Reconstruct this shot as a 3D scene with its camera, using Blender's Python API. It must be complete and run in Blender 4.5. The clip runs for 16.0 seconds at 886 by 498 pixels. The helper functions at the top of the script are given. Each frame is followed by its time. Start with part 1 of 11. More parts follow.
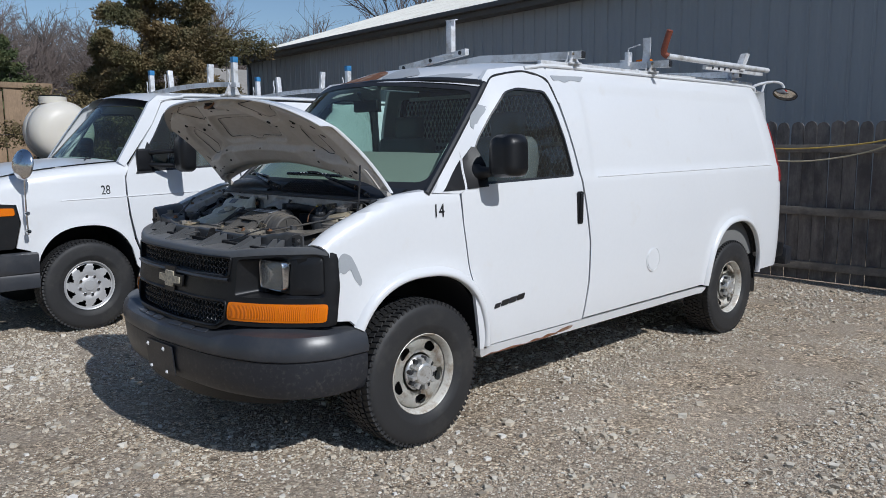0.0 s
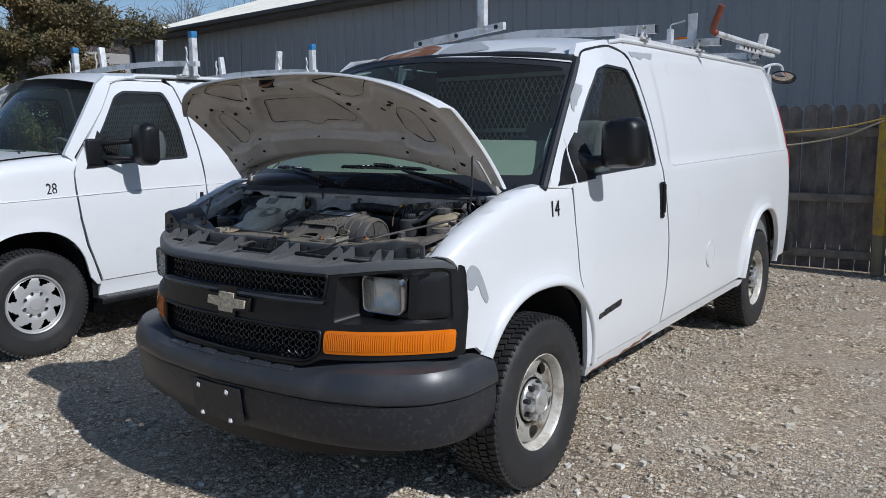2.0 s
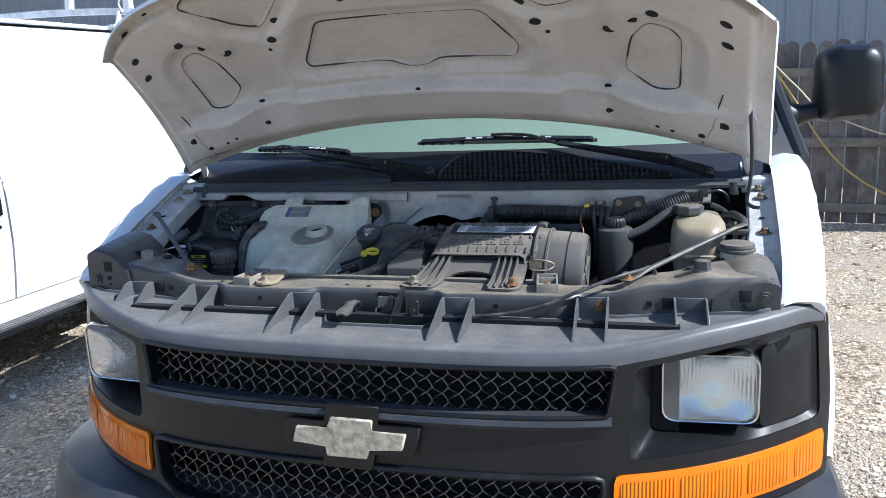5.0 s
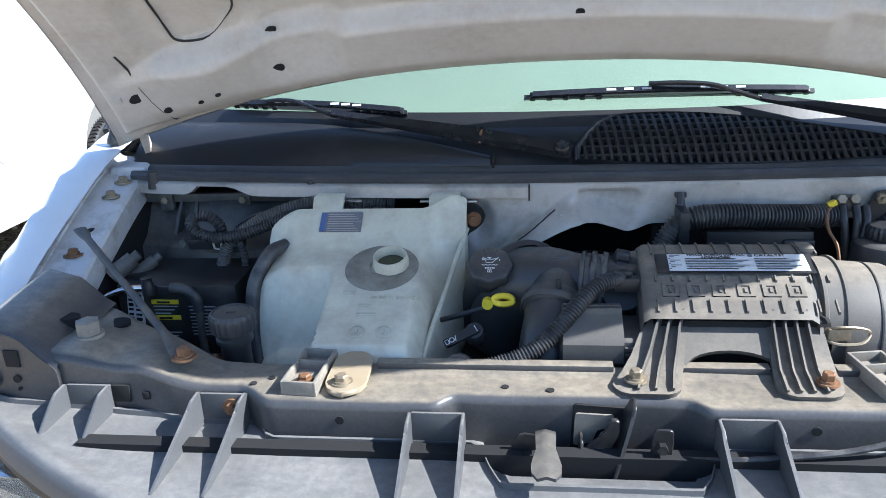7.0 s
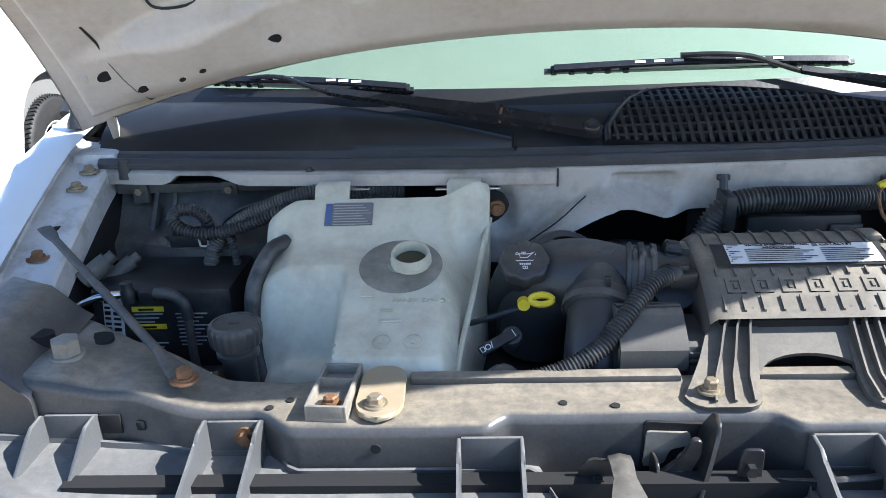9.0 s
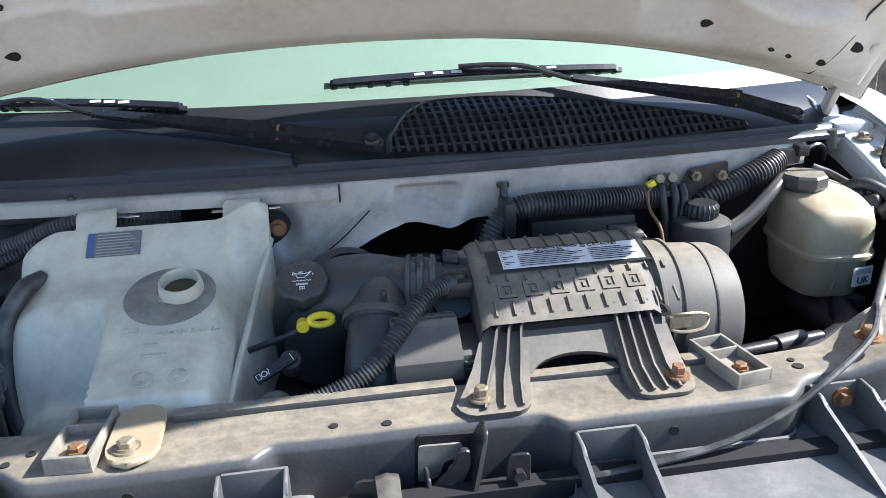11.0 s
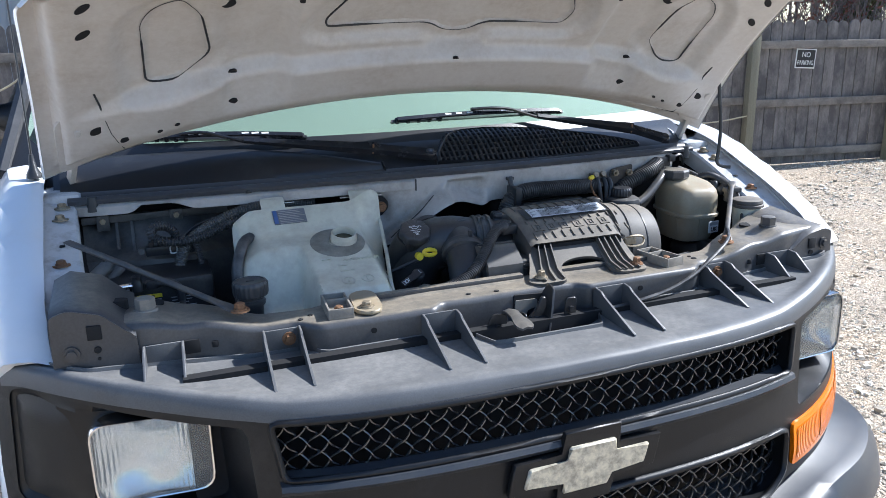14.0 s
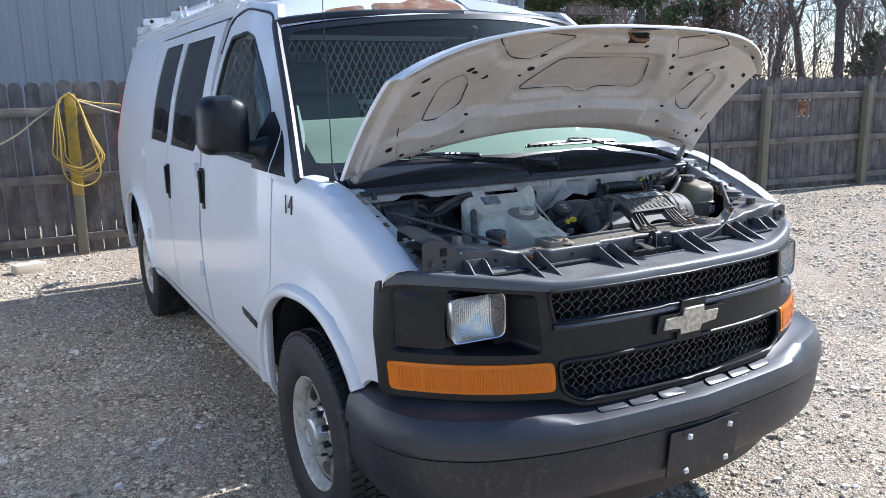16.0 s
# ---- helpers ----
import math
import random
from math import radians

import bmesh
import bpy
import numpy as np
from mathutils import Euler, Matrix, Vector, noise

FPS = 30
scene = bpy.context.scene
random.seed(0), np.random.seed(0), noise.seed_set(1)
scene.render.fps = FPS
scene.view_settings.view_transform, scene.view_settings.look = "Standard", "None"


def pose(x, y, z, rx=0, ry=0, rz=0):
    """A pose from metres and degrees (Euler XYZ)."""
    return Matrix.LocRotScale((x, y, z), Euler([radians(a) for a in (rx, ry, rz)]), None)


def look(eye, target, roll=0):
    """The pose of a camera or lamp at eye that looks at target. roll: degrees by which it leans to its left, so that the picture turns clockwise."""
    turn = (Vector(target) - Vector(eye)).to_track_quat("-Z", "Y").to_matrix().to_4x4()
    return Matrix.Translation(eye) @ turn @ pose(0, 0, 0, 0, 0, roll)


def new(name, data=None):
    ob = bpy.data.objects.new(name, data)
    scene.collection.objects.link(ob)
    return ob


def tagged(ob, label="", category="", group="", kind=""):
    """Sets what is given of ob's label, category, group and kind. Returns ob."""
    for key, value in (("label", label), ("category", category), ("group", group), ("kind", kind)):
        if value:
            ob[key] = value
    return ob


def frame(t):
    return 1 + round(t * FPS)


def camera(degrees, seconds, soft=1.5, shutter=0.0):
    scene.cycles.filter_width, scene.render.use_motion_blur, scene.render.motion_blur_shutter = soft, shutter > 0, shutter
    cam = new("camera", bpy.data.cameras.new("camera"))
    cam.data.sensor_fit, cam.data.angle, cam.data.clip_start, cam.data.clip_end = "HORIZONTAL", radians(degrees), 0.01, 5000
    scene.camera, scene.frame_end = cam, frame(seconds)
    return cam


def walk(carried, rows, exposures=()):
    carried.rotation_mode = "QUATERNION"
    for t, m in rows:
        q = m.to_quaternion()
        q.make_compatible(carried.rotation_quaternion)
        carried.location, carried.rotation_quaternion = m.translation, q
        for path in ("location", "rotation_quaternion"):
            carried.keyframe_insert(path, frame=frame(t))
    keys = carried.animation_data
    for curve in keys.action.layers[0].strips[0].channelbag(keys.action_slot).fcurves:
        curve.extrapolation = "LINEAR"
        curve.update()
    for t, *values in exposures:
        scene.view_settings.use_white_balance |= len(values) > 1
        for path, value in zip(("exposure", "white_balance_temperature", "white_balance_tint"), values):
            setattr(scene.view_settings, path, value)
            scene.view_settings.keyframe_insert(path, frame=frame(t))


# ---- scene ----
cam = camera(59.5, 16.0, soft=0.5)
PATH = [
    (0, (3.841, -2.636, 1.57), (2.415, -1.259, 1.299), -0.4),
    (0.5, (3.574, -2.747, 1.578), (2.171, -1.348, 1.301), -0.6),
    (1, (3.261, -2.76, 1.55), (1.909, -1.314, 1.266), -0.7),
    (1.5, (2.937, -2.768, 1.56), (1.661, -1.256, 1.267), -0.8),
    (2, (2.572, -2.866, 1.572), (1.393, -1.28, 1.267), -0.8),
    (2.5, (2.263, -2.857, 1.542), (1.187, -1.202, 1.222), -0.9),
    (3, (1.923, -2.812, 1.566), (0.946, -1.099, 1.232), -1.1),
    (3.5, (1.539, -2.793, 1.578), (0.661, -1.028, 1.237), -1.4),
    (3.7, (1.403, -2.757, 1.573), (0.566, -0.974, 1.228), -1.5),
    (5.8, (0.242, -1.812, 1.563), (-0.137, 0.081, 1.038), -3.1),
    (6, (0.173, -1.736, 1.568), (-0.16, 0.155, 1.01), -3.0),
    (6.5, (0.011, -1.601, 1.615), (-0.256, 0.279, 0.988), -2.7),
    (7, (-0.068, -1.472, 1.607), (-0.294, 0.398, 0.934), -2.4),
    (7.5, (-0.099, -1.37, 1.606), (-0.305, 0.487, 0.894), -2.3),
    (8, (-0.191, -1.352, 1.603), (-0.375, 0.5, 0.872), -2.1),
    (8.2, (-0.203, -1.352, 1.598), (-0.379, 0.5, 0.865), -2.2),
    (10.3, (-0.118, -1.333, 1.578), (0.023, 0.533, 0.871), -2.0),
    (10.5, (-0.105, -1.33, 1.573), (0.071, 0.536, 0.875), -2.1),
    (11, (-0.081, -1.33, 1.573), (0.189, 0.525, 0.873), -2.0),
    (11.5, (-0.064, -1.328, 1.571), (0.294, 0.513, 0.877), -1.9),
    (12, (-0.065, -1.334, 1.572), (0.378, 0.494, 0.892), -1.9),
    (12.5, (-0.122, -1.371, 1.574), (0.393, 0.447, 0.918), -1.9),
    (13, (-0.213, -1.485, 1.564), (0.368, 0.326, 0.944), -1.7),
    (13.5, (-0.365, -1.718, 1.584), (0.278, 0.084, 1.003), -1.4),
    (14, (-0.642, -1.908, 1.596), (0.05, -0.109, 1.063), -1.3),
    (14.5, (-0.945, -2.109, 1.603), (-0.197, -0.32, 1.113), -1.2),
    (15, (-1.232, -2.346, 1.62), (-0.417, -0.577, 1.164), -1.2),
    (15.5, (-1.56, -2.436, 1.624), (-0.668, -0.697, 1.198), -1.2),
    (16, (-1.861, -2.571, 1.626), (-0.889, -0.871, 1.219), -1.3),
]
EXPOSURE = [(0, -0.62, 5950, 10), (2.5, -0.50, 5950, 10), (3.7, -0.10, 5900, 10), (5.8, 1.15, 5700, 9), (7, 1.42, 5900, 9), (10.5, 1.50, 6150, 9), (12.5, 1.32, 6050, 10), (14, 1.02, 5820, 10), (16, 0.76, 5780, 11)]
walk(cam, [(t, look(eye, target, roll)) for t, eye, target, roll in PATH], EXPOSURE)


# ---------------------------------------------------------------- light
SUN_EL, SUN_AZ = 40.5, -2.5          # degrees; azimuth from +x towards +y
world = bpy.data.worlds.new("world")
scene.world = world
world.use_nodes = True
wn = world.node_tree
wn.nodes.clear()
sky = wn.nodes.new("ShaderNodeTexSky")
sky.sky_type = "NISHITA"
sky.sun_disc = False
sky.sun_elevation = radians(SUN_EL)
sky.sun_rotation = radians(90 - SUN_AZ)
sky.air_density, sky.dust_density, sky.ozone_density = 1.0, 0.3, 2.2
bg = wn.nodes.new("ShaderNodeBackground")
bg.inputs["Strength"].default_value = 0.118
wo = wn.nodes.new("ShaderNodeOutputWorld")
wn.links.new(sky.outputs[0], bg.inputs["Color"])
wn.links.new(bg.outputs[0], wo.inputs["Surface"])
sun_data = bpy.data.lights.new("sun", "SUN")
sun_data.energy, sun_data.angle, sun_data.color = 5.0, radians(0.55), (1.0, 0.965, 0.91)
sun = new("sun", sun_data)
sd = Vector((math.cos(radians(SUN_EL)) * math.cos(radians(SUN_AZ)), math.cos(radians(SUN_EL)) * math.sin(radians(SUN_AZ)), math.sin(radians(SUN_EL))))
sun.matrix_world = look(sd * 30, (0, 0, 0))


# ---------------------------------------------------------------- materials
def node_mat(name):
    m = bpy.data.materials.new(name)
    m.use_nodes = True
    nt = m.node_tree
    return m, nt, nt.nodes["Principled BSDF"]


def tex_coords(nt, piece=False):
    tc = nt.nodes.new("ShaderNodeTexCoord")
    if not piece:
        return tc.outputs["Object"]
    oi = nt.nodes.new("ShaderNodeObjectInfo")
    mul = nt.nodes.new("ShaderNodeMath")
    mul.operation = "MULTIPLY"
    mul.inputs[1].default_value = 37.0
    add = nt.nodes.new("ShaderNodeVectorMath")
    nt.links.new(oi.outputs["Random"], mul.inputs[0])
    nt.links.new(tc.outputs["Object"], add.inputs[0])
    nt.links.new(mul.outputs[0], add.inputs[1])
    return add.outputs[0]


def noise_tex(nt, co, scale, detail=4.0, rough=0.55, stretch=None):
    n = nt.nodes.new("ShaderNodeTexNoise")
    n.inputs["Scale"].default_value, n.inputs["Detail"].default_value, n.inputs["Roughness"].default_value = scale, detail, rough
    if stretch:
        mp = nt.nodes.new("ShaderNodeMapping")
        mp.inputs["Scale"].default_value = stretch
        nt.links.new(co, mp.inputs[0])
        co = mp.outputs[0]
    nt.links.new(co, n.inputs["Vector"])
    return n.outputs["Fac"]


def ramp(nt, fac, stops):
    r = nt.nodes.new("ShaderNodeValToRGB")
    e = r.color_ramp.elements
    while len(e) < len(stops):
        e.new(0.5)
    for k, (pos, col) in zip(e, stops):
        k.position = pos
        k.color = (*col, 1) if len(col) == 3 else col
    nt.links.new(fac, r.inputs[0])
    return r.outputs["Color"]


def mix(nt, fac, a, b, mode="MIX"):
    n = nt.nodes.new("ShaderNodeMix")
    n.data_type, n.blend_type = "RGBA", mode
    if isinstance(fac, float):
        n.inputs[0].default_value = fac
    else:
        nt.links.new(fac, n.inputs[0])
    for sock, v in ((n.inputs[6], a), (n.inputs[7], b)):
        if isinstance(v, tuple):
            sock.default_value = (*v[:3], 1)
        else:
            nt.links.new(v, sock)
    return n.outputs[2]


def bump(nt, bsdf, height, strength, dist=0.01):
    b = nt.nodes.new("ShaderNodeBump")
    b.inputs["Strength"].default_value, b.inputs["Distance"].default_value = strength, dist
    nt.links.new(height, b.inputs["Height"])
    nt.links.new(b.outputs[0], bsdf.inputs["Normal"])


def surface(name, col, rough=0.5, metal=0.0, var=0.12, scale=5.0, fine=160.0, relief=0.1, coat=0.0, dirt=None, dirt_amount=0.4, dirt_scale=3.0,
            rough_var=0.1, piece=False, stretch=None, spec=0.5, transmission=0.0, sub=0.0, settle=False, grit=False):
    """A painted, plastic, metal or wooden surface: mottled at two scales, with fine relief and optional dirt."""
    m, nt, b = node_mat(name)
    co = tex_coords(nt, piece)
    big = noise_tex(nt, co, scale, 5, 0.6, stretch)
    small = noise_tex(nt, co, fine, 3, 0.6, stretch)
    lo = tuple(c * (1 - var) for c in col)
    hi = tuple(min(1, c * (1 + var)) for c in col)
    c1 = ramp(nt, big, [(0.3, lo), (0.7, hi)])
    c2 = mix(nt, 0.5, c1, ramp(nt, small, [(0.3, lo), (0.7, hi)]))
    if dirt:
        mask = noise_tex(nt, co, dirt_scale, 8, 0.68)
        t = 0.62 - dirt_amount * 0.35
        mk = ramp(nt, mask, [(t - 0.06, (0, 0, 0)), (t + 0.16, (1, 1, 1))])
        if grit:          # broken up by specks and rubbed streaks
            speck = ramp(nt, noise_tex(nt, co, 75, 6, 0.75), [(0.36, (0.55, 0.55, 0.55)), (0.60, (1, 1, 1))])
            streak = ramp(nt, noise_tex(nt, co, 5, 9, 0.8, (1.0, 4.0, 1.0)), [(0.36, (0.62, 0.62, 0.62)), (0.60, (1, 1, 1))])
            mk = mix(nt, 1.0, mix(nt, 0.55, mk, (0.85, 0.85, 0.85)), mix(nt, 1.0, speck, streak, "MULTIPLY"), "MULTIPLY")
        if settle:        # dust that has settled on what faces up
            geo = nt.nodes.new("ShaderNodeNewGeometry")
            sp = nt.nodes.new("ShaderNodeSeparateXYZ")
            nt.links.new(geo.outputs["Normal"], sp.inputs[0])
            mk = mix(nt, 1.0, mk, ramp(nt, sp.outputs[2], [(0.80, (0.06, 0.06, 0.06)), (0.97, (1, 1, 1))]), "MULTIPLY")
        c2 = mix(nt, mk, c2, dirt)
    nt.links.new(c2, b.inputs["Base Color"])
    rr = nt.nodes.new("ShaderNodeMapRange")
    rr.inputs["To Min"].default_value, rr.inputs["To Max"].default_value = max(0.02, rough - rough_var), min(1, rough + rough_var)
    nt.links.new(big, rr.inputs["Value"])
    nt.links.new(rr.outputs[0], b.inputs["Roughness"])
    b.inputs["Metallic"].default_value = metal
    b.inputs["Coat Weight"].default_value = coat
    b.inputs["Coat Roughness"].default_value = 0.06
    b.inputs["Specular IOR Level"].default_value = spec
    b.inputs["Transmission Weight"].default_value = transmission
    if sub:
        b.inputs["Subsurface Weight"].default_value = sub
        b.inputs["Subsurface Radius"].default_value = (0.03, 0.03, 0.02)
    if relief:
        bump(nt, b, small, relief, 0.004)
    return m


def glass(name, tint, rough=0.01, clear=0.85, haze_film=0.0):
    """Thin automotive pane: see-through with tint, glossy by Fresnel."""
    m, nt, b = node_mat(name)
    nt.nodes.remove(b)
    out = nt.nodes["Material Output"]
    tr = nt.nodes.new("ShaderNodeBsdfTransparent")
    tr.inputs[0].default_value = (*(c * clear for c in tint), 1)
    gl = nt.nodes.new("ShaderNodeBsdfGlossy")
    gl.inputs["Roughness"].default_value = rough
    fr = nt.nodes.new("ShaderNodeFresnel")
    fr.inputs[0].default_value = 1.5
    mx = nt.nodes.new("ShaderNodeMixShader")
    nt.links.new(fr.outputs[0], mx.inputs[0])
    nt.links.new(tr.outputs[0], mx.inputs[1])
    nt.links.new(gl.outputs[0], mx.inputs[2])
    last = mx.outputs[0]
    if haze_film:              # thin even pale film: dust, plus reflected brightness put into the colour
        df = nt.nodes.new("ShaderNodeBsdfDiffuse")
        df.inputs[0].default_value = (0.62, 0.61, 0.57, 1)
        md = nt.nodes.new("ShaderNodeMixShader")
        md.inputs[0].default_value = haze_film
        nt.links.new(last, md.inputs[1])
        nt.links.new(df.outputs[0], md.inputs[2])
        last = md.outputs[0]
    nt.links.new(last, out.inputs[0])
    return m


WHITE = surface("white_paint", (0.745, 0.755, 0.765), 0.33, var=0.018, scale=1.6, fine=40, relief=0.0, coat=0.5, dirt=(0.70, 0.685, 0.66), dirt_amount=-0.12, dirt_scale=5)
WHITE_IN = surface("hood_underside_paint", (0.62, 0.595, 0.56), 0.42, var=0.05, scale=6, fine=90, relief=0.02, dirt=(0.42, 0.37, 0.315), dirt_amount=0.30, dirt_scale=7, grit=True)
FENDER_IN = surface("inner_fender_paint", (0.56, 0.565, 0.575), 0.40, var=0.07, scale=7, fine=110, relief=0.03, dirt=(0.33, 0.31, 0.285), dirt_amount=0.22, dirt_scale=22)
BLACK_TRIM = surface("weathered_black_plastic", (0.0075, 0.008, 0.0095), 0.40, var=0.25, scale=9, fine=420, relief=0.10, dirt=(0.028, 0.027, 0.027), dirt_amount=0.0, dirt_scale=7, spec=0.38)
SHELF_BLACK = surface("sunbleached_black_plastic", (0.082, 0.085, 0.090), 0.44, var=0.25, scale=16, fine=420, relief=0.03, dirt=(0.25, 0.242, 0.228), dirt_amount=0.40, dirt_scale=9, settle=True, grit=True)
BUMPER = surface("bumper_plastic", (0.036, 0.039, 0.046), 0.36, var=0.15, scale=5, fine=600, relief=0.05, dirt=(0.06, 0.06, 0.062), dirt_amount=0.25, dirt_scale=6)
BUMPER_LOW = surface("scuffed_bumper_steel", (0.018, 0.020, 0.026), 0.40, var=0.25, scale=6, fine=240, relief=0.06, dirt=(0.075, 0.072, 0.068), dirt_amount=0.08, dirt_scale=45)
RUBBER = surface("tyre_rubber", (0.021, 0.021, 0.022), 0.62, var=0.15, scale=12, fine=220, relief=0.1, dirt=(0.05, 0.047, 0.043), dirt_amount=0.1, dirt_scale=4)
SEAL = surface("rubber_seal", (0.023, 0.024, 0.027), 0.38, var=0.2, relief=0.08, dirt=(0.055, 0.055, 0.057), dirt_amount=-0.05, dirt_scale=8)
SEAL_GREY = surface("weathered_rubber", (0.060, 0.062, 0.068), 0.40, var=0.2, scale=9, relief=0.08, dirt=(0.10, 0.10, 0.103), dirt_amount=0.1, dirt_scale=12)
# Near-black for cavities and holes: shade put into the colour; black parts too.
SHADE_BLACK = surface("painted_shade_black", (0.010, 0.010, 0.011), 0.9, var=0.2, relief=0.0)
STEEL_RIM = surface("painted_steel_wheel", (0.66, 0.64, 0.58), 0.4, metal=0.1, var=0.1, scale=12, fine=120, relief=0.06, dirt=(0.26, 0.17, 0.09), dirt_amount=0.22, dirt_scale=12)
CHROME = surface("chrome", (0.72, 0.72, 0.73), 0.16, metal=1.0, var=0.06, scale=20, relief=0.0, dirt=(0.4, 0.38, 0.34), dirt_amount=0.18, dirt_scale=20)
ALU = surface("rack_white_aluminium", (0.72, 0.73, 0.74), 0.36, metal=0.15, var=0.06, scale=8, fine=150, relief=0.04, dirt=(0.42, 0.40, 0.37), dirt_amount=0.25, dirt_scale=9)
RUST = surface("rusty_metal", (0.17, 0.068, 0.030), 0.85, var=0.5, scale=14, fine=130, relief=0.4, dirt=(0.40, 0.32, 0.25), dirt_amount=0.25, dirt_scale=9)
RUSTY_BOLT = surface("rusty_bolt", (0.24, 0.13, 0.07), 0.65, metal=0.5, var=0.35, scale=60, fine=300, relief=0.2)
BOLT = surface("zinc_bolt", (0.29, 0.24, 0.17), 0.5, metal=0.5, var=0.3, scale=60, fine=300, relief=0.1)
PRIMER = surface("grey_primer", (0.36, 0.38, 0.40), 0.6, var=0.08, scale=9, relief=0.06)
AMBER = surface("amber_lens", (0.72, 0.175, 0.002), 0.12, var=0.08, scale=20, relief=0.0, coat=0.1, spec=0.3)
RED_LENS = surface("red_lens", (0.45, 0.012, 0.014), 0.2, var=0.06, scale=20, relief=0.0, coat=0.5)
GOLD = surface("faded_gold_badge", (0.66, 0.60, 0.46), 0.42, metal=0.2, var=0.18, scale=60, relief=0.05, dirt=(0.28, 0.25, 0.2), dirt_amount=0.4, dirt_scale=45)
MIRROR = surface("mirror_glass", (0.85, 0.86, 0.87), 0.03, metal=1.0, var=0.01, relief=0.0, rough_var=0.01)
HUB_SILVER = surface("silver_plastic", (0.60, 0.60, 0.59), 0.3, metal=0.6, var=0.08, scale=20, relief=0.02, dirt=(0.35, 0.31, 0.25), dirt_amount=0.2, dirt_scale=25)
# The film brightens the lens: reflected sky put into its colour.
LENS = glass("headlamp_lens", (0.97, 0.99, 1.0), 0.02, clear=0.97, haze_film=0.12)
WINDSHIELD = glass("green_tinted_glass", (0.66, 0.91, 0.79), haze_film=0.022)
SIDE_GLASS = glass("side_glass", (0.72, 0.86, 0.82), haze_film=0.03)
DARK_GLASS = glass("privacy_glass", (0.05, 0.055, 0.055))
REFLECTOR = surface("lamp_reflector", (0.93, 0.95, 0.98), 0.16, metal=1.0, var=0.03, scale=30, relief=0.0)
DASH = surface("grey_dashboard", (0.31, 0.32, 0.30), 0.6, var=0.06, scale=10, fine=400, relief=0.1)
SEAT = surface("grey_vinyl", (0.13, 0.135, 0.14), 0.6, var=0.15, scale=12, relief=0.15)
CABIN = surface("cabin_lining", (0.16, 0.16, 0.155), 0.8, var=0.1, scale=8, relief=0.1)
MESH_METAL = surface("grey_partition_mesh", (0.62, 0.63, 0.63), 0.5, metal=0.2, var=0.1, relief=0.0)
LETTER = surface("black_decal", (0.014, 0.014, 0.015), 0.4, var=0.1, relief=0.0)
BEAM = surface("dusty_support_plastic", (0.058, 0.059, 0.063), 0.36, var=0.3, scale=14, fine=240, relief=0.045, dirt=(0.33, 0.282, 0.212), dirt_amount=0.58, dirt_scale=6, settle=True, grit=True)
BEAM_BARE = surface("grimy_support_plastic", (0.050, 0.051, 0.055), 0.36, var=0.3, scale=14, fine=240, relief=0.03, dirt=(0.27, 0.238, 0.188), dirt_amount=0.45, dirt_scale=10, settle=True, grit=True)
ROD_STEEL = surface("dull_grey_steel", (0.085, 0.083, 0.082), 0.5, metal=0.2, var=0.25, scale=20, fine=200, relief=0.08, dirt=(0.17, 0.145, 0.11), dirt_amount=0.25, dirt_scale=18)
LATCH_STEEL = surface("black_oxide_steel", (0.028, 0.028, 0.030), 0.34, metal=0.2, var=0.3, scale=20, fine=200, relief=0.08, dirt=(0.07, 0.06, 0.05), dirt_amount=0.2, dirt_scale=20)
COWL_BLACK = surface("satin_cowl_plastic", (0.017, 0.018, 0.021), 0.34, var=0.15, scale=8, fine=500, relief=0.06, dirt=(0.04, 0.04, 0.042), dirt_amount=0.05, dirt_scale=9)
WIPER_BLACK = surface("wiper_black_paint", (0.016, 0.017, 0.021), 0.26, var=0.15, scale=14, fine=300, relief=0.03, dirt=(0.05, 0.05, 0.052), dirt_amount=0.05, dirt_scale=20)
CASE_GREY = surface("dusty_case_plastic", (0.060, 0.060, 0.060), 0.5, var=0.25, scale=10, fine=260, relief=0.10, dirt=(0.15, 0.142, 0.13), dirt_amount=0.4, dirt_scale=9)
BATTERY_BLACK = surface("battery_plastic", (0.018, 0.018, 0.020), 0.4, var=0.2, scale=14, fine=300, relief=0.05, dirt=(0.07, 0.066, 0.06), dirt_amount=0.15, dirt_scale=14)
GREEN_LABEL = surface("green_white_label", (0.35, 0.50, 0.36), 0.45, var=0.3, scale=60, relief=0.0)
TRAY = surface("dusty_tray_plastic", (0.15, 0.142, 0.13), 0.6, var=0.2, scale=20, fine=240, relief=0.04, dirt=(0.34, 0.30, 0.24), dirt_amount=0.5, dirt_scale=18, grit=True)
ENGINE_BLACK = surface("engine_black_plastic", (0.040, 0.041, 0.044), 0.38, var=0.2, scale=16, fine=300, relief=0.035, dirt=(0.15, 0.142, 0.13), dirt_amount=0.34, dirt_scale=14, settle=True, grit=True)
AIRBOX = surface("dusty_airbox_plastic", (0.088, 0.083, 0.077), 0.58, var=0.12, scale=20, fine=300, relief=0.035, dirt=(0.31, 0.268, 0.21), dirt_amount=0.5, dirt_scale=14, settle=True, grit=True, spec=0.35)
TANK = surface("aged_translucent_plastic", (0.61, 0.60, 0.495), 0.34, var=0.07, scale=7, fine=120, relief=0.02, dirt=(0.42, 0.385, 0.305), dirt_amount=0.28, dirt_scale=9, sub=0.2)
TANK_STAINED = surface("stained_translucent_plastic", (0.27, 0.26, 0.225), 0.45, var=0.2, scale=20, fine=160, relief=0.05, dirt=(0.16, 0.15, 0.125), dirt_amount=0.45, dirt_scale=14)
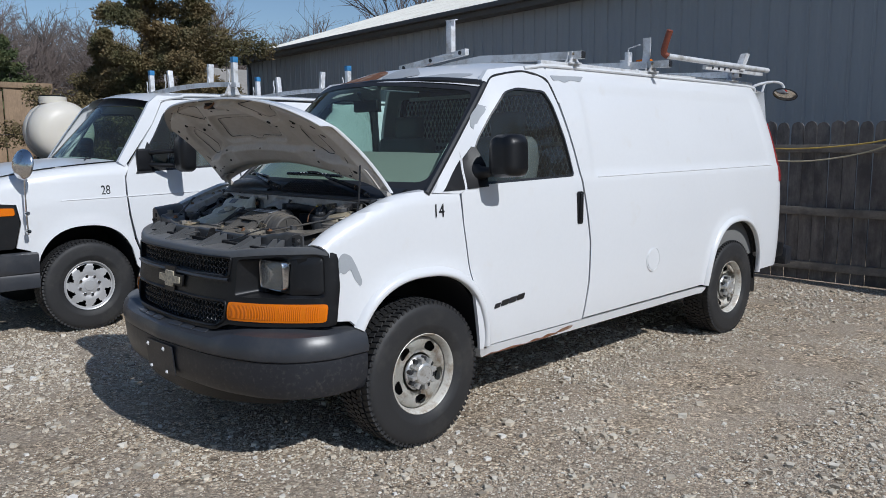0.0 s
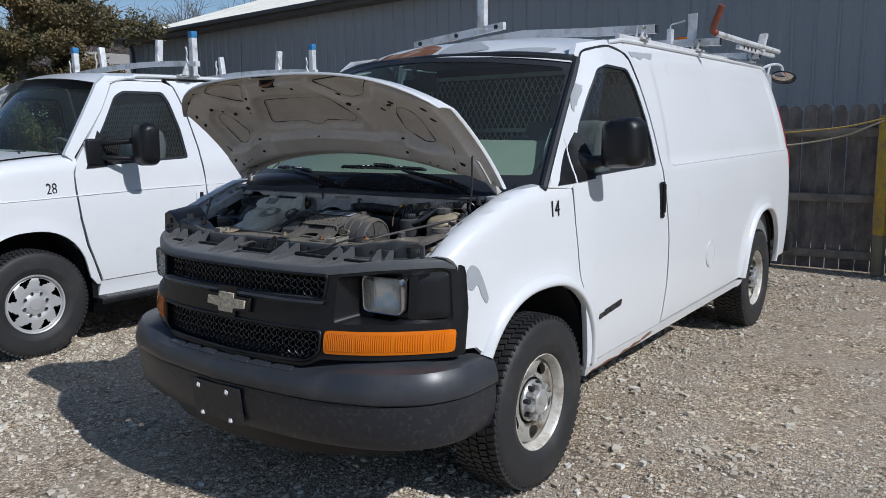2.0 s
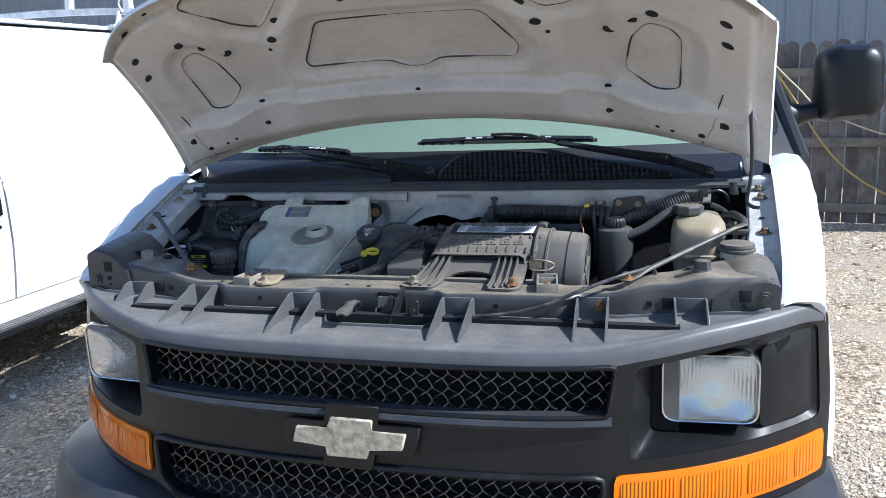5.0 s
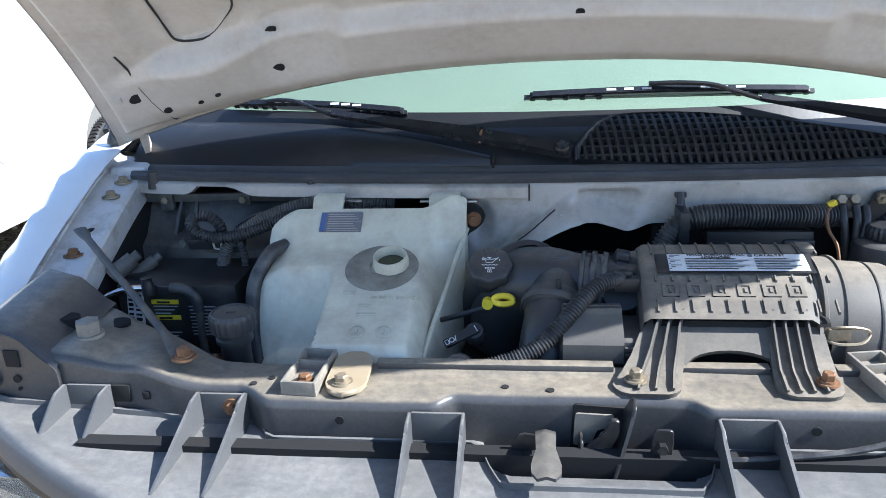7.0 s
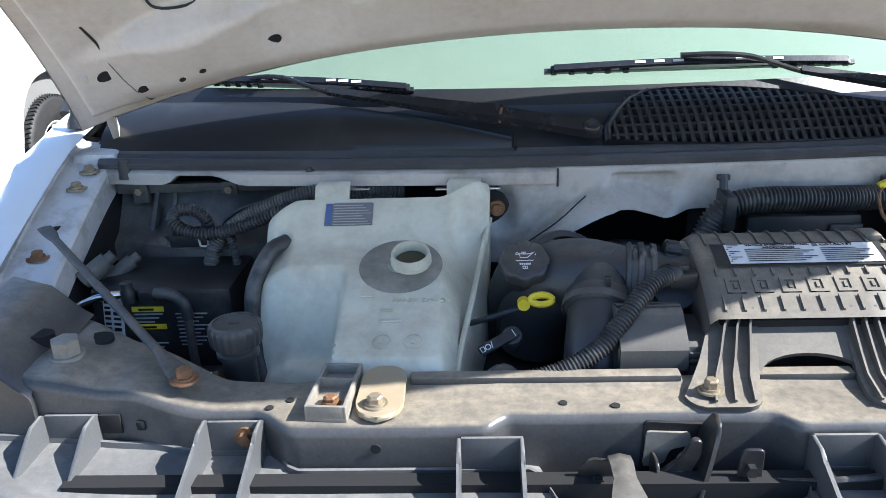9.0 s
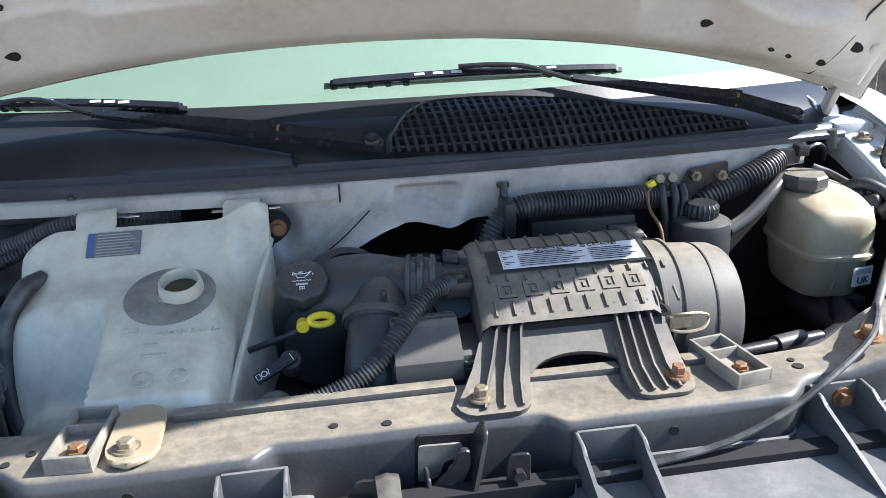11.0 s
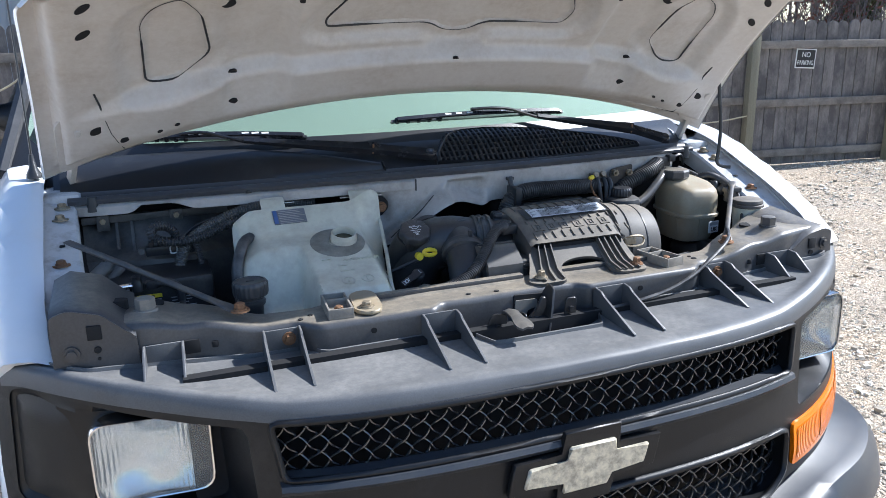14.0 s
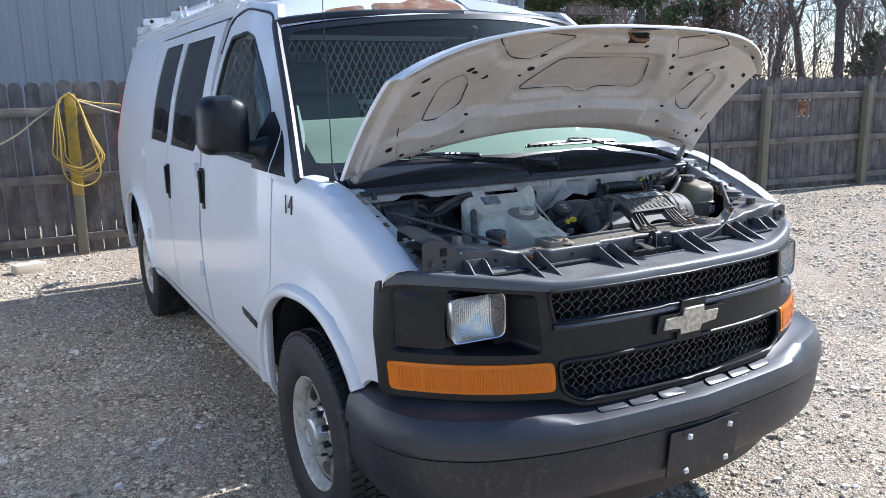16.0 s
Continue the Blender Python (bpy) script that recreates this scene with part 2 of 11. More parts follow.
CREAM = surface("yellowed_plastic", (0.33, 0.29, 0.21), 0.42, var=0.12, scale=14, fine=160, relief=0.04, dirt=(0.32, 0.25, 0.165), dirt_amount=0.34, dirt_scale=12, sub=0.15)
FIREWALL = surface("grey_bay_paint", (0.43, 0.41, 0.385), 0.38, var=0.07, scale=7, fine=150, relief=0.05, dirt=(0.25, 0.23, 0.20), dirt_amount=0.26, dirt_scale=10)
HOSE = surface("black_hose", (0.032, 0.032, 0.035), 0.42, var=0.2, scale=30, fine=200, relief=0.08, dirt=(0.11, 0.106, 0.10), dirt_amount=0.28, dirt_scale=24)
YELLOW = surface("yellow_plastic", (0.80, 0.62, 0.04), 0.4, var=0.1, scale=40, relief=0.02)
LABEL = surface("paper_label", (0.70, 0.71, 0.72), 0.45, var=0.06, scale=30, relief=0.0)
BLUE_LABEL = surface("grey_blue_label", (0.145, 0.155, 0.18), 0.45, var=0.12, scale=30, relief=0.0)
BLUE_STRIP = surface("blue_strip", (0.07, 0.13, 0.30), 0.45, var=0.1, scale=30, relief=0.0)
PALE = surface("pale_paint", (0.72, 0.72, 0.70), 0.5, var=0.06, relief=0.0)


# ---------------------------------------------------------------- mesh tools
def ip(x, xs, ys):
    """Smooth cubic through the points."""
    if x <= xs[0]:
        return ys[0]
    if x >= xs[-1]:
        return ys[-1]
    i = max(k for k in range(len(xs) - 1) if xs[k] <= x)
    h = xs[i + 1] - xs[i]
    t = (x - xs[i]) / h

    def slope(k):
        if k == 0:
            return (ys[1] - ys[0]) / (xs[1] - xs[0])
        if k == len(xs) - 1:
            return (ys[-1] - ys[-2]) / (xs[-1] - xs[-2])
        a, b = (ys[k] - ys[k - 1]) / (xs[k] - xs[k - 1]), (ys[k + 1] - ys[k]) / (xs[k + 1] - xs[k])
        return 0 if a * b <= 0 else 2 * a * b / (a + b)

    m0, m1 = slope(i) * h, slope(i + 1) * h
    return (2 * t**3 - 3 * t**2 + 1) * ys[i] + (t**3 - 2 * t**2 + t) * m0 + (-2 * t**3 + 3 * t**2) * ys[i + 1] + (t**3 - t**2) * m1


def sstep(a, b, x):
    t = min(1, max(0, (x - a) / (b - a)))
    return t * t * (3 - 2 * t)


def thing(name, at, label, category, group="", kind=""):
    e = new(name)
    e.location = at
    e.empty_display_size = 0.1
    return tagged(e, label, category, group, kind)


def part(name, bm, material, parent=None, label="", smooth=40, at=None, kind=""):
    """One mesh object from a bmesh (or a mesh to share), under a thing or a part."""
    if isinstance(bm, bmesh.types.BMesh):
        bmesh.ops.recalc_face_normals(bm, faces=bm.faces[:]) if smooth != "keep" else None
        me = bpy.data.meshes.new(name)
        bm.to_mesh(me)
        bm.free()
        me.polygons.foreach_set("use_smooth", [True] * len(me.polygons))
        me.set_sharp_from_angle(angle=radians(40 if smooth == "keep" else smooth))
        me.materials.append(material)
    else:
        me = bm
    ob = new(name, me)
    if parent:
        ob.parent = parent
        if parent.type == "EMPTY":
            ob.matrix_parent_inverse = Matrix.Translation(parent.location).inverted()
    if at is not None:
        ob.matrix_basis = at
    if label:
        ob["label"] = label
    if kind:
        ob["kind"] = kind
    return ob


def box(bm, c, s, bevel=0.0, rot=None, seg=2):
    r = bmesh.ops.create_cube(bm, size=1)
    m = Matrix.Translation(c) @ (rot.to_4x4() if rot else Matrix()) @ Matrix.Diagonal((*s, 1))
    bmesh.ops.transform(bm, matrix=m, verts=r["verts"])
    if bevel:
        es = list({e for v in r["verts"] for e in v.link_edges})
        bmesh.ops.bevel(bm, geom=es, offset=bevel, segments=seg, affect="EDGES", profile=0.6)


def rings(bm, rs, closed=True, caps=True):
    """Joins rings of points (all of one length) into a skin."""
    vs = [[bm.verts.new(p) for p in r] for r in rs]
    n = len(vs[0])
    for a, b in zip(vs, vs[1:]):
        for i in range(n if closed else n - 1):
            j = (i + 1) % n
            try:
                bm.faces.new((a[i], a[j], b[j], b[i]))
            except ValueError:
                pass
    if caps and closed:
        bm.faces.new(vs[0][::-1])
        bm.faces.new(vs[-1])
    return vs


def cyl(bm, p0, p1, r0, r1=None, seg=20, caps=True):
    p0, p1 = Vector(p0), Vector(p1)
    r1 = r0 if r1 is None else r1
    q = (p1 - p0).to_track_quat("Z", "Y")
    ring = [Vector((math.cos(2 * math.pi * i / seg), math.sin(2 * math.pi * i / seg), 0)) for i in range(seg)]
    rings(bm, [[p0 + q @ (v * r0) for v in ring], [p1 + q @ (v * r1) for v in ring]], True, caps)


def lathe(bm, m, prof, seg=32, caps=True):
    """Turns a profile of (radius, height) about the z axis of the pose m."""
    rs = []
    for r, h in prof:
        rs.append([m @ Vector((r * math.cos(2 * math.pi * i / seg), r * math.sin(2 * math.pi * i / seg), h)) for i in range(seg)])
    rings(bm, rs, True, caps)


def spline(pts, n=8):
    """A Catmull-Rom curve through the points."""
    p = [Vector(q) for q in pts]
    p = [p[0] * 2 - p[1]] + p + [p[-1] * 2 - p[-2]]
    out = []
    for i in range(1, len(p) - 2):
        for k in range(n):
            t = k / n
            out.append(0.5 * ((2 * p[i]) + (p[i + 1] - p[i - 1]) * t + (2 * p[i - 1] - 5 * p[i] + 4 * p[i + 1] - p[i + 2]) * t * t + (3 * p[i] - p[i - 1] - 3 * p[i + 1] + p[i + 2]) * t**3))
    out.append(p[-2])
    return out


def tube(bm, pts, r, seg=10, n=8, pitch=0.0, depth=0.0, radii=None):
    """A pipe along a smooth curve; with a pitch, a corrugated hose."""
    c = spline(pts, n) if n > 1 else [Vector(p) for p in pts]
    if pitch:
        d = [0.0]
        for a, b in zip(c, c[1:]):
            d.append(d[-1] + (b - a).length)
        k = max(4, int(d[-1] / pitch * 4))
        res = []
        for i in range(k + 1):
            s = d[-1] * i / k
            j = max(0, min(len(c) - 2, int(np.searchsorted(d, s)) - 1))
            res.append(c[j].lerp(c[j + 1], (s - d[j]) / max(1e-9, d[j + 1] - d[j])))
        c = res
    rs, up = [], Vector((0.13, 0.21, 1)).normalized()
    for i, q in enumerate(c):
        t = (c[min(i + 1, len(c) - 1)] - c[max(i - 1, 0)]).normalized()
        if abs(t.dot(up)) > 0.97:
            up = Vector((1, 0.1, 0.05)).normalized()
        a = t.cross(up).normalized()
        b = a.cross(t).normalized()
        up = b
        rr = r if radii is None else ip(i / (len(c) - 1), [k / (len(radii) - 1) for k in range(len(radii))], radii)
        if pitch and i % 4 in (2, 3):
            rr = r - depth
        rs.append([q + a * (rr * math.cos(2 * math.pi * k / seg)) + b * (rr * math.sin(2 * math.pi * k / seg)) for k in range(seg)])
    rings(bm, rs)


def prism(bm, poly, to3d, d, bevel=0.0):
    """A plate from a 2D outline; to3d maps (u, v, w), with w from 0 to d."""
    a = [bm.verts.new(to3d(u, v, 0)) for u, v in poly]
    b = [bm.verts.new(to3d(u, v, d)) for u, v in poly]
    n = len(poly)
    fs = [bm.faces.new(a[::-1]), bm.faces.new(b)] + [bm.faces.new((a[i], a[(i + 1) % n], b[(i + 1) % n], b[i])) for i in range(n)]
    if bevel:
        bmesh.ops.bevel(bm, geom=list({e for f in fs for e in f.edges}), offset=bevel, segments=1, affect="EDGES")


def rounded(poly, r, n=4):
    """Rounds the corners of a polygon."""
    out = []
    k = len(poly)
    for i in range(k):
        p, a, b = Vector(poly[i]), Vector(poly[i - 1]), Vector(poly[(i + 1) % k])
        ra = min(r, (a - p).length * 0.45, (b - p).length * 0.45)
        s, e = p + (a - p).normalized() * ra, p + (b - p).normalized() * ra
        for j in range(n + 1):
            t = j / n
            out.append(tuple(s * (1 - t) ** 2 + p * 2 * t * (1 - t) + e * t * t))
    return out


def inside(poly, x, y):
    c = False
    for i in range(len(poly)):
        (x0, y0), (x1, y1) = poly[i - 1], poly[i]
        if (y0 > y) != (y1 > y) and x < (x1 - x0) * (y - y0) / (y1 - y0) + x0:
            c = not c
    return c


def dense(poly, step):
    out = []
    for i in range(len(poly)):
        a, b = Vector(poly[i]), Vector(poly[(i + 1) % len(poly)])
        k = max(1, int(math.ceil((b - a).length / step)))
        out += [tuple(a.lerp(b, j / k)) for j in range(k)]
    return out


def sheet(bm, outline, surf, holes=(), step=0.06, thick=None, out=(0, 0, 1)):
    """A curved panel: a 2D outline with holes, filled with small faces and laid on surf(u, v); thick: the vector to its folded edge."""
    from mathutils.geometry import delaunay_2d_cdt
    loops = [dense(outline, step * 0.7)] + [dense(h, step * 0.7) for h in holes]
    pts, edges = [], []
    for lp in loops:
        s = len(pts)
        pts += [Vector(p) for p in lp]
        edges += [(s + i, s + (i + 1) % len(lp)) for i in range(len(lp))]
    rim = np.array([tuple(p) for p in pts])
    us, vs = rim[:, 0], rim[:, 1]
    nu, nv = int((us.max() - us.min()) / step) + 1, int((vs.max() - vs.min()) / step) + 1
    for i in range(nu + 1):
        for j in range(nv + 1):
            u, v = us.min() + (i + 0.5 * (j % 2)) * step, vs.min() + j * step * 0.95
            if inside(loops[0], u, v) and not any(inside(h, u, v) for h in loops[1:]) and ((rim - (u, v)) ** 2).sum(1).min() > (0.45 * step) ** 2:
                pts.append(Vector((u, v)))
    verts, _, faces, *_ = delaunay_2d_cdt(pts, edges, [], 0, 1e-6)
    bv = [bm.verts.new(surf(p[0], p[1])) for p in verts]
    made = []
    for f in faces:
        cu, cv = sum(verts[i][0] for i in f) / 3, sum(verts[i][1] for i in f) / 3
        if inside(loops[0], cu, cv) and not any(inside(h, cu, cv) for h in loops[1:]):
            try:
                made.append(bm.faces.new([bv[i] for i in f]))
            except ValueError:
                pass
    for v in bv:
        if not v.link_faces:
            bm.verts.remove(v)
    bm.normal_update()
    out = Vector(out)
    if sum(f.normal.dot(out) for f in made) < 0:
        bmesh.ops.reverse_faces(bm, faces=made)
    if thick is not None:
        thick = Vector(thick)
        es = [e for f in made for e in f.edges if len(e.link_faces) == 1]
        low = {}
        for e in es:
            a, b = e.verts
            for v in (a, b):
                if v not in low:
                    low[v] = bm.verts.new(v.co + thick)
            lp = e.link_loops[0]
            a, b = lp.vert, lp.link_loop_next.vert
            bm.faces.new((b, a, low[a], low[b]))
    return made


def lettering(text, size, m, material, parent, name="lettering", depth=0.001):
    cu = bpy.data.curves.new("text", "FONT")
    cu.body, cu.size, cu.extrude, cu.align_x, cu.align_y = text, size, depth, "CENTER", "CENTER"
    tmp = bpy.data.objects.new("text", cu)
    me = bpy.data.meshes.new_from_object(tmp)
    bpy.data.objects.remove(tmp)
    me.transform(m)
    me.materials.append(material)
    return part(name, me, material, parent)


# ---------------------------------------------------------------- ground
m_, nt_, b_ = node_mat("gravel_ground")
co_ = tex_coords(nt_)
v1 = nt_.nodes.new("ShaderNodeTexVoronoi")
v1.inputs["Scale"].default_value = 42
nt_.links.new(co_, v1.inputs["Vector"])
v2 = nt_.nodes.new("ShaderNodeTexVoronoi")
v2.inputs["Scale"].default_value = 110
nt_.links.new(co_, v2.inputs["Vector"])
big_ = noise_tex(nt_, co_, 0.6, 6, 0.6)
mid_ = noise_tex(nt_, co_, 6, 6, 0.65)
sep_ = nt_.nodes.new("ShaderNodeSeparateColor")
nt_.links.new(v1.outputs["Color"], sep_.inputs[0])
sep2_ = nt_.nodes.new("ShaderNodeSeparateColor")
nt_.links.new(v2.outputs["Color"], sep2_.inputs[0])
stone_ = ramp(nt_, sep_.outputs[0], [(0.0, (0.10, 0.088, 0.075)), (0.35, (0.24, 0.21, 0.175)), (0.7, (0.40, 0.365, 0.31)), (1.0, (0.74, 0.71, 0.65))])
fine_ = ramp(nt_, sep2_.outputs[1], [(0.0, (0.09, 0.078, 0.065)), (0.5, (0.23, 0.20, 0.168)), (1.0, (0.50, 0.46, 0.40))])
# Darker between stones: the shade of the gaps is put into the colour.
gap_shade_ = ramp(nt_, v1.outputs["Distance"], [(0.35, (1, 1, 1)), (0.75, (0.42, 0.40, 0.38))])
stone_ = mix(nt_, 1.0, stone_, gap_shade_, "MULTIPLY")
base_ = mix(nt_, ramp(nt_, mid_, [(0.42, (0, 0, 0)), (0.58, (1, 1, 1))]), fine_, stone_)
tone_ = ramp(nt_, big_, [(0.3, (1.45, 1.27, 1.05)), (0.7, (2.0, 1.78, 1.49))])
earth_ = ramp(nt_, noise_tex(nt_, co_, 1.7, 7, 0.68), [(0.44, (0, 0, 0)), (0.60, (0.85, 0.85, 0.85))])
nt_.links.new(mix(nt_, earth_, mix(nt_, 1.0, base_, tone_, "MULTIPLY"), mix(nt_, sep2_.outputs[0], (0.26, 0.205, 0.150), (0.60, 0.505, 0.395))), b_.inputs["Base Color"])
b_.inputs["Roughness"].default_value = 0.92
hsum = nt_.nodes.new("ShaderNodeMath")
hsum.operation = "ADD"
nt_.links.new(v1.outputs["Distance"], hsum.inputs[0])
nt_.links.new(v2.outputs["Distance"], hsum.inputs[1])
inv_ = nt_.nodes.new("ShaderNodeMath")
inv_.operation = "SUBTRACT"
inv_.inputs[0].default_value = 1.6
nt_.links.new(hsum.outputs[0], inv_.inputs[1])
bump(nt_, b_, inv_.outputs[0], 0.8, 0.012)
GRAVEL = m_


def ground_z(x, y):
    """Gently uneven lot; level under the wheels."""
    return 0.018 * noise.noise(Vector((x * 0.55, y * 0.55, 3.1))) * min(1, (abs(x) + abs(y - 1.7)) / 6)


bm = bmesh.new()
xs_ = sorted(set([-2500, -600, -200, -80, -40] + list(np.arange(-24, 24.1, 0.5)) + [40, 80, 200, 600, 2500]))
ys_ = sorted(set([-2500, -600, -200, -60, -25, -14] + list(np.arange(-8, 16.1, 0.5)) + [25, 60, 200, 600, 2500]))
rings(bm, [[(x, y, ground_z(x, y) if abs(x) < 30 and abs(y) < 30 else 0) for x in xs_] for y in ys_], closed=False, caps=False)
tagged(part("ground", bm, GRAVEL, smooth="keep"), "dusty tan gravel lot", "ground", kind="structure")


# ---------------------------------------------------------------- white work van with its hood open
van = thing("work_van", (0, 1.7, 0), "white cargo van, hood propped open, parked on gravel", "van")

PZ = [0.38, 0.46, 0.55, 0.70, 0.85, 1.0, 1.15, 1.28, 1.345, 1.365, 1.5, 1.7, 1.85, 1.95, 2.0, 2.035]
PX = [0.955, 0.978, 0.990, 1.000, 1.004, 1.003, 0.998, 0.988, 0.981, 0.974, 0.950, 0.905, 0.862, 0.826, 0.802, 0.778]


def arch_z(y, cy, half, h, base):
    t = min(1.0, abs(y - cy) / half)
    return base + h * (1 - t**2.4) ** (1 / 2.4)


def arch_gap(y, z, cy, half, h, base):
    """How far outside the wheel opening a place lies, roughly in metres."""
    a, b = abs(y - cy) / half, max(0.0, z - base) / h
    return ((a**2.4 + b**2.4) ** (1 / 2.4) - 1) * (half + h) / 2


F_ARCH, R_ARCH = (0.0, 0.43, 0.50, 0.40), (3.40, 0.44, 0.53, 0.40)


def side_x(y, z):
    x = ip(z, PZ, PX)
    x -= ip(-y, [-0.45, -0.10, 0.2, 0.45, 0.60, 0.75], [0, 0.030, 0.052, 0.078, 0.105, 0.155])
    for a in (F_ARCH, R_ARCH):
        g = arch_gap(y, z, *a)
        x += 0.020 * math.exp(-(max(0, g - 0.022) / 0.035) ** 2) * (1 if z > 0.42 else 0.5)
    if y < 1.45:          # pillar leans in towards the windshield
        line = 0.27 + max(0, z - 1.33) * 0.66
        x -= 0.05 * sstep(0.16, 0.0, y - line) * sstep(1.3, 1.5, z)
    return x


def side(s):
    return lambda u, v: Vector((s * side_x(u, v), u, v))


def rear_wrap(s):
    """The body side, turning in at the rear corner."""
    R = 0.30

    def f(u, v):
        lean = max(0, v - 1.30) * 0.26 * sstep(3.2, 4.2, u)
        a = max(0.0, u - 4.17) / R
        x = side_x(min(u, 4.17), v) - R * (1 - math.cos(a))
        y = min(u, 4.17) + R * math.sin(a) - lean
        return Vector((s * x, y, v))
    return f


# --- front fenders
def fender_top(y):
    return ip(y, [-0.66, -0.6, -0.5, -0.3, -0.1, 0.1, 0.32], [1.05, 1.100, 1.170, 1.255, 1.318, 1.338, 1.340])


def fender_surf(s):
    r = 0.058

    def f(u, v):
        zt = fender_top(u) - r
        if v <= zt:
            return Vector((s * side_x(u, v), u, v))
        xs = side_x(u, zt)
        a = min(math.pi / 2, (v - zt) / r)
        rest = max(0.0, v - zt - r * math.pi / 2)
        return Vector((s * (xs - 0.9 * r * (1 - math.cos(a)) - rest), u, zt + r * math.sin(a) - rest * 0.12))
    return f


def fender_outline():
    top = [(y, fender_top(y) + 0.033 + ip(y, [-0.64, -0.3, 0, 0.25], [0.010, 0.030, 0.035, 0.02])) for y in np.linspace(0.262, -0.585, 16)]
    arch = [(y, arch_z(y, *F_ARCH)) for y in np.linspace(-0.385, 0.415, 22)]
    return ([(0.262, 1.31), *top, (-0.600, 1.155), (-0.588, 1.118), (-0.558, 1.085), (-0.540, 1.062), (-0.534, 1.0), (-0.532, 0.9), (-0.534, 0.74), (-0.44, 0.730)] + arch
            + [(0.425, 0.44), (0.395, 0.44), (0.372, 0.56), (0.335, 0.75), (0.30, 0.95), (0.272, 1.15)])


for s in (1, -1):
    bm = bmesh.new()
    sheet(bm, fender_outline(), fender_surf(s), step=0.045, thick=(-s * 0.016, 0, -0.004), out=(s, 0, 0.2))
    fender = part("front_fender", bm, WHITE, van, smooth="keep")
    bm = bmesh.new()      # wheel-house liner, its shade put into a near-black colour
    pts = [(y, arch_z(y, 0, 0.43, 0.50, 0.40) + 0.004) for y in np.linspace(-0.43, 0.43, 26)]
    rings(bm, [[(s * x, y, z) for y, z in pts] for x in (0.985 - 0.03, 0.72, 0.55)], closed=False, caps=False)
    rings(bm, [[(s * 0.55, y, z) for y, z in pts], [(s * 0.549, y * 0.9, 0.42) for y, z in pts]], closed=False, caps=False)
    part("wheel_liner", bm, SHADE_BLACK, van, smooth="keep")

for s in (1, -1):         # rolled lips round the wheel openings
    for cy, half, h, base in (F_ARCH, R_ARCH):
        bm = bmesh.new()
        rows_ = []
        for a in np.linspace(-1.02 if cy < 1 else -1.46, 1.46, 44):
            ca, sa = math.cos(a), math.sin(a)
            k = (abs(sa) ** 2.4 + abs(ca) ** 2.4) ** (-1 / 2.4)
            row = []
            for off, lift in ((-0.004, -0.020), (-0.004, 0.010), (0.002, 0.017), (0.014, 0.019), (0.028, 0.014), (0.040, 0.004), (0.046, -0.004)):
                y, z = cy + (half + off) * k * sa, base + (h + off) * k * ca
                row.append((s * (side_x(y, max(z, 0.44)) + lift), y, z))
            rows_.append(row)
        rings(bm, rows_, closed=False, caps=False)
        part("arch_lip", bm, WHITE, van, "rolled white wheel-arch lip", smooth=60)

# fleet number, peeled paint and script plate
for s in (1, -1):
    m = Matrix.Translation((s * (side_x(0.11, 1.225) + 0.004), 0.112, 1.222)) @ Matrix.Rotation(radians(84.6 * s), 4, "Z") @ Matrix.Rotation(radians(87), 4, "X") @ Matrix.Diagonal((0.78, 1, 1, 1))
    lettering("14", 0.098, m, LETTER, van, "fleet_number")


def decal(poly, surf, name, material, label, s, step=0.02, lift=0.0025):
    bm = bmesh.new()
    sheet(bm, poly, lambda u, v: surf(u, v) + Vector((s * lift, 0, lift * 0.3)), step=step, thick=(-s * lift, 0, 0), out=(s, 0, 0))
    return part(name, bm, material, van, label, smooth="keep")


decal(rounded([(-0.495, 1.035), (-0.470, 1.062), (-0.430, 1.045), (-0.400, 0.99), (-0.370, 0.915), (-0.380, 0.89), (-0.410, 0.925), (-0.435, 0.985), (-0.465, 0.955), (-0.490, 0.975), (-0.500, 0.94)], 0.02),
      fender_surf(1), "bare_patch", PRIMER, "bare grey patch where paint peeled off", 1)
for s in (1, -1):
    y0 = 0.50 if s > 0 else 0.45
    for k, (a, b, w) in enumerate(((0.0, 0.045, 0.026), (0.055, 0.115, 0.032), (0.122, 0.182, 0.032), (0.189, 0.25, 0.032))):
        bm = bmesh.new()
        prism(bm, rounded([(y0 + a, 0.655 + a * 0.10), (y0 + b, 0.655 + b * 0.10), (y0 + b + 0.01, 0.655 + w + b * 0.10), (y0 + a + 0.008, 0.655 + w + a * 0.10)], 0.006, 2),
              lambda u, v, w_: Vector((s * (side_x(u, v) + 0.001 + w_), u, v)), 0.004)
        part("badge_bar", bm, LETTER if k % 2 else SEAL, van, "dark badge bar" if k == 0 else "")

# --- front doors
DOOR = [(0.405, 0.448), (1.352, 0.455), (1.385, 0.70), (1.388, 0.95), (1.345, 1.20), (1.31, 1.38), (1.255, 1.62), (1.205, 1.80), (1.16, 1.925), (1.10, 1.962), (0.95, 1.982),
        (0.80, 1.963), (0.71, 1.94), (0.632, 1.892), (0.53, 1.795), (0.328, 1.58), (0.351, 1.49), (0.311, 1.325), (0.275, 1.305), (0.28, 1.15), (0.308, 0.95), (0.343, 0.75), (0.38, 0.56)]
WINDOW = rounded([(0.40, 1.345), (1.262, 1.362), (1.215, 1.60), (1.155, 1.80), (1.105, 1.878), (0.86, 1.888), (0.745, 1.862), (0.60, 1.722), (0.48, 1.590), (0.39, 1.46)], 0.03)


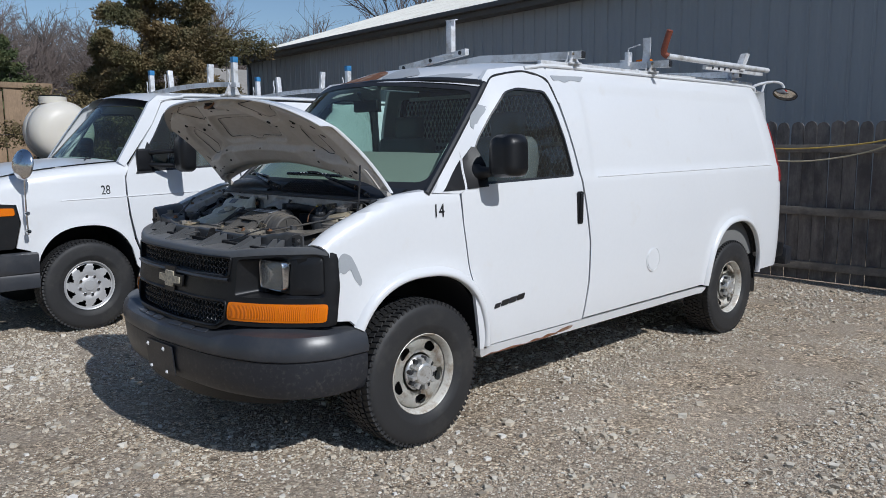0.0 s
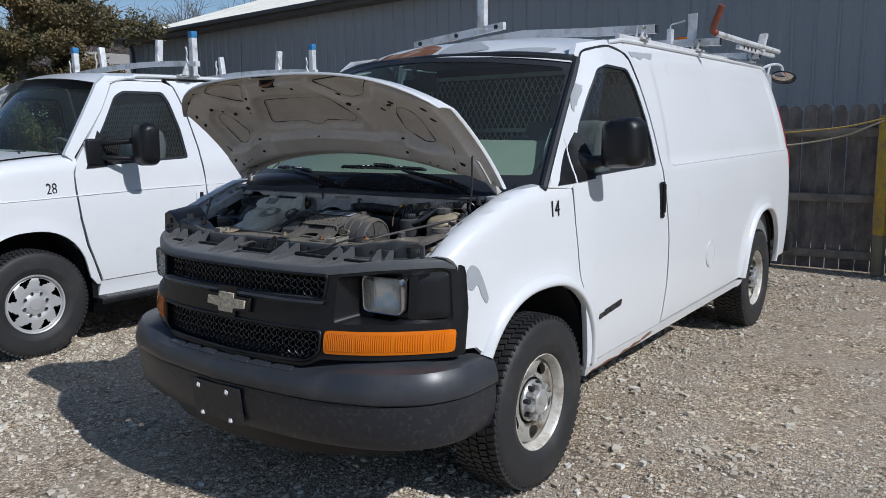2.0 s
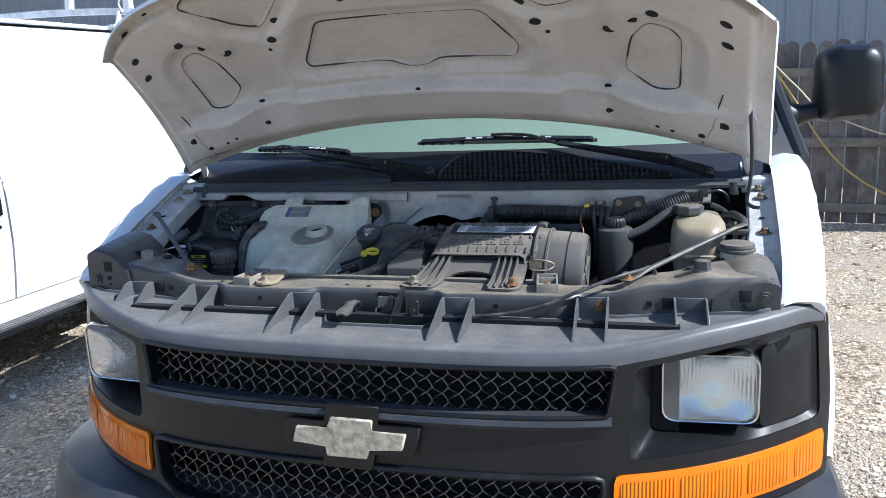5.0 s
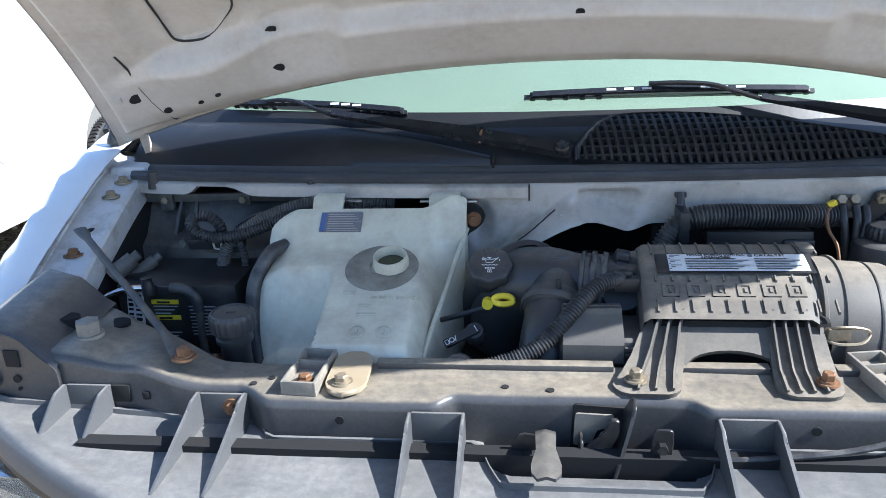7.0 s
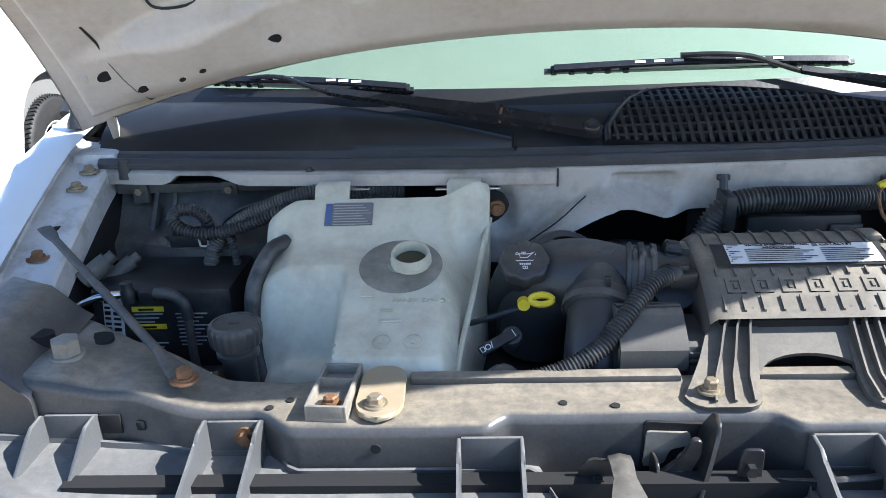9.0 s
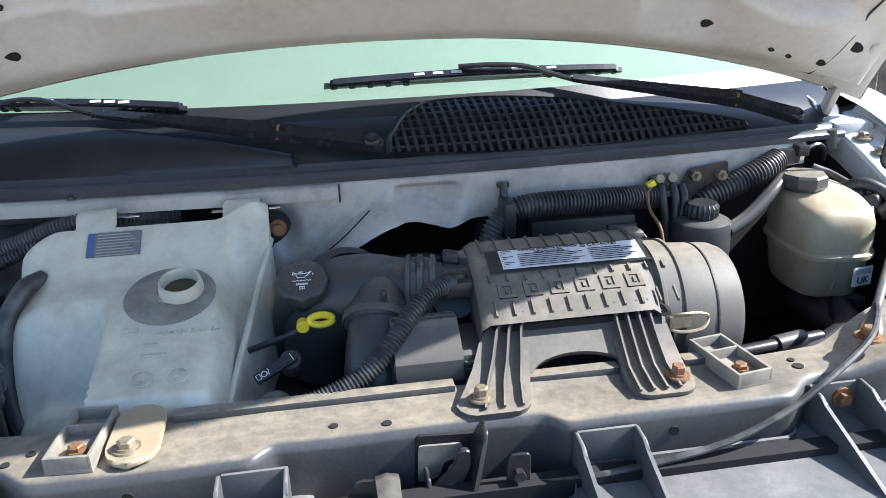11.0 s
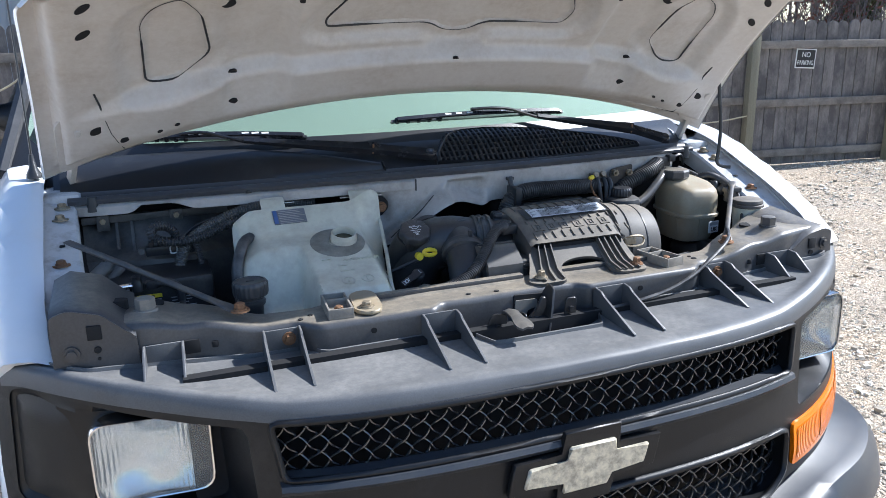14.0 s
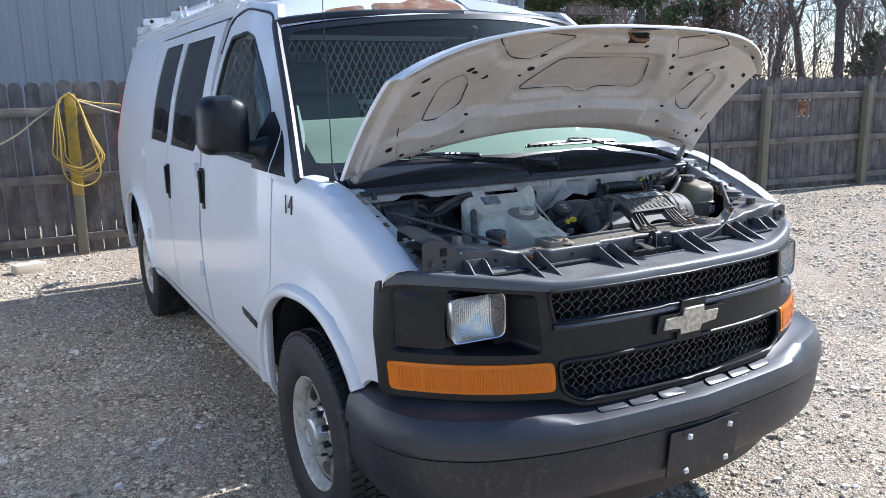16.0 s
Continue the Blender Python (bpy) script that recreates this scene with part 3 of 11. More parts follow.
def handle_at(s, y, z, parent):
    bm = bmesh.new()
    box(bm, (s * (side_x(y, z) + 0.004), y, z), (0.014, 0.055, 0.20), 0.012)
    h = part("handle_cup", bm, BLACK_TRIM, parent, "black plastic pull handle")
    bm = bmesh.new()
    box(bm, (s * (side_x(y, z) + 0.017), y - 0.004, z + 0.01), (0.016, 0.024, 0.16), 0.007)
    part("handle_lever", bm, BLACK_TRIM, h)


def side_mirror(s, parent):
    # housing: a rounded block, open to the rear with the mirror glass in it
    c = Vector((s * (1.118 if s > 0 else 1.085), 0.48, 1.497))
    bm = bmesh.new()
    rs = []
    for y, w, h, zo in ((-0.085, 0.05, 0.10, 0), (-0.078, 0.085, 0.155, 0), (-0.05, 0.112, 0.178, 0), (0.0, 0.120, 0.186, 0), (0.045, 0.118, 0.184, 0), (0.055, 0.108, 0.174, 0)):
        rs.append([c + Vector((s * px * 0.84 * w / 0.12, y, pz * 0.70 * h / 0.186 + zo)) for px, pz in
                   rounded([(-0.115, -0.165), (0.09, -0.150), (0.118, -0.10), (0.112, 0.12), (0.075, 0.168), (-0.05, 0.172), (-0.11, 0.13)], 0.06, 5)])
    rings(bm, rs)
    housing = part("mirror_housing", bm, BLACK_TRIM, parent, "large black plastic tow mirror", smooth=50)
    bm = bmesh.new()
    prism(bm, rounded([(-0.095, -0.145), (0.085, -0.13), (0.10, -0.09), (0.095, 0.11), (0.065, 0.15), (-0.045, 0.15), (-0.092, 0.115)], 0.045, 4), lambda u, v, w: c + Vector((s * u * 0.8, 0.056 + w, v * 0.65)), 0.003)
    part("mirror_pane", bm, MIRROR, housing)
    bm = bmesh.new()
    rs = []
    for x, w, h, z, y in ((0.925, 0.050, 0.058, 1.405, 0.43), (0.96, 0.042, 0.044, 1.405, 0.43), (0.99, 0.034, 0.030, 1.412, 0.445), (1.02, 0.034, 0.028, 1.418, 0.46), (1.075, 0.036, 0.030, 1.425, 0.47)):
        rs.append([(s * x, y + w * math.cos(a), z + h * math.sin(a)) for a in np.linspace(0, 2 * math.pi, 14, endpoint=False)])
    rings(bm, rs)
    part("mirror_arm", bm, BLACK_TRIM, housing)


for s in (1, -1):
    bm = bmesh.new()
    sheet(bm, DOOR, side(s), holes=[WINDOW], step=0.05, thick=(-s * 0.03, 0, 0), out=(s, 0, 0))
    door = part("front_door", bm, WHITE, van, "driver door" if s > 0 else "passenger door", smooth="keep")
    bm = bmesh.new()
    cy_, cz_ = 0.92, 1.62
    inner = [(cy_ + (y - cy_) * 0.97, cz_ + (z - cz_) * 0.955) for y, z in WINDOW]
    sheet(bm, WINDOW, lambda u, v: Vector((s * (side_x(u, v) - 0.004), u, v)), holes=[inner], step=0.04, thick=(-s * 0.02, 0, 0), out=(s, 0, 0))
    part("window_seal", bm, SEAL, door, smooth="keep")
    bm = bmesh.new()
    sheet(bm, WINDOW, lambda u, v: Vector((s * (side_x(u, v) - 0.014), u, v)), step=0.08, out=(s, 0, 0))
    pane = part("window_pane", bm, SIDE_GLASS, door, smooth="keep")
    pane.visible_shadow = False
    bm = bmesh.new()      # black sail panel ahead of the window
    sheet(bm, [(0.32, 1.328), (0.47, 1.335), (0.475, 1.45), (0.455, 1.545), (0.43, 1.55), (0.357, 1.485)], lambda u, v: Vector((s * (side_x(u, v) + 0.006), u, v)), step=0.05, thick=(-s * 0.012, 0, 0), out=(s, 0, 0))
    part("mirror_sail", bm, BLACK_TRIM, door, smooth="keep")
    handle_at(s, 1.285, 1.17, door)
    side_mirror(s, door)
    bm = bmesh.new()      # sill under the door, rusted on the driver side
    sheet(bm, [(0.43, 0.385), (2.93, 0.40), (2.95, 0.45), (0.40, 0.442)], side(s), step=0.06, thick=(-s * 0.05, 0, 0.0), out=(s, 0, 0))
    part("rocker_panel", bm, WHITE, van, smooth="keep")
    if s > 0:
        for poly in ([(0.44, 0.386), (0.52, 0.394), (0.58, 0.390), (0.70, 0.399), (0.80, 0.392), (0.84, 0.387), (0.6, 0.3845)], [(0.83, 0.389), (0.90, 0.404), (0.97, 0.398), (1.02, 0.412), (1.10, 0.407), (1.13, 0.398), (1.0, 0.390)], [(1.10, 0.405), (1.16, 0.424), (1.24, 0.430), (1.27, 0.424), (1.25, 0.410), (1.17, 0.402)]):
            decal(rounded(poly, 0.004), side(s), "rust_streak", RUST, "patchy brown rust along the sill", s, 0.012)
        decal(rounded([(0.46, 1.712), (0.53, 1.785), (0.605, 1.77), (0.575, 1.735), (0.53, 1.70), (0.475, 1.635), (0.45, 1.66)], 0.012), side(s), "bare_patch", PRIMER, "bare grey patch on the pillar", s)
        decal(rounded([(1.20, 1.975), (1.55, 1.985), (1.50, 1.95), (1.40, 1.955), (1.33, 1.935), (1.28, 1.95), (1.22, 1.945)], 0.012), side(s), "bare_patch", PRIMER, "bare grey patch below the gutter", s)

# windshield pillar skins
for s in (1, -1):
    bm = bmesh.new()
    sheet(bm, [(0.3085, 1.322), (0.3485, 1.49), (0.332, 1.573), (0.322, 1.570), (0.115, 1.345), (0.085, 1.318), (0.26, 1.305)], side(s), step=0.04, thick=(-s * 0.04, -0.01, 0), out=(s, 0, 0))
    skin = part("pillar_skin", bm, WHITE, van, smooth="keep")
    bm = bmesh.new()
    sheet(bm, [(0.155, 1.322), (0.302, 1.326), (0.338, 1.48)], lambda u, v: side(s)(u, v) + Vector((s * 0.004, 0, 0)), step=0.05, thick=(-s * 0.01, 0, 0), out=(s, 0, 0))
    part("corner_trim", bm, BLACK_TRIM, skin, smooth="keep")
    bm = bmesh.new()
    sheet(bm, [(0.648, 1.897), (0.71, 1.948), (0.80, 1.971), (0.95, 1.990), (1.10, 1.970), (1.168, 1.932), (1.213, 1.81), (1.24, 1.81), (1.20, 1.93), (1.18, 2.03), (0.95, 2.02), (0.70, 1.985), (0.625, 1.925)], side(s), step=0.05,
          thick=(-s * 0.03, 0, 0), out=(s, 0, 0))
    part("roof_side", bm, WHITE, van, smooth="keep")
    bm = bmesh.new()      # dark seal round the door's top
    tube(bm, [(s * (side_x(y, z) + 0.001), y, z) for y, z in ((0.60, 1.848), (0.648, 1.893), (0.71, 1.944), (0.80, 1.967), (0.95, 1.986), (1.10, 1.966), (1.165, 1.928), (1.209, 1.805))], 0.006, 6)
    part("door_seal", bm, SEAL, van)

# --- long sides
SIDE_L = [(1.368, 0.46), (2.955, 0.47), *[(y, arch_z(y, *R_ARCH)) for y in np.linspace(2.962, 3.838, 24)], (3.845, 0.47), (4.22, 0.475), (4.58, 0.49), (4.58, 1.0), (4.58, 1.98), (4.45, 2.02), (3.9, 2.03),
          (1.22, 2.03), (1.165, 2.0), (1.185, 1.92), (1.225, 1.81), (1.273, 1.62), (1.328, 1.38), (1.362, 1.20), (1.404, 0.95), (1.402, 0.70)]


def embossed(s):
    f = rear_wrap(s)

    def g(u, v):
        p = f(u, v)
        # pressed upper field, 8 mm deep, and the crease below it
        d = min(u - 1.46, 4.08 - u, v - 1.365, 1.93 - v)
        p.x -= s * 0.009 * sstep(-0.006, 0.022, d)
        return p
    return g


bm = bmesh.new()
sheet(bm, SIDE_L, embossed(1), step=0.036, thick=(-0.02, 0, 0), out=(1, 0, 0))
body = part("side_panel", bm, WHITE, van, "plain driver-side cargo panel", smooth="keep")
bm = bmesh.new()
lathe(bm, Matrix.Translation((side_x(2.15, 0.755) + 0.0005, 2.15, 0.755)) @ Matrix.Rotation(radians(90), 4, "Y"), [(0.086, 0), (0.086, 0.003), (0.079, 0.004), (0.079, 0.001), (0.075, 0.001), (0.074, 0.0045), (0.0, 0.005)], 36)
part("fuel_door", bm, WHITE, body)
# passenger side: hinged cargo doors with dark glass
DW = [rounded([(1.49, 1.335), (2.12, 1.34), (2.11, 1.60), (2.04, 1.90), (1.42, 1.905), (1.45, 1.62)], 0.035), rounded([(2.225, 1.342), (2.75, 1.35), (2.735, 1.60), (2.65, 1.905), (2.15, 1.91), (2.205, 1.62)], 0.035)]
CARGO = [[(1.385, 0.46), (2.165, 0.46), (2.165, 1.40), (2.145, 1.62), (2.08, 1.96), (1.28, 1.965), (1.295, 1.62), (1.345, 1.38), (1.42, 0.95)], [(2.175, 0.46), (2.94, 0.46), (2.94, 1.40), (2.92, 1.62), (2.84, 1.955), (2.09, 1.96), (2.155, 1.62), (2.175, 1.40)]]
for k in (0, 1):
    bm = bmesh.new()
    sheet(bm, CARGO[k], side(-1), holes=[DW[k]], step=0.045, thick=(0.03, 0, 0), out=(-1, 0, 0))
    cd = part("cargo_door", bm, WHITE, van, "hinged cargo door with dark window", smooth="keep")
    bm = bmesh.new()
    sheet(bm, DW[k], lambda u, v: Vector((-(side_x(u, v) - 0.006), u, v)), step=0.07, thick=(0.006, 0, 0), out=(-1, 0, 0))
    part("window_pane", bm, DARK_GLASS, cd, smooth="keep")
    # Near-black sheet added behind the glass; cargo-room shade put into its colour.
    bm = bmesh.new()
    sheet(bm, DW[k], lambda u, v: Vector((-(side_x(u, v) - 0.05), u, v)), step=0.2, out=(-1, 0, 0))
    part("window_backing", bm, SHADE_BLACK, cd, smooth="keep")
    for z in ((1.25, 0.75) if k == 0 else (1.25, 0.70)):
        bm = bmesh.new()
        y = 1.405 if k == 0 else 2.94
        box(bm, (-(side_x(y, z) + 0.008), y, z), (0.03, 0.035, 0.075), 0.008)
        part("hinge", bm, WHITE, cd)
handle_at(-1, 2.13, 1.13, cd)
bm = bmesh.new()
sheet(bm, [(2.95, 0.47), *[(y, arch_z(y, *R_ARCH)) for y in np.linspace(2.962, 3.838, 24)], (3.845, 0.47), (4.58, 0.49), (4.58, 1.98), (4.45, 2.02), (3.9, 2.03), (1.22, 2.03), (1.165, 2.0), (1.20, 1.975),
           (2.09, 1.972), (2.85, 1.965), (2.93, 1.62), (2.95, 1.40)], rear_wrap(-1), step=0.045, thick=(0.02, 0, 0), out=(-1, 0, 0))
part("side_panel", bm, WHITE, van, "passenger-side rear quarter", smooth="keep")
for s in (1, -1):
    # Rear liners: wheel-well shade is put into the near-black colour.
    bm = bmesh.new()
    pts = [(y, arch_z(y, *R_ARCH) + 0.004) for y in np.linspace(2.96, 3.84, 24)]
    rings(bm, [[(s * x, y, z) for y, z in pts] for x in (0.97, 0.70)] + [[(s * 0.69, y, 0.42) for y, z in pts]], closed=False, caps=False)
    part("wheel_liner", bm, SHADE_BLACK, van, smooth="keep")

# --- roof, with side gutters
bm = bmesh.new()
rs = []
for y in np.linspace(0.60, 4.36, 40):
    base = ip(y, [0.5, 0.62, 0.8, 1.15, 1.6, 3.9, 4.4], [1.80, 1.895, 1.945, 2.0, 2.035, 2.033, 1.98])
    edge = ip(y, [0.5, 0.62, 0.8, 1.1, 1.4], [0.765, 0.785, 0.79, 0.785, 0.778])
    crown = ip(y, [0.5, 0.62, 0.8, 1.15, 1.6, 3.9, 4.4], [0.045, 0.052, 0.092, 0.092, 0.07, 0.065, 0.03])
    rs.append([(x * edge, y - 0.16 * (1 - x * x) * sstep(1.1, 0.6, y), base + crown * (1 - abs(x) ** 2.6)) for x in np.linspace(-1, 1, 29)])
rings(bm, rs, closed=False, caps=False)
roof = part("roof", bm, WHITE, van, smooth="keep")


def roof_z(x, y):
    base = ip(y, [0.5, 0.62, 0.8, 1.15, 1.6, 3.9, 4.4], [1.80, 1.895, 1.945, 2.0, 2.035, 2.033, 1.98])
    crown = ip(y, [0.5, 0.62, 0.8, 1.15, 1.6, 3.9, 4.4], [0.045, 0.052, 0.092, 0.092, 0.07, 0.065, 0.03])
    return base + crown * (1 - min(1, abs(x) / 0.785) ** 2.6)


def roof_surf(u, v):
    t = min(1, abs(u) / 0.785)
    return Vector((u, v - 0.16 * (1 - t * t) * sstep(1.1, 0.6, v), roof_z(u, v) + 0.003))


for poly, mt, lb in (([(-0.40, 0.625), (-0.10, 0.615), (0.02, 0.64), (0.03, 0.72), (-0.12, 0.78), (-0.24, 0.70), (-0.38, 0.71)], RUST, "rusted patch on the roof front"),
                     ([(-0.62, 0.63), (-0.44, 0.625), (-0.42, 0.70), (-0.58, 0.69)], RUST, ""), ([(0.05, 0.65), (0.22, 0.635), (0.35, 0.68), (0.2, 0.78), (0.08, 0.80)], PRIMER, ""), ([(0.30, 0.62), (0.62, 0.63), (0.66, 0.75), (0.5, 0.70)], PRIMER, "")):
    bm = bmesh.new()
    sheet(bm, rounded(poly, 0.03), roof_surf, step=0.03, out=(0, 0, 1))
    part("peeled_patch", bm, mt, roof, lb, smooth="keep")
for s in (1, -1):
    bm = bmesh.new()
    tube(bm, [(s * 0.797, 0.98, 2.008), (s * 0.797, 1.08, 2.022), (s * 0.787, 1.3, 2.038), (s * 0.785, 2.5, 2.042), (s * 0.78, 3.95, 2.036), (s * 0.765, 4.16, 1.99)], 0.012, 8)
    part("drip_rail", bm, WHITE, roof)
    bm = bmesh.new()
    box(bm, (s * 0.775, 2.6, 2.055), (0.03, 2.9, 0.028), 0.006)
    part("rack_rail", bm, ALU, roof, "bolted aluminium roof rail")
    bm = bmesh.new()      # dark gap between the pillar and the roof
    tube(bm, [(s * 0.940, 0.052, 1.315), (s * 0.868, 0.322, 1.572), (s * 0.802, 0.605, 1.862), (s * 0.78, 0.635, 1.90), (s * 0.70, 0.60, 1.915), (s * 0.45, 0.515, 1.935), (0, 0.47, 1.942)], 0.019, 8)
    part("windshield_molding", bm, SEAL, van)

# --- rear doors and bumper close the body
bm = bmesh.new()
rings(bm, [[Vector((x, rear_wrap(1)(4.56, z).y - 0.02 * abs(x), z)) for x in np.linspace(-0.80, 0.80, 9)] for z in np.linspace(0.5, 2.0, 12)], closed=False, caps=False)
part("rear_door", bm, WHITE, van, smooth="keep")
bm = bmesh.new()
box(bm, (0, 4.60, 0.52), (1.92, 0.14, 0.17), 0.03)
part("rear_bumper", bm, BUMPER_LOW, van)
for s in (1, -1):
    bm = bmesh.new()
    sheet(bm, rounded([(4.20, 1.22), (4.44, 1.22), (4.44, 1.70), (4.26, 1.72)], 0.02), lambda u, v: rear_wrap(s)(u, v) + Vector((s * 0.008, 0.006, 0)), step=0.05, thick=(-s * 0.02, 0, 0), out=(s, 0.3, 0))
    part("tail_lamp", bm, RED_LENS, van, "red tail lamp", smooth="keep")
    bm = bmesh.new()
    box(bm, (s * 0.95, 4.36, 0.60), (0.06, 0.13, 0.13), 0.03)
    part("bumper_end", bm, BLACK_TRIM, van)

# dark lining inside the cabin and cargo room; floor and underbody
bm = bmesh.new()
rings(bm, [[(-0.95, y, 0.62), (-0.93, y, 1.30), (-0.70, y, 1.97), (0.70, y, 1.97), (0.93, y, 1.30), (0.95, y, 0.62)] for y in (1.50, 4.2)], closed=True, caps=False)
part("cargo_lining", bm, CABIN, van, smooth="keep")
# Underbody blocks: the shade beneath the van is put into their colour.
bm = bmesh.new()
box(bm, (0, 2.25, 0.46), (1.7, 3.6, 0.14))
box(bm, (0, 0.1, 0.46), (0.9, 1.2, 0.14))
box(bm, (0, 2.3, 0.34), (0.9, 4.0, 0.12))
part("underbody", bm, SHADE_BLACK, van)

# --- windshield
def glass_y(x, z):
    return -0.10 + 0.93 * (z - 1.40) + ip(z, [1.32, 1.57, 1.89], [0.26, 0.36, 0.43]) * x * x


def ws(u, v, d=0.0):
    w = ip(v, [1.30, 1.58, 1.90], [0.942, 0.864, 0.79])
    return Vector((u * w, glass_y(u * w, v) - d, v + (0.055 * (1 - u * u) if v > 1.8 else 0.055 * (1 - u * u) * (v - 1.3) / 0.5)))


bm = bmesh.new()
rings(bm, [[ws(u, v) for u in np.linspace(-1, 1, 25)] for v in np.linspace(1.29, 1.875, 14)], closed=False, caps=False)
wsp = part("windshield", bm, WINDSHIELD, van, "green-tinted windshield", smooth="keep")
wsp.visible_shadow = False
bm = bmesh.new()
frame_in = [(-0.972, 1.368), (0.972, 1.368), (0.972, 1.855), (-0.972, 1.855)]
sheet(bm, [(-1, 1.29), (1, 1.29), (1, 1.878), (-1, 1.878)], lambda u, v: ws(u, v, 0.004), holes=[rounded(frame_in, 0.06)], step=0.05, out=(0, -1, 0.5))
part("windshield_border", bm, SEAL, wsp, smooth="keep")
bm = bmesh.new()
box(bm, (0.0, 0.42, 1.80), (0.23, 0.03, 0.075), 0.014)
cyl(bm, (0, 0.40, 1.83), (0, 0.36, 1.88), 0.012)
part("rearview_mirror", bm, BLACK_TRIM, van)

for s in (1, -1):         # pressed line along the cargo side
    g_ = embossed(s)
    bm = bmesh.new()
    tube(bm, [g_(u, 1.352 + 0.012 * (u - 1.5) / 2.6) + Vector((s * 0.0005, 0, 0)) for u in np.linspace(1.50 if s > 0 else 3.0, 4.10, 30)], 0.0042, 6, 2)
    part("pressed_line", bm, WHITE, van)

# --- cabin: dash, seats, steering wheel, mesh partition
bm = bmesh.new()
rings(bm, [[(x, glass_y(x, 1.325) + 0.03 + d, z + 0.02 * (1 - x * x)) for x in np.linspace(-0.84, 0.84, 15)] for d, z in ((0.0, 1.322), (0.06, 1.338), (0.20, 1.43), (0.31, 1.50), (0.36, 1.505), (0.385, 1.45), (0.40, 0.9))], closed=False, caps=False)
dash = part("dashboard", bm, DASH, van, "pale grey dashboard top", smooth="keep")
for x0 in (-0.46, 0.22):
    for k in range(9):
        bm = bmesh.new()
        x = x0 + k * 0.028
        box(bm, (x, glass_y(x, 1.325) + 0.075, 1.355 - 0.02 * x * x), (0.012, 0.03, 0.004), 0, Matrix.Rotation(radians(33), 3, 'X'))
        part("defroster_slot", bm, SEAL, dash)
for s in (1, -1):
    bm = bmesh.new()
    box(bm, (s * 0.48, 1.12, 1.30), (0.52, 0.16, 0.62), 0.06, Matrix.Rotation(radians(-12), 3, "X"), 3)
    box(bm, (s * 0.48, 0.86, 0.96), (0.54, 0.55, 0.16), 0.06, None, 3)
    box(bm, (s * 0.48, 1.20, 1.68), (0.26, 0.09, 0.17), 0.04, None, 3)
    part("seat", bm, SEAT, van, "dark grey vinyl bucket seat")
bm = bmesh.new()
m = Matrix.Translation((0.48, 0.72, 1.36)) @ Matrix.Rotation(radians(-58), 4, "X")
ringp = [m @ Vector((0.19 * math.cos(a), 0.19 * math.sin(a), 0)) for a in np.linspace(0, 2 * math.pi, 33)]
tube(bm, ringp, 0.014, 8, 1)
tube(bm, [m @ Vector((-0.18, 0, 0)), m @ Vector((0, -0.02, -0.03)), m @ Vector((0.18, 0, 0))], 0.018, 8)
cyl(bm, m @ Vector((0, 0, -0.02)), m @ Vector((0, 0, -0.3)), 0.035)
part("steering_wheel", bm, SEAT, van)
bm = bmesh.new()          # expanded-metal partition
dx, dz = 0.042, 0.085
for i in range(-20, 21):
    for j in range(0, 8):
        x, z = i * dx, 1.20 + j * dz
        if abs(x) > 0.80 - max(0, z - 1.5) * 0.2 or z > 1.84:
            continue
        for a, b in (((x, z), (x + dx / 2, z + dz / 2)), ((x + dx / 2, z + dz / 2), (x, z + dz)), ((x, z), (x - dx / 2, z + dz / 2)), ((x - dx / 2, z + dz / 2), (x, z + dz))):
            d = Vector((b[0] - a[0], 0, b[1] - a[1])).normalized()
            q = Vector((-d.z, 0, d.x)) * 0.0038
            A, B = Vector((a[0], 1.40, a[1])), Vector((b[0], 1.40, b[1]))
            f0 = [bm.verts.new(p) for p in (A - q, B - q, B + q, A + q)]
            f1 = [bm.verts.new(p + Vector((0, 0.004, 0))) for p in (A - q, B - q, B + q, A + q)]
            bm.faces.new(f0)
            for t in range(4):
                bm.faces.new((f0[t], f1[t], f1[(t + 1) % 4], f0[(t + 1) % 4]))
part("partition_mesh", bm, MESH_METAL, van, "grey expanded-metal partition", kind="stuff")
bm = bmesh.new()
for z in (1.19, 1.56, 1.90):
    box(bm, (0, 1.41, z), (1.62 - max(0, z - 1.4) * 0.45, 0.025, 0.025))
box(bm, (0, 1.42, 0.88), (1.7, 0.02, 0.62))
part("partition_frame", bm, MESH_METAL, van)

# --- hood, swung up about its rear hinges
HW, HINGE, HOOD_ANGLE = 0.845, Vector((0, -0.06, 1.31)), 59.0


def hood_plan(u, v):
    """u from -1 to 1 across, v from 0 (rear) to 1 (front): the shut hood's outer skin."""
    w = HW - 0.035 * v - 0.012 * sstep(0.9, 1.0, v) * abs(u)
    yr = -0.085 - 0.155 * (1 - u * u)
    yf = -0.797 + 0.06 * abs(u) ** 2 + 0.165 * abs(u) ** 5
    y = yr + (yf - yr) * v
    t = max(0.0, (-0.09 - y) / 0.68)
    z = 1.335 - 0.045 * t - 0.185 * t * t - 0.045 * abs(u) ** 2.5 - 0.035 * sstep(0.93, 1.0, v)
    return Vector((u * w, y, z))


HOOD_M = Matrix.Translation(HINGE) @ Matrix.Rotation(radians(-HOOD_ANGLE), 4, "X") @ Matrix.Translation(-HINGE)
FRONT_POCKET = [(0.27, 0.90), (0.39, 0.735), (0.44, 0.70), (0.50, 0.745), (0.62, 0.92), (0.58, 0.945)]
SIDE_POCKET = [(0.60, 0.41), (0.67, 0.325), (0.745, 0.34), (0.755, 0.62), (0.73, 0.67), (0.67, 0.68), (0.625, 0.59)]
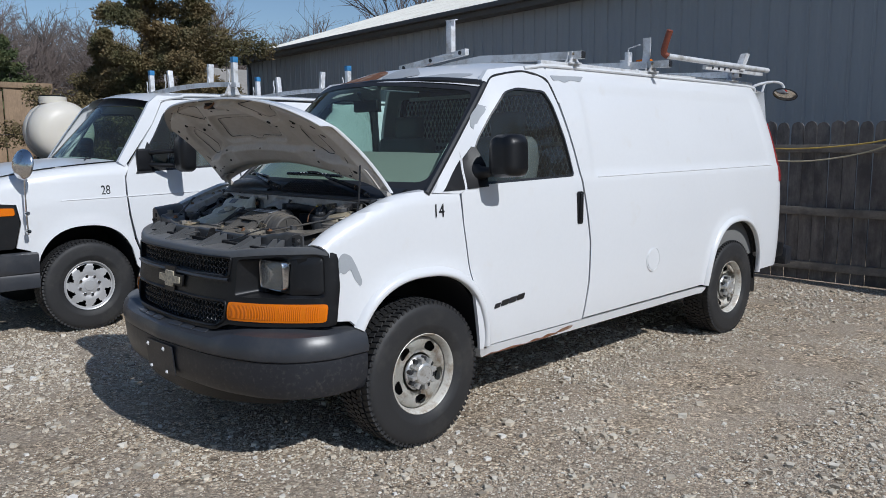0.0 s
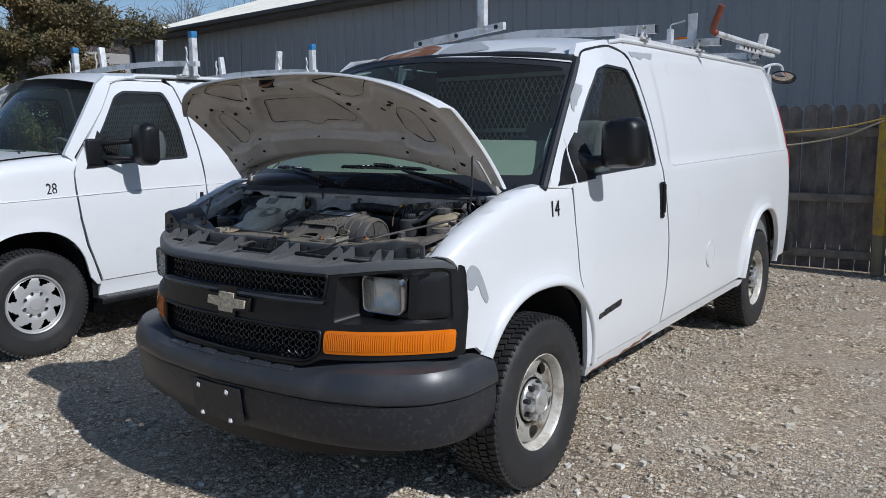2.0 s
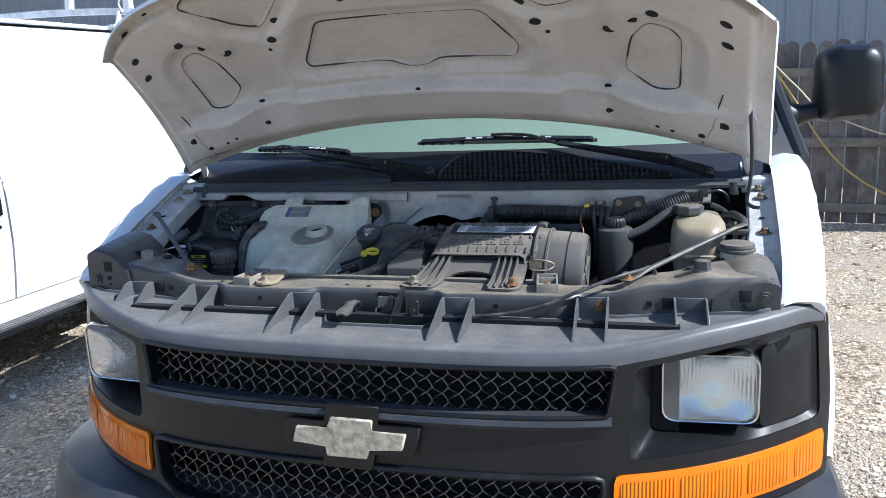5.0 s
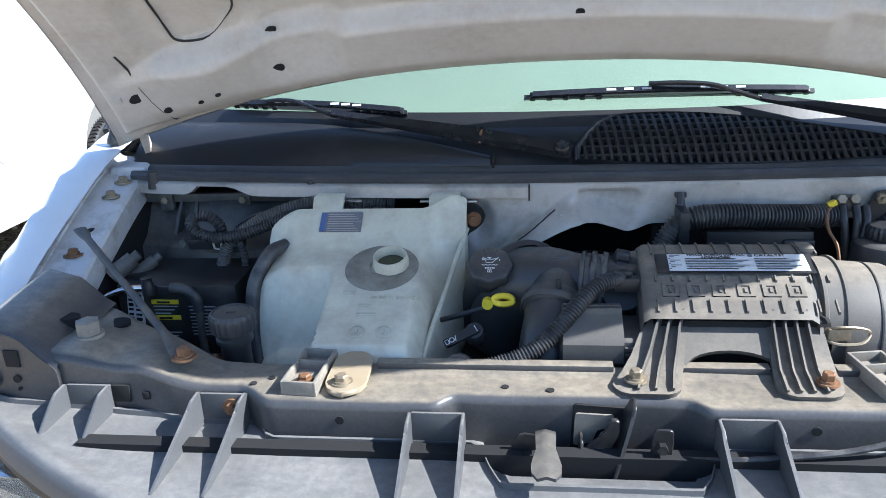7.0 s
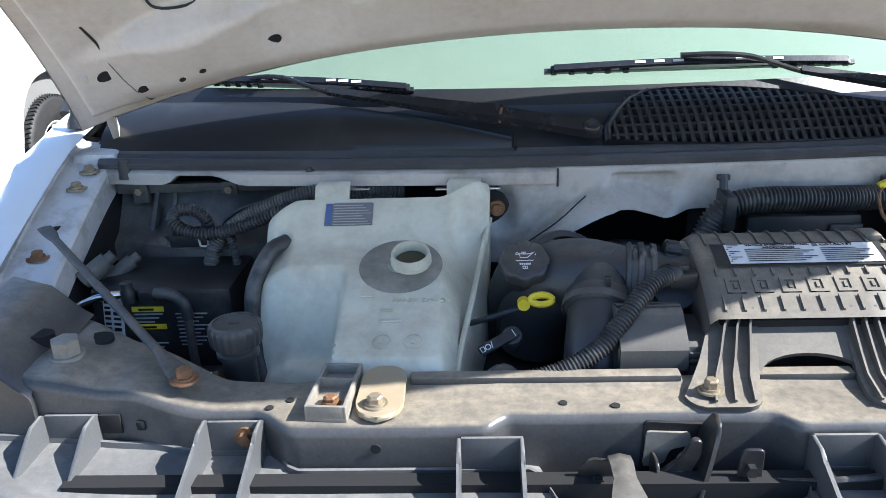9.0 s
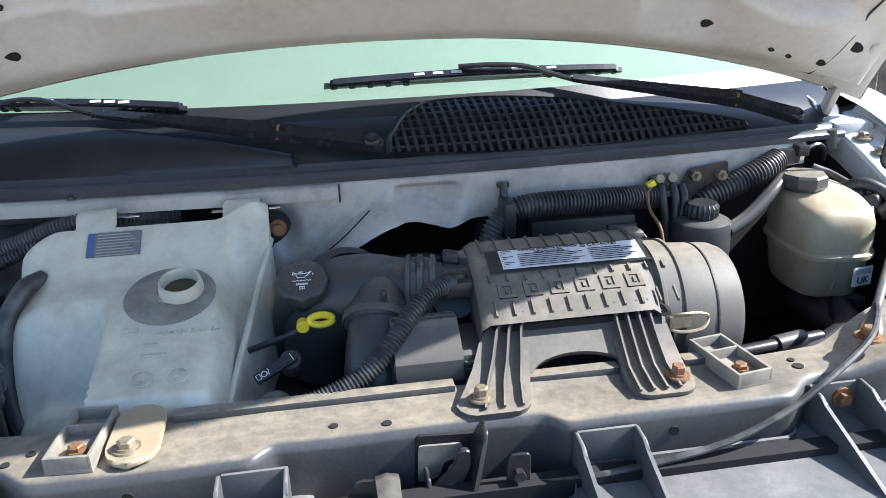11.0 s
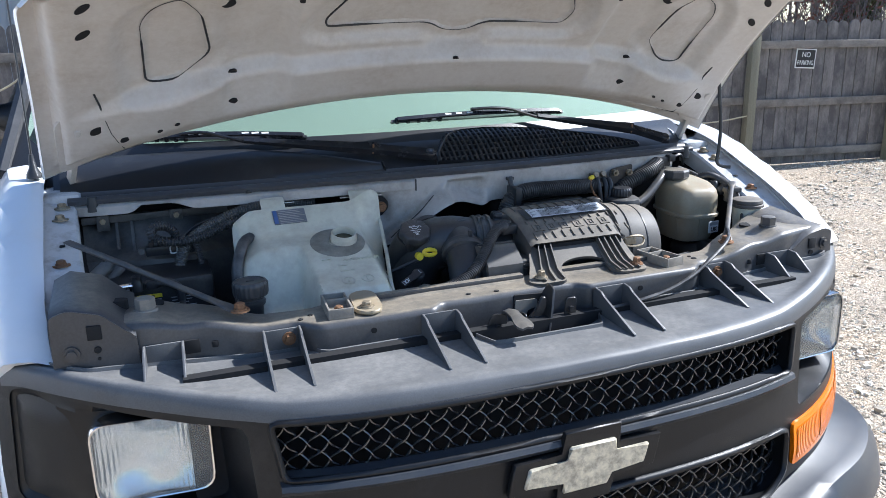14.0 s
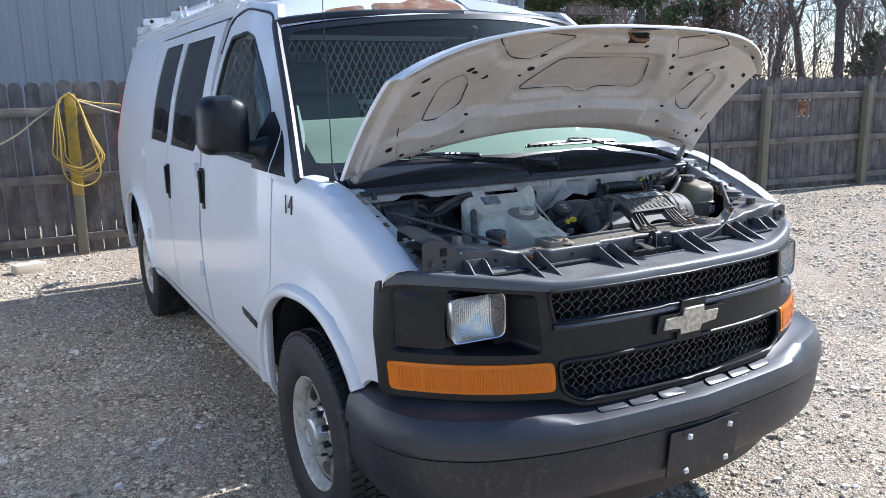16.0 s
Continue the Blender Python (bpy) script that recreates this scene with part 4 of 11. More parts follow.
hood_pockets = [([(-0.335, 0.44), (-0.075, 0.43), (-0.03, 0.385), (0.03, 0.385), (0.075, 0.43), (0.30, 0.43), (0.32, 0.50), (0.24, 0.70), (-0.24, 0.70), (-0.34, 0.48)], 0.022)]
hood_pockets += [([(s * u, v) for u, v in p], d) for s in (1, -1) for p, d in ((FRONT_POCKET, 0.020), (SIDE_POCKET, 0.018))]
POCKETS = [p for p, d in hood_pockets]
hood_pockets = [(rounded(p, 0.03, 4), d) for p, d in hood_pockets]


def edge_dist(poly, x, y):
    best = 9.0
    for i in range(len(poly)):
        ax, ay = poly[i - 1]
        bx, by = poly[i]
        t = max(0, min(1, ((x - ax) * (bx - ax) + (y - ay) * (by - ay)) / max(1e-12, (bx - ax) ** 2 + (by - ay) ** 2)))
        best = min(best, math.hypot(x - ax - t * (bx - ax), y - ay - t * (by - ay)))
    return best if inside(poly, x, y) else -best


def hood_depth(u, v):
    """How far the pressed inner panel lies below the outer skin."""
    rim = min((1 - abs(u)) * HW, v * 0.6, (1 - v) * 0.62)
    d = 0.012 + 0.040 * sstep(0.030, 0.062, rim)
    d -= 0.026 * sstep(0.40, 0.45, abs(u)) * sstep(0.60, 0.54, abs(u)) * sstep(0.10, 0.3, v) * sstep(0.95, 0.6, v)     # broad troughs beside the middle
    d += 0.034 * sstep(0.345, 0.285, v) * sstep(0.02, 0.16, v) * sstep(0.95, 0.7, abs(u))        # box section along the rear
    for poly, dd in hood_pockets:
        cx, cy = sum(p[0] for p in poly) / len(poly), sum(p[1] for p in poly) / len(poly)
        if abs(u - cx) < 0.55 and abs(v - cy) < 0.3:
            e = edge_dist(poly, u, v) * 0.75
            d -= dd * 1.0 * sstep(-0.055, -0.018, e) + dd * 0.35 * sstep(0.0, 0.005, e)
    if abs(u) < 0.11 and v > 0.82:
        d += 0.014 * sstep(0.10, 0.07, abs(u)) * sstep(0.83, 0.87, v)
    return max(0.006, d)


NU, NV = 230, 130
bm = bmesh.new()
rings(bm, [[HOOD_M @ hood_plan(u, v) for u in np.linspace(-1, 1, 49)] for v in np.linspace(0, 1, 33)], closed=False, caps=False)
hood = part("hood", bm, WHITE, van, "white hood propped open", smooth="keep")
bm = bmesh.new()
grid = [[HOOD_M @ (hood_plan(u, v) - Vector((0, 0, hood_depth(u, v)))) for u in np.linspace(-0.994, 0.994, NU)] for v in np.linspace(0.012, 0.988, NV)]
rings(bm, grid, closed=False, caps=False)
part("inner_panel", bm, WHITE_IN, hood, "pressed inner panel, dusty", smooth="keep")
bm = bmesh.new()
edge = [(-1, v) for v in np.linspace(0, 1, 30)] + [(u, 1) for u in np.linspace(-1, 1, 50)] + [(1, v) for v in np.linspace(1, 0, 30)] + [(u, 0) for u in np.linspace(1, -1, 50)]
lo = [HOOD_M @ (hood_plan(u * 0.994, 0.5 + (v - 0.5) * 0.976) - Vector((0, 0, 0.014))) for u, v in edge]
hi = [HOOD_M @ (hood_plan(u, v) + Vector((0, 0, 0.001))) for u, v in edge]
rings(bm, [[hi[i], (hi[i] + lo[i]) / 2 + (hi[i] - HOOD_M @ hood_plan(0, 0.5)).normalized() * 0.003, lo[i]] for i in range(len(edge))], closed=False, caps=False)
part("hem", bm, WHITE, hood, smooth=60)
HOLES = [(0.28, 0.96, 0.010), (0.21, 0.965, 0.005), (0.46, 0.955, 0.010), (0.74, 0.945, 0.006), (0.85, 0.93, 0.010), (0.865, 0.80, 0.010), (0.87, 0.69, 0.010), (0.385, 0.655, 0.010), (0.35, 0.74, 0.010), (0.41, 0.60, 0.005),
         (0.57, 0.62, 0.010), (0.63, 0.69, 0.010), (0.685, 0.75, 0.010), (0.86, 0.23, 0.011), (0.80, 0.155, 0.007), (0.55, 0.20, 0.008), (0.55, 0.31, 0.007), (0.68, 0.17, 0.004), (0.72, 0.16, 0.004), (0.11, 0.83, 0.007)]
# Dark discs stand for holes; the shade inside is put into their colour.
for u, v, r in [(sx * a, b, c) for sx in (1, -1) for a, b, c in HOLES] + [(0, 0.30, 0.005)]:
    bm = bmesh.new()
    n = 12
    c0 = [hood_plan(u + r * 1.35 * math.cos(2 * math.pi * i / n) / HW, v + r * math.sin(2 * math.pi * i / n) / 0.62) for i in range(n)]
    d = hood_depth(u, v)
    rings(bm, [[HOOD_M @ (p - Vector((0, 0, d + e))) for p in c0] for e in (-0.004, 0.0015)])
    part("panel_hole", bm, SHADE_BLACK, hood)


def on_panel(u, v, lift=0.0):
    return HOOD_M @ (hood_plan(u, v) - Vector((0, 0, hood_depth(u, v) + lift)))


# First two lines draw the side creases dark, their shade put into colour.
LINES = [[(s * u, v) for u, v in ((0.79, 0.05), (0.83, 0.20), (0.86, 0.40))] for s in (1, -1)]
LINES += [dense(rounded(p, 0.03, 4), 0.02) for p in POCKETS]
for line in LINES:        # dark lines along the pocket edges: sealer, with gap shadow put into the colour
    bm = bmesh.new()
    loop = list(line) + ([line[0]] if len(line) > 3 else [])
    pts = [(a[0] + (b[0] - a[0]) * k / 3, a[1] + (b[1] - a[1]) * k / 3) for a, b in zip(loop, loop[1:]) for k in range(3)] + [loop[-1]]
    tube(bm, [on_panel(u, v, 0.0) for u, v in pts], 0.0015, 6, 1, radii=[0.0007 + 0.0015 * sstep(0.35, 0.6, noise.noise(Vector((u * 7, v * 9, 0.3))) * 0.7 + 0.5) for u, v in pts])
    part("sealer_line", bm, SEAL, hood)
# Striker opening is a dark block with the shade in its colour.
bm = bmesh.new()
for u0, v0 in ((0, 0.915),):
    p = HOOD_M @ (hood_plan(u0, v0) - Vector((0, 0, hood_depth(u0, v0) + 0.002)))
    q = HOOD_M.to_3x3()
    box(bm, p, (0.075, 0.035, 0.004), 0, q)
part("striker_opening", bm, SHADE_BLACK, hood)
bm = bmesh.new()
P = [HOOD_M @ (hood_plan(u, v) - Vector((0, 0, d))) for u, v, d in ((-0.045, 0.93, 0.04), (-0.03, 0.92, 0.075), (0.03, 0.92, 0.075), (0.045, 0.93, 0.04))]
tube(bm, P, 0.006, 8)
part("striker_loop", bm, RUSTY_BOLT, hood)
for s in (1, -1):         # hinge arms and bracket plates
    bm = bmesh.new()
    a, b_ = Vector((s * 0.80, -0.06, 1.285)), HOOD_M @ (hood_plan(s * 0.905, 0.27) - Vector((0, 0, 0.045)))
    mid = a.lerp(b_, 0.5) + Vector((0, 0.015, 0.0))
    for p, q, w in ((a, mid, 0.014), (mid, b_, 0.010)):
        d = (q - p)
        box(bm, (p + q) / 2, (0.012, 0.028, d.length), 0.003, d.to_track_quat("Z", "Y").to_matrix())
    part("hinge_arm", bm, WHITE_IN, hood)
    bm = bmesh.new()
    poly = rounded([(s * 0.86, 0.06), (s * 0.955, 0.05), (s * 0.955, 0.31), (s * 0.90, 0.36), (s * 0.85, 0.28)], 0.02, 3)
    sheet(bm, poly, lambda u, v: HOOD_M @ (hood_plan(u, v) - Vector((0, 0, 0.040))), step=0.04, thick=HOOD_M.to_3x3() @ Vector((0, 0, 0.02)), out=HOOD_M.to_3x3() @ Vector((0, 0, -1)))
    part("hinge_plate", bm, WHITE_IN, hood, smooth="keep")
bm = bmesh.new()          # prop rod hooked into the inner panel on the driver side
tube(bm, [(0.738, -0.232, 1.488), (0.752, -0.240, 1.496), (0.768, -0.244, 1.497), (0.777, -0.245, 1.488), (0.781, -0.250, 1.43), (0.785, -0.258, 1.35), (0.781, -0.262, 1.29), (0.776, -0.264, 1.255), (0.786, -0.275, 1.243), (0.800, -0.29, 1.242)], 0.0046, 8, 6)
part("prop_rod", bm, SEAL, van, "black hood prop rod")


# ---------------------------------------------------------------- front end of the van
def face_y(x):
    return -0.885 + 0.33 * (abs(x) / 0.91) ** 3.3


def face(off=0.0, tilt=0.10):
    return lambda u, v: Vector((u, face_y(u) + off + (v - 0.88) * tilt, v))


def face_top(x):
    """Upper edge of the grille surround."""
    return ip(abs(x), [0, 0.46, 0.56, 0.70, 0.86, 0.92], [1.050, 1.051, 1.062, 1.076, 1.082, 1.070])


def both(pts):
    """A half outline given for x > 0, from the middle round, closed by its mirror image."""
    return pts + [(-x, z) for x, z in reversed(pts) if x > 1e-6]


UP_OPEN = rounded([(-0.497, 0.940), (0.497, 0.940), (0.512, 1.034), (-0.512, 1.034)], 0.012, 2)
LOW_OPEN = rounded([(-0.43, 0.700), (0.0, 0.690), (0.43, 0.700), (0.485, 0.735), (0.492, 0.824), (-0.492, 0.824), (-0.485, 0.735)], 0.02, 2)
pod = [(0.535, 0.852), (0.905, 0.856), (0.893, 1.050), (0.86, 1.062), (0.545, 1.028)]
amb = [(0.508, 0.738), (0.912, 0.742), (0.914, 0.828), (0.510, 0.826)]
holes = [UP_OPEN, LOW_OPEN, rounded(pod, 0.02, 3), rounded([(-x, z) for x, z in pod], 0.02, 3), rounded(amb, 0.012, 2), rounded([(-x, z) for x, z in amb], 0.012, 2)]
outline = rounded(both([(0.0, 0.672), (0.42, 0.680), (0.50, 0.715), (0.925, 0.722), (0.928, 0.90), (0.915, 1.070), (0.86, 1.080), (0.70, 1.074), (0.56, 1.060), (0.46, 1.049), (0.0, 1.048)]), 0.012, 2)
bm = bmesh.new()
sheet(bm, outline, face(), holes=holes, step=0.026, thick=(0, 0.035, 0), out=(0, -1, 0))
front = part("grille_surround", bm, BLACK_TRIM, van, "black plastic grille and lamp surround", smooth="keep")
bm = bmesh.new()          # proud ridges round the openings
for o, r in ((UP_OPEN, 0.006), (LOW_OPEN, 0.007)):
    loop = [face(-0.003)(u, v) for u, v in dense(o, 0.03)]
    tube(bm, loop + [loop[0]], r, 6, 1)
part("grille_lip", bm, BLACK_TRIM, front, smooth=60)
bm = bmesh.new()          # ledge under the upper mesh
rings(bm, [[Vector((x, face_y(x) + 0.03, 0.944)), Vector((x, face_y(x) - 0.006, 0.936)), Vector((x, face_y(x) - 0.010, 0.928)), Vector((x, face_y(x) - 0.002, 0.918))] for x in np.linspace(-0.505, 0.505, 40)], closed=False, caps=False)
part("grille_ledge", bm, BUMPER, front, smooth=40)
# Plain near-black plate behind the mesh, shade put into its colour.
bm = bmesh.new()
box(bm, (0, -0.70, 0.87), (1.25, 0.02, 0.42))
part("radiator_core", bm, SHADE_BLACK, van)


def grille_mesh(outline_, name):
    """Crimped strands running both ways on the slant, each waving over and under the other."""
    bm = bmesh.new()
    dx, dz = 0.0325, 0.0145
    f = face(0.028)
    for sx in (1, -1):
        for i in range(-34, 35):
            run = []
            for j in range(0, 27 * 4 + 1):
                t = j / 4
                x = i * dx + sx * t * dx / 2 - sx * 13 * dx / 2 + 0.0026 * math.sin(math.pi * t) * sx
                z = 0.68 + t * dz
                if inside(outline_, x, z):
                    run.append(f(x, z) + Vector((0, -0.0035 * sx * math.cos(math.pi * t), 0)))
                elif run:
                    if len(run) > 2:
                        strand(bm, run)
                    run = []
            if len(run) > 2:
                strand(bm, run)
    return part(name, bm, GRILLE, front, "woven black diamond mesh", smooth=60, kind="stuff")


def strand(bm, run, r=0.0021):
    rs = []
    for k, p in enumerate(run):
        d = (run[min(k + 1, len(run) - 1)] - run[max(k - 1, 0)]).normalized()
        a = d.cross(Vector((0, -1, 0))).normalized()
        b = a.cross(d)
        rs.append([p + a * (r * math.cos(w)) + b * (1.5 * r * math.sin(w)) for w in np.linspace(0, 2 * math.pi, 6, endpoint=False)])
    rings(bm, rs, True, False)


GRILLE = surface("satin_black_grille", (0.030, 0.031, 0.034), 0.20, var=0.15, scale=12, relief=0.0, dirt=(0.07, 0.07, 0.07), dirt_amount=0.1, dirt_scale=30, spec=0.9, coat=0.6)
grille_mesh(UP_OPEN, "upper_grille")
grille_mesh(LOW_OPEN, "lower_grille")

# badge: plain gold shape on a black carrier
BADGE = [(-0.122, -0.018), (-0.045, -0.018), (-0.050, -0.042), (0.038, -0.042), (0.043, -0.018), (0.112, -0.018), (0.122, 0.018), (0.050, 0.018), (0.054, 0.042), (-0.036, 0.042), (-0.040, 0.018), (-0.112, 0.018)]
bm = bmesh.new()
prism(bm, [(x * 1.22, z * 1.62) for x, z in BADGE], lambda u, v, w: Vector((u, face_y(u) - 0.004 - w, 0.886 + v)), 0.012, 0.002)
carrier = part("badge_carrier", bm, BLACK_TRIM, front)
bm = bmesh.new()
prism(bm, BADGE, lambda u, v, w: Vector((u, face_y(u) - 0.012 - w, 0.886 + v)), 0.010, 0.003)
part("badge", bm, GOLD, carrier, "faded gold badge")

AMBER_FLUTED = surface("amber_fluted_lens", (0.72, 0.165, 0.002), 0.14, var=0.05, scale=20, relief=0.0, coat=0.1, spec=0.3)
nt_ = AMBER_FLUTED.node_tree
wv = nt_.nodes.new("ShaderNodeTexWave")
wv.inputs["Scale"].default_value = 45
nt_.links.new(tex_coords(nt_), wv.inputs["Vector"])
bump(nt_, nt_.nodes["Principled BSDF"], wv.outputs["Fac"], 0.6, 0.004)
for s in (1, -1):
    # lamp recess
    bm = bmesh.new()
    o = dense(rounded(pod, 0.02, 3), 0.03)
    back = []
    for x, z in o:
        bx = 0.585 + (x - 0.535) * 0.80
        back.append(Vector((s * bx, -0.668 + 0.10 * sstep(0.78, 0.88, bx), 0.955 + (z - 0.955) * 0.83)))
    fr = [Vector((s * x, face_y(x) + (z - 0.88) * 0.10 + 0.004, z)) for x, z in o]
    midr = [f.lerp(b, 0.55) + Vector((0, 0.0, 0.0)) for f, b in zip(fr, back)]
    rings(bm, [fr, midr, back], True, False)
    bm.faces.new([bm.verts.new(p) for p in back])
    pod_ob = part("lamp_pod", bm, BLACK_TRIM, front, smooth=35)
    bm = bmesh.new()      # blank plate beside the lamp
    plate_out = rounded([(s * 0.778, 0.868), (s * 0.893, 0.872), (s * 0.884, 1.040), (s * 0.86, 1.048), (s * 0.778, 1.036)], 0.018, 3)
    sheet(bm, plate_out, lambda u, v: face(0.010 - 0.010 * min(1, max(0, min(abs(u) - 0.778, 0.89 - abs(u), v - 0.868, 1.045 - v)) / 0.03))(u, v), step=0.012, thick=(0, 0.06, 0), out=(0, -1, 0))
    part("blank_plate", bm, BLACK_TRIM, pod_ob, smooth="keep")
    # sealed-beam headlamp
    hp = rounded([(-0.090, -0.069), (0.090, -0.069), (0.090, 0.069), (-0.090, 0.069)], 0.028, 4)
    c = Vector((s * 0.682, -0.706, 0.958))
    rot = Matrix.Rotation(radians(4 * s), 3, "Z")
    bm = bmesh.new()
    rings(bm, [[c + rot @ Vector((x * k, y, z * k)) for x, z in hp] for k, y in ((1.03, 0.04), (1.035, 0.0), (1.005, -0.009), (0.975, -0.008), (0.965, 0.0))], True, False)
    lamp = part("headlamp", bm, CHROME, pod_ob, "rectangular sealed-beam headlamp", smooth=50)
    bm = bmesh.new()
    sheet(bm, dense([(x * 0.985, z * 0.985) for x, z in hp], 0.006), lambda u, v: c + rot @ Vector((u, 0.010 + 0.014 * max(0.0, 1 - (u / 0.09) ** 2) * max(0.0, 1 - (v / 0.07) ** 2) + 0.10 * v + 0.0013 * math.cos(u * 2 * math.pi / 0.0075) * (1.0 if v < 0.012 else 0.6) + 0.0020 * math.sin(u * 55 + 1.0) * math.sin(v * 70), v)), step=0.003, out=(0, -1, 0))
    part("reflector", bm, REFLECTOR, lamp, smooth=60)
    bm = bmesh.new()
    rings(bm, [[c + rot @ Vector((x * k, -0.004 - 0.016 * (1 - k * k), z * k)) for x, z in hp] for k in (0.97, 0.85, 0.7, 0.5, 0.3, 0.03)], True, True)
    pane = part("lens", bm, LENS, lamp, smooth=60)
    pane.visible_shadow = False
    # turn lamp below
    bm = bmesh.new()
    sheet(bm, rounded([(s * x, z) for x, z in amb], 0.012, 2), lambda u, v: face(-0.006 - 0.006 * (1 - ((v - 0.783) / 0.045) ** 2))(u, v), step=0.02, thick=(0, 0.03, 0), out=(0, -1, 0))
    tl = part("turn_lamp", bm, AMBER, front, "long amber turn lamp", smooth="keep")
    for a, b in ((0.522, 0.622), (0.63, 0.745), (0.755, 0.838), (0.85, 0.895)):
        bm = bmesh.new()
        sheet(bm, rounded([(s * a, 0.752), (s * b, 0.752), (s * b, 0.815), (s * a, 0.815)], 0.006, 2), lambda u, v: face(-0.0075 - 0.006 * (1 - ((v - 0.783) / 0.045) ** 2))(u, v), step=0.015, out=(0, -1, 0))
        part("fluted_lens", bm, AMBER_FLUTED, tl, smooth="keep")

# --- bumper: a moulded cap over a steel bar
def bumper_plan(t):
    """t from -1 to 1 along the bumper: x and y of its front."""
    a = abs(t)
    x = math.copysign(ip(a, [0, 0.30, 0.55, 0.70, 0.80, 0.90, 1.0], [0, 0.42, 0.72, 0.875, 0.945, 0.985, 0.985]), t)
    y = ip(a, [0, 0.30, 0.55, 0.70, 0.80, 0.90, 1.0], [-0.990, -0.955, -0.875, -0.775, -0.680, -0.535, -0.375])
    return Vector((x, y, 0))


def bumper_sweep(prof, name, material, label, n=90):
    bm = bmesh.new()
    rs = []
    for t in np.linspace(-1, 1, n):
        p = bumper_plan(t)
        tan = (bumper_plan(min(1, t + 0.01)) - bumper_plan(max(-1, t - 0.01))).normalized()
        nrm = Vector((tan.y, -tan.x, 0))
        if nrm.y > 0.3:
            nrm = -nrm
        c = sstep(0.30, 0.50, abs(t))
        rs.append([p - nrm * d + Vector((0, 0, z + zc * c)) for d, z, zc in prof])
    rings(bm, rs, closed=False, caps=False)
    bm.faces.new([v for v in bm.verts[:len(prof)]])
    bm.faces.new([v for v in bm.verts[-len(prof):]])
    return part(name, bm, material, van, label, smooth=32)


cap = bumper_sweep([(0.16, 0.705, 0.015), (0.125, 0.690, 0.022), (0.115, 0.680, 0.025), (0.060, 0.665, 0.032), (0.035, 0.660, 0.028), (0.016, 0.652, 0.010), (0.006, 0.630, 0), (0.0, 0.600, 0), (0.004, 0.583, 0), (0.014, 0.575, 0), (0.03, 0.575, 0)], "bumper_cap", BUMPER, "dark grey textured bumper cover")
bar = bumper_sweep([(0.035, 0.578, 0), (0.014, 0.572, 0), (0.011, 0.545, 0), (0.016, 0.47, 0), (0.030, 0.41, 0), (0.042, 0.395, 0), (0.10, 0.39, 0)], "bumper_bar", BUMPER_LOW, "scuffed black steel bumper")
bm = bmesh.new()
rs = []
for x in np.linspace(-0.72, 0.72, 21):
    y = -0.92 + 0.20 * (abs(x) / 0.72) ** 2.5
    rs.append([(x, y, 0.40), (x, y + 0.02, 0.335 - 0.02 * (1 - (x / 0.72) ** 4)), (x, y + 0.05, 0.33), (x, y + 0.06, 0.40)])
rings(bm, rs)
part("air_dam", bm, BLACK_TRIM, van)
for s in (1, -1):         # tread pads on the step
    for k in range(3):
        bm = bmesh.new()
        x0 = 0.05 + k * 0.115
        for a, b in ((0.040, 0.072), (0.080, 0.110)):
            t0 = []
            poly = rounded([(x0, a), (x0 + 0.105, a), (x0 + 0.098, b), (x0 + 0.008, b)], 0.012, 3)
            prism(bm, poly, lambda u, v, w: Vector((s * u, -0.985 + 0.20 * u * u + v, 0.6585 + 0.32 * (v - 0.03) + w)), 0.004, 0.001)
        part("step_pad", bm, BUMPER, cap)
bm = bmesh.new()
prism(bm, rounded([(-0.155, 0.405), (0.155, 0.405), (0.155, 0.562), (-0.155, 0.562)], 0.008, 2), lambda u, v, w: Vector((u, -0.9835 + 0.30 * u * u + (0.5 - v) * 0.10 - w + 0.004, v)), 0.006)
plate = part("plate_mount", bm, BUMPER_LOW, bar)
for x, z in ((0.092, 0.543), (-0.088, 0.543), (0.094, 0.422), (-0.086, 0.422)):
    bm = bmesh.new()
    box(bm, (x, -0.994 + (0.5 - z) * 0.10, z), (0.017, 0.006, 0.017), 0.002, Matrix.Rotation(radians(random.uniform(-30, 30)), 3, "Y"))
    cyl(bm, (x, -0.995 + (0.5 - z) * 0.10, z), (x, -1.001 + (0.5 - z) * 0.10, z), 0.0055, seg=6)
    part("plate_clip", bm, LABEL, bar, "white nylon plate clip")

# --- header shelf: rolls over from the grille, with an upturned rear edge and gussets
def shelf_rear(x):
    a = abs(x)
    y = -0.684 + 0.034 * sstep(0.385, 0.42, a) + 0.012 * sstep(0.50, 0.56, a) + 0.004 * sstep(0.60, 0.66, a)
    y -= 0.074 * sstep(0.148, 0.105, abs(x - 0.008)) * sstep(0.16, 0.12, abs(x - 0.008))
    return max(y, face_y(x) + 0.05)


def shelf_z(x, y):
    """Rolled front lip, then a plain that rises slightly to the rear."""
    zf = face_top(x)
    t = y - (face_y(x) + (zf - 0.88) * 0.10)
    roll = 0.016 * math.sqrt(max(0.0, 1 - (1 - min(1, max(0, t / 0.028))) ** 2))
    flat = 1.066 + 0.050 * (y + 0.80) + 0.012 * sstep(0.52, 0.78, abs(x))
    return (zf + roll) * (1 - sstep(0.012, 0.055, t)) + flat * sstep(0.012, 0.055, t)


xs_ = np.linspace(-0.905, 0.905, 150)
rows_ = [[Vector((x, face_y(x) + (face_top(x) - 0.88) * 0.10 - 0.004 + 0.002 * k, face_top(x) - 0.020 + 0.016 * k)) for x in xs_] for k in (0, 1)]
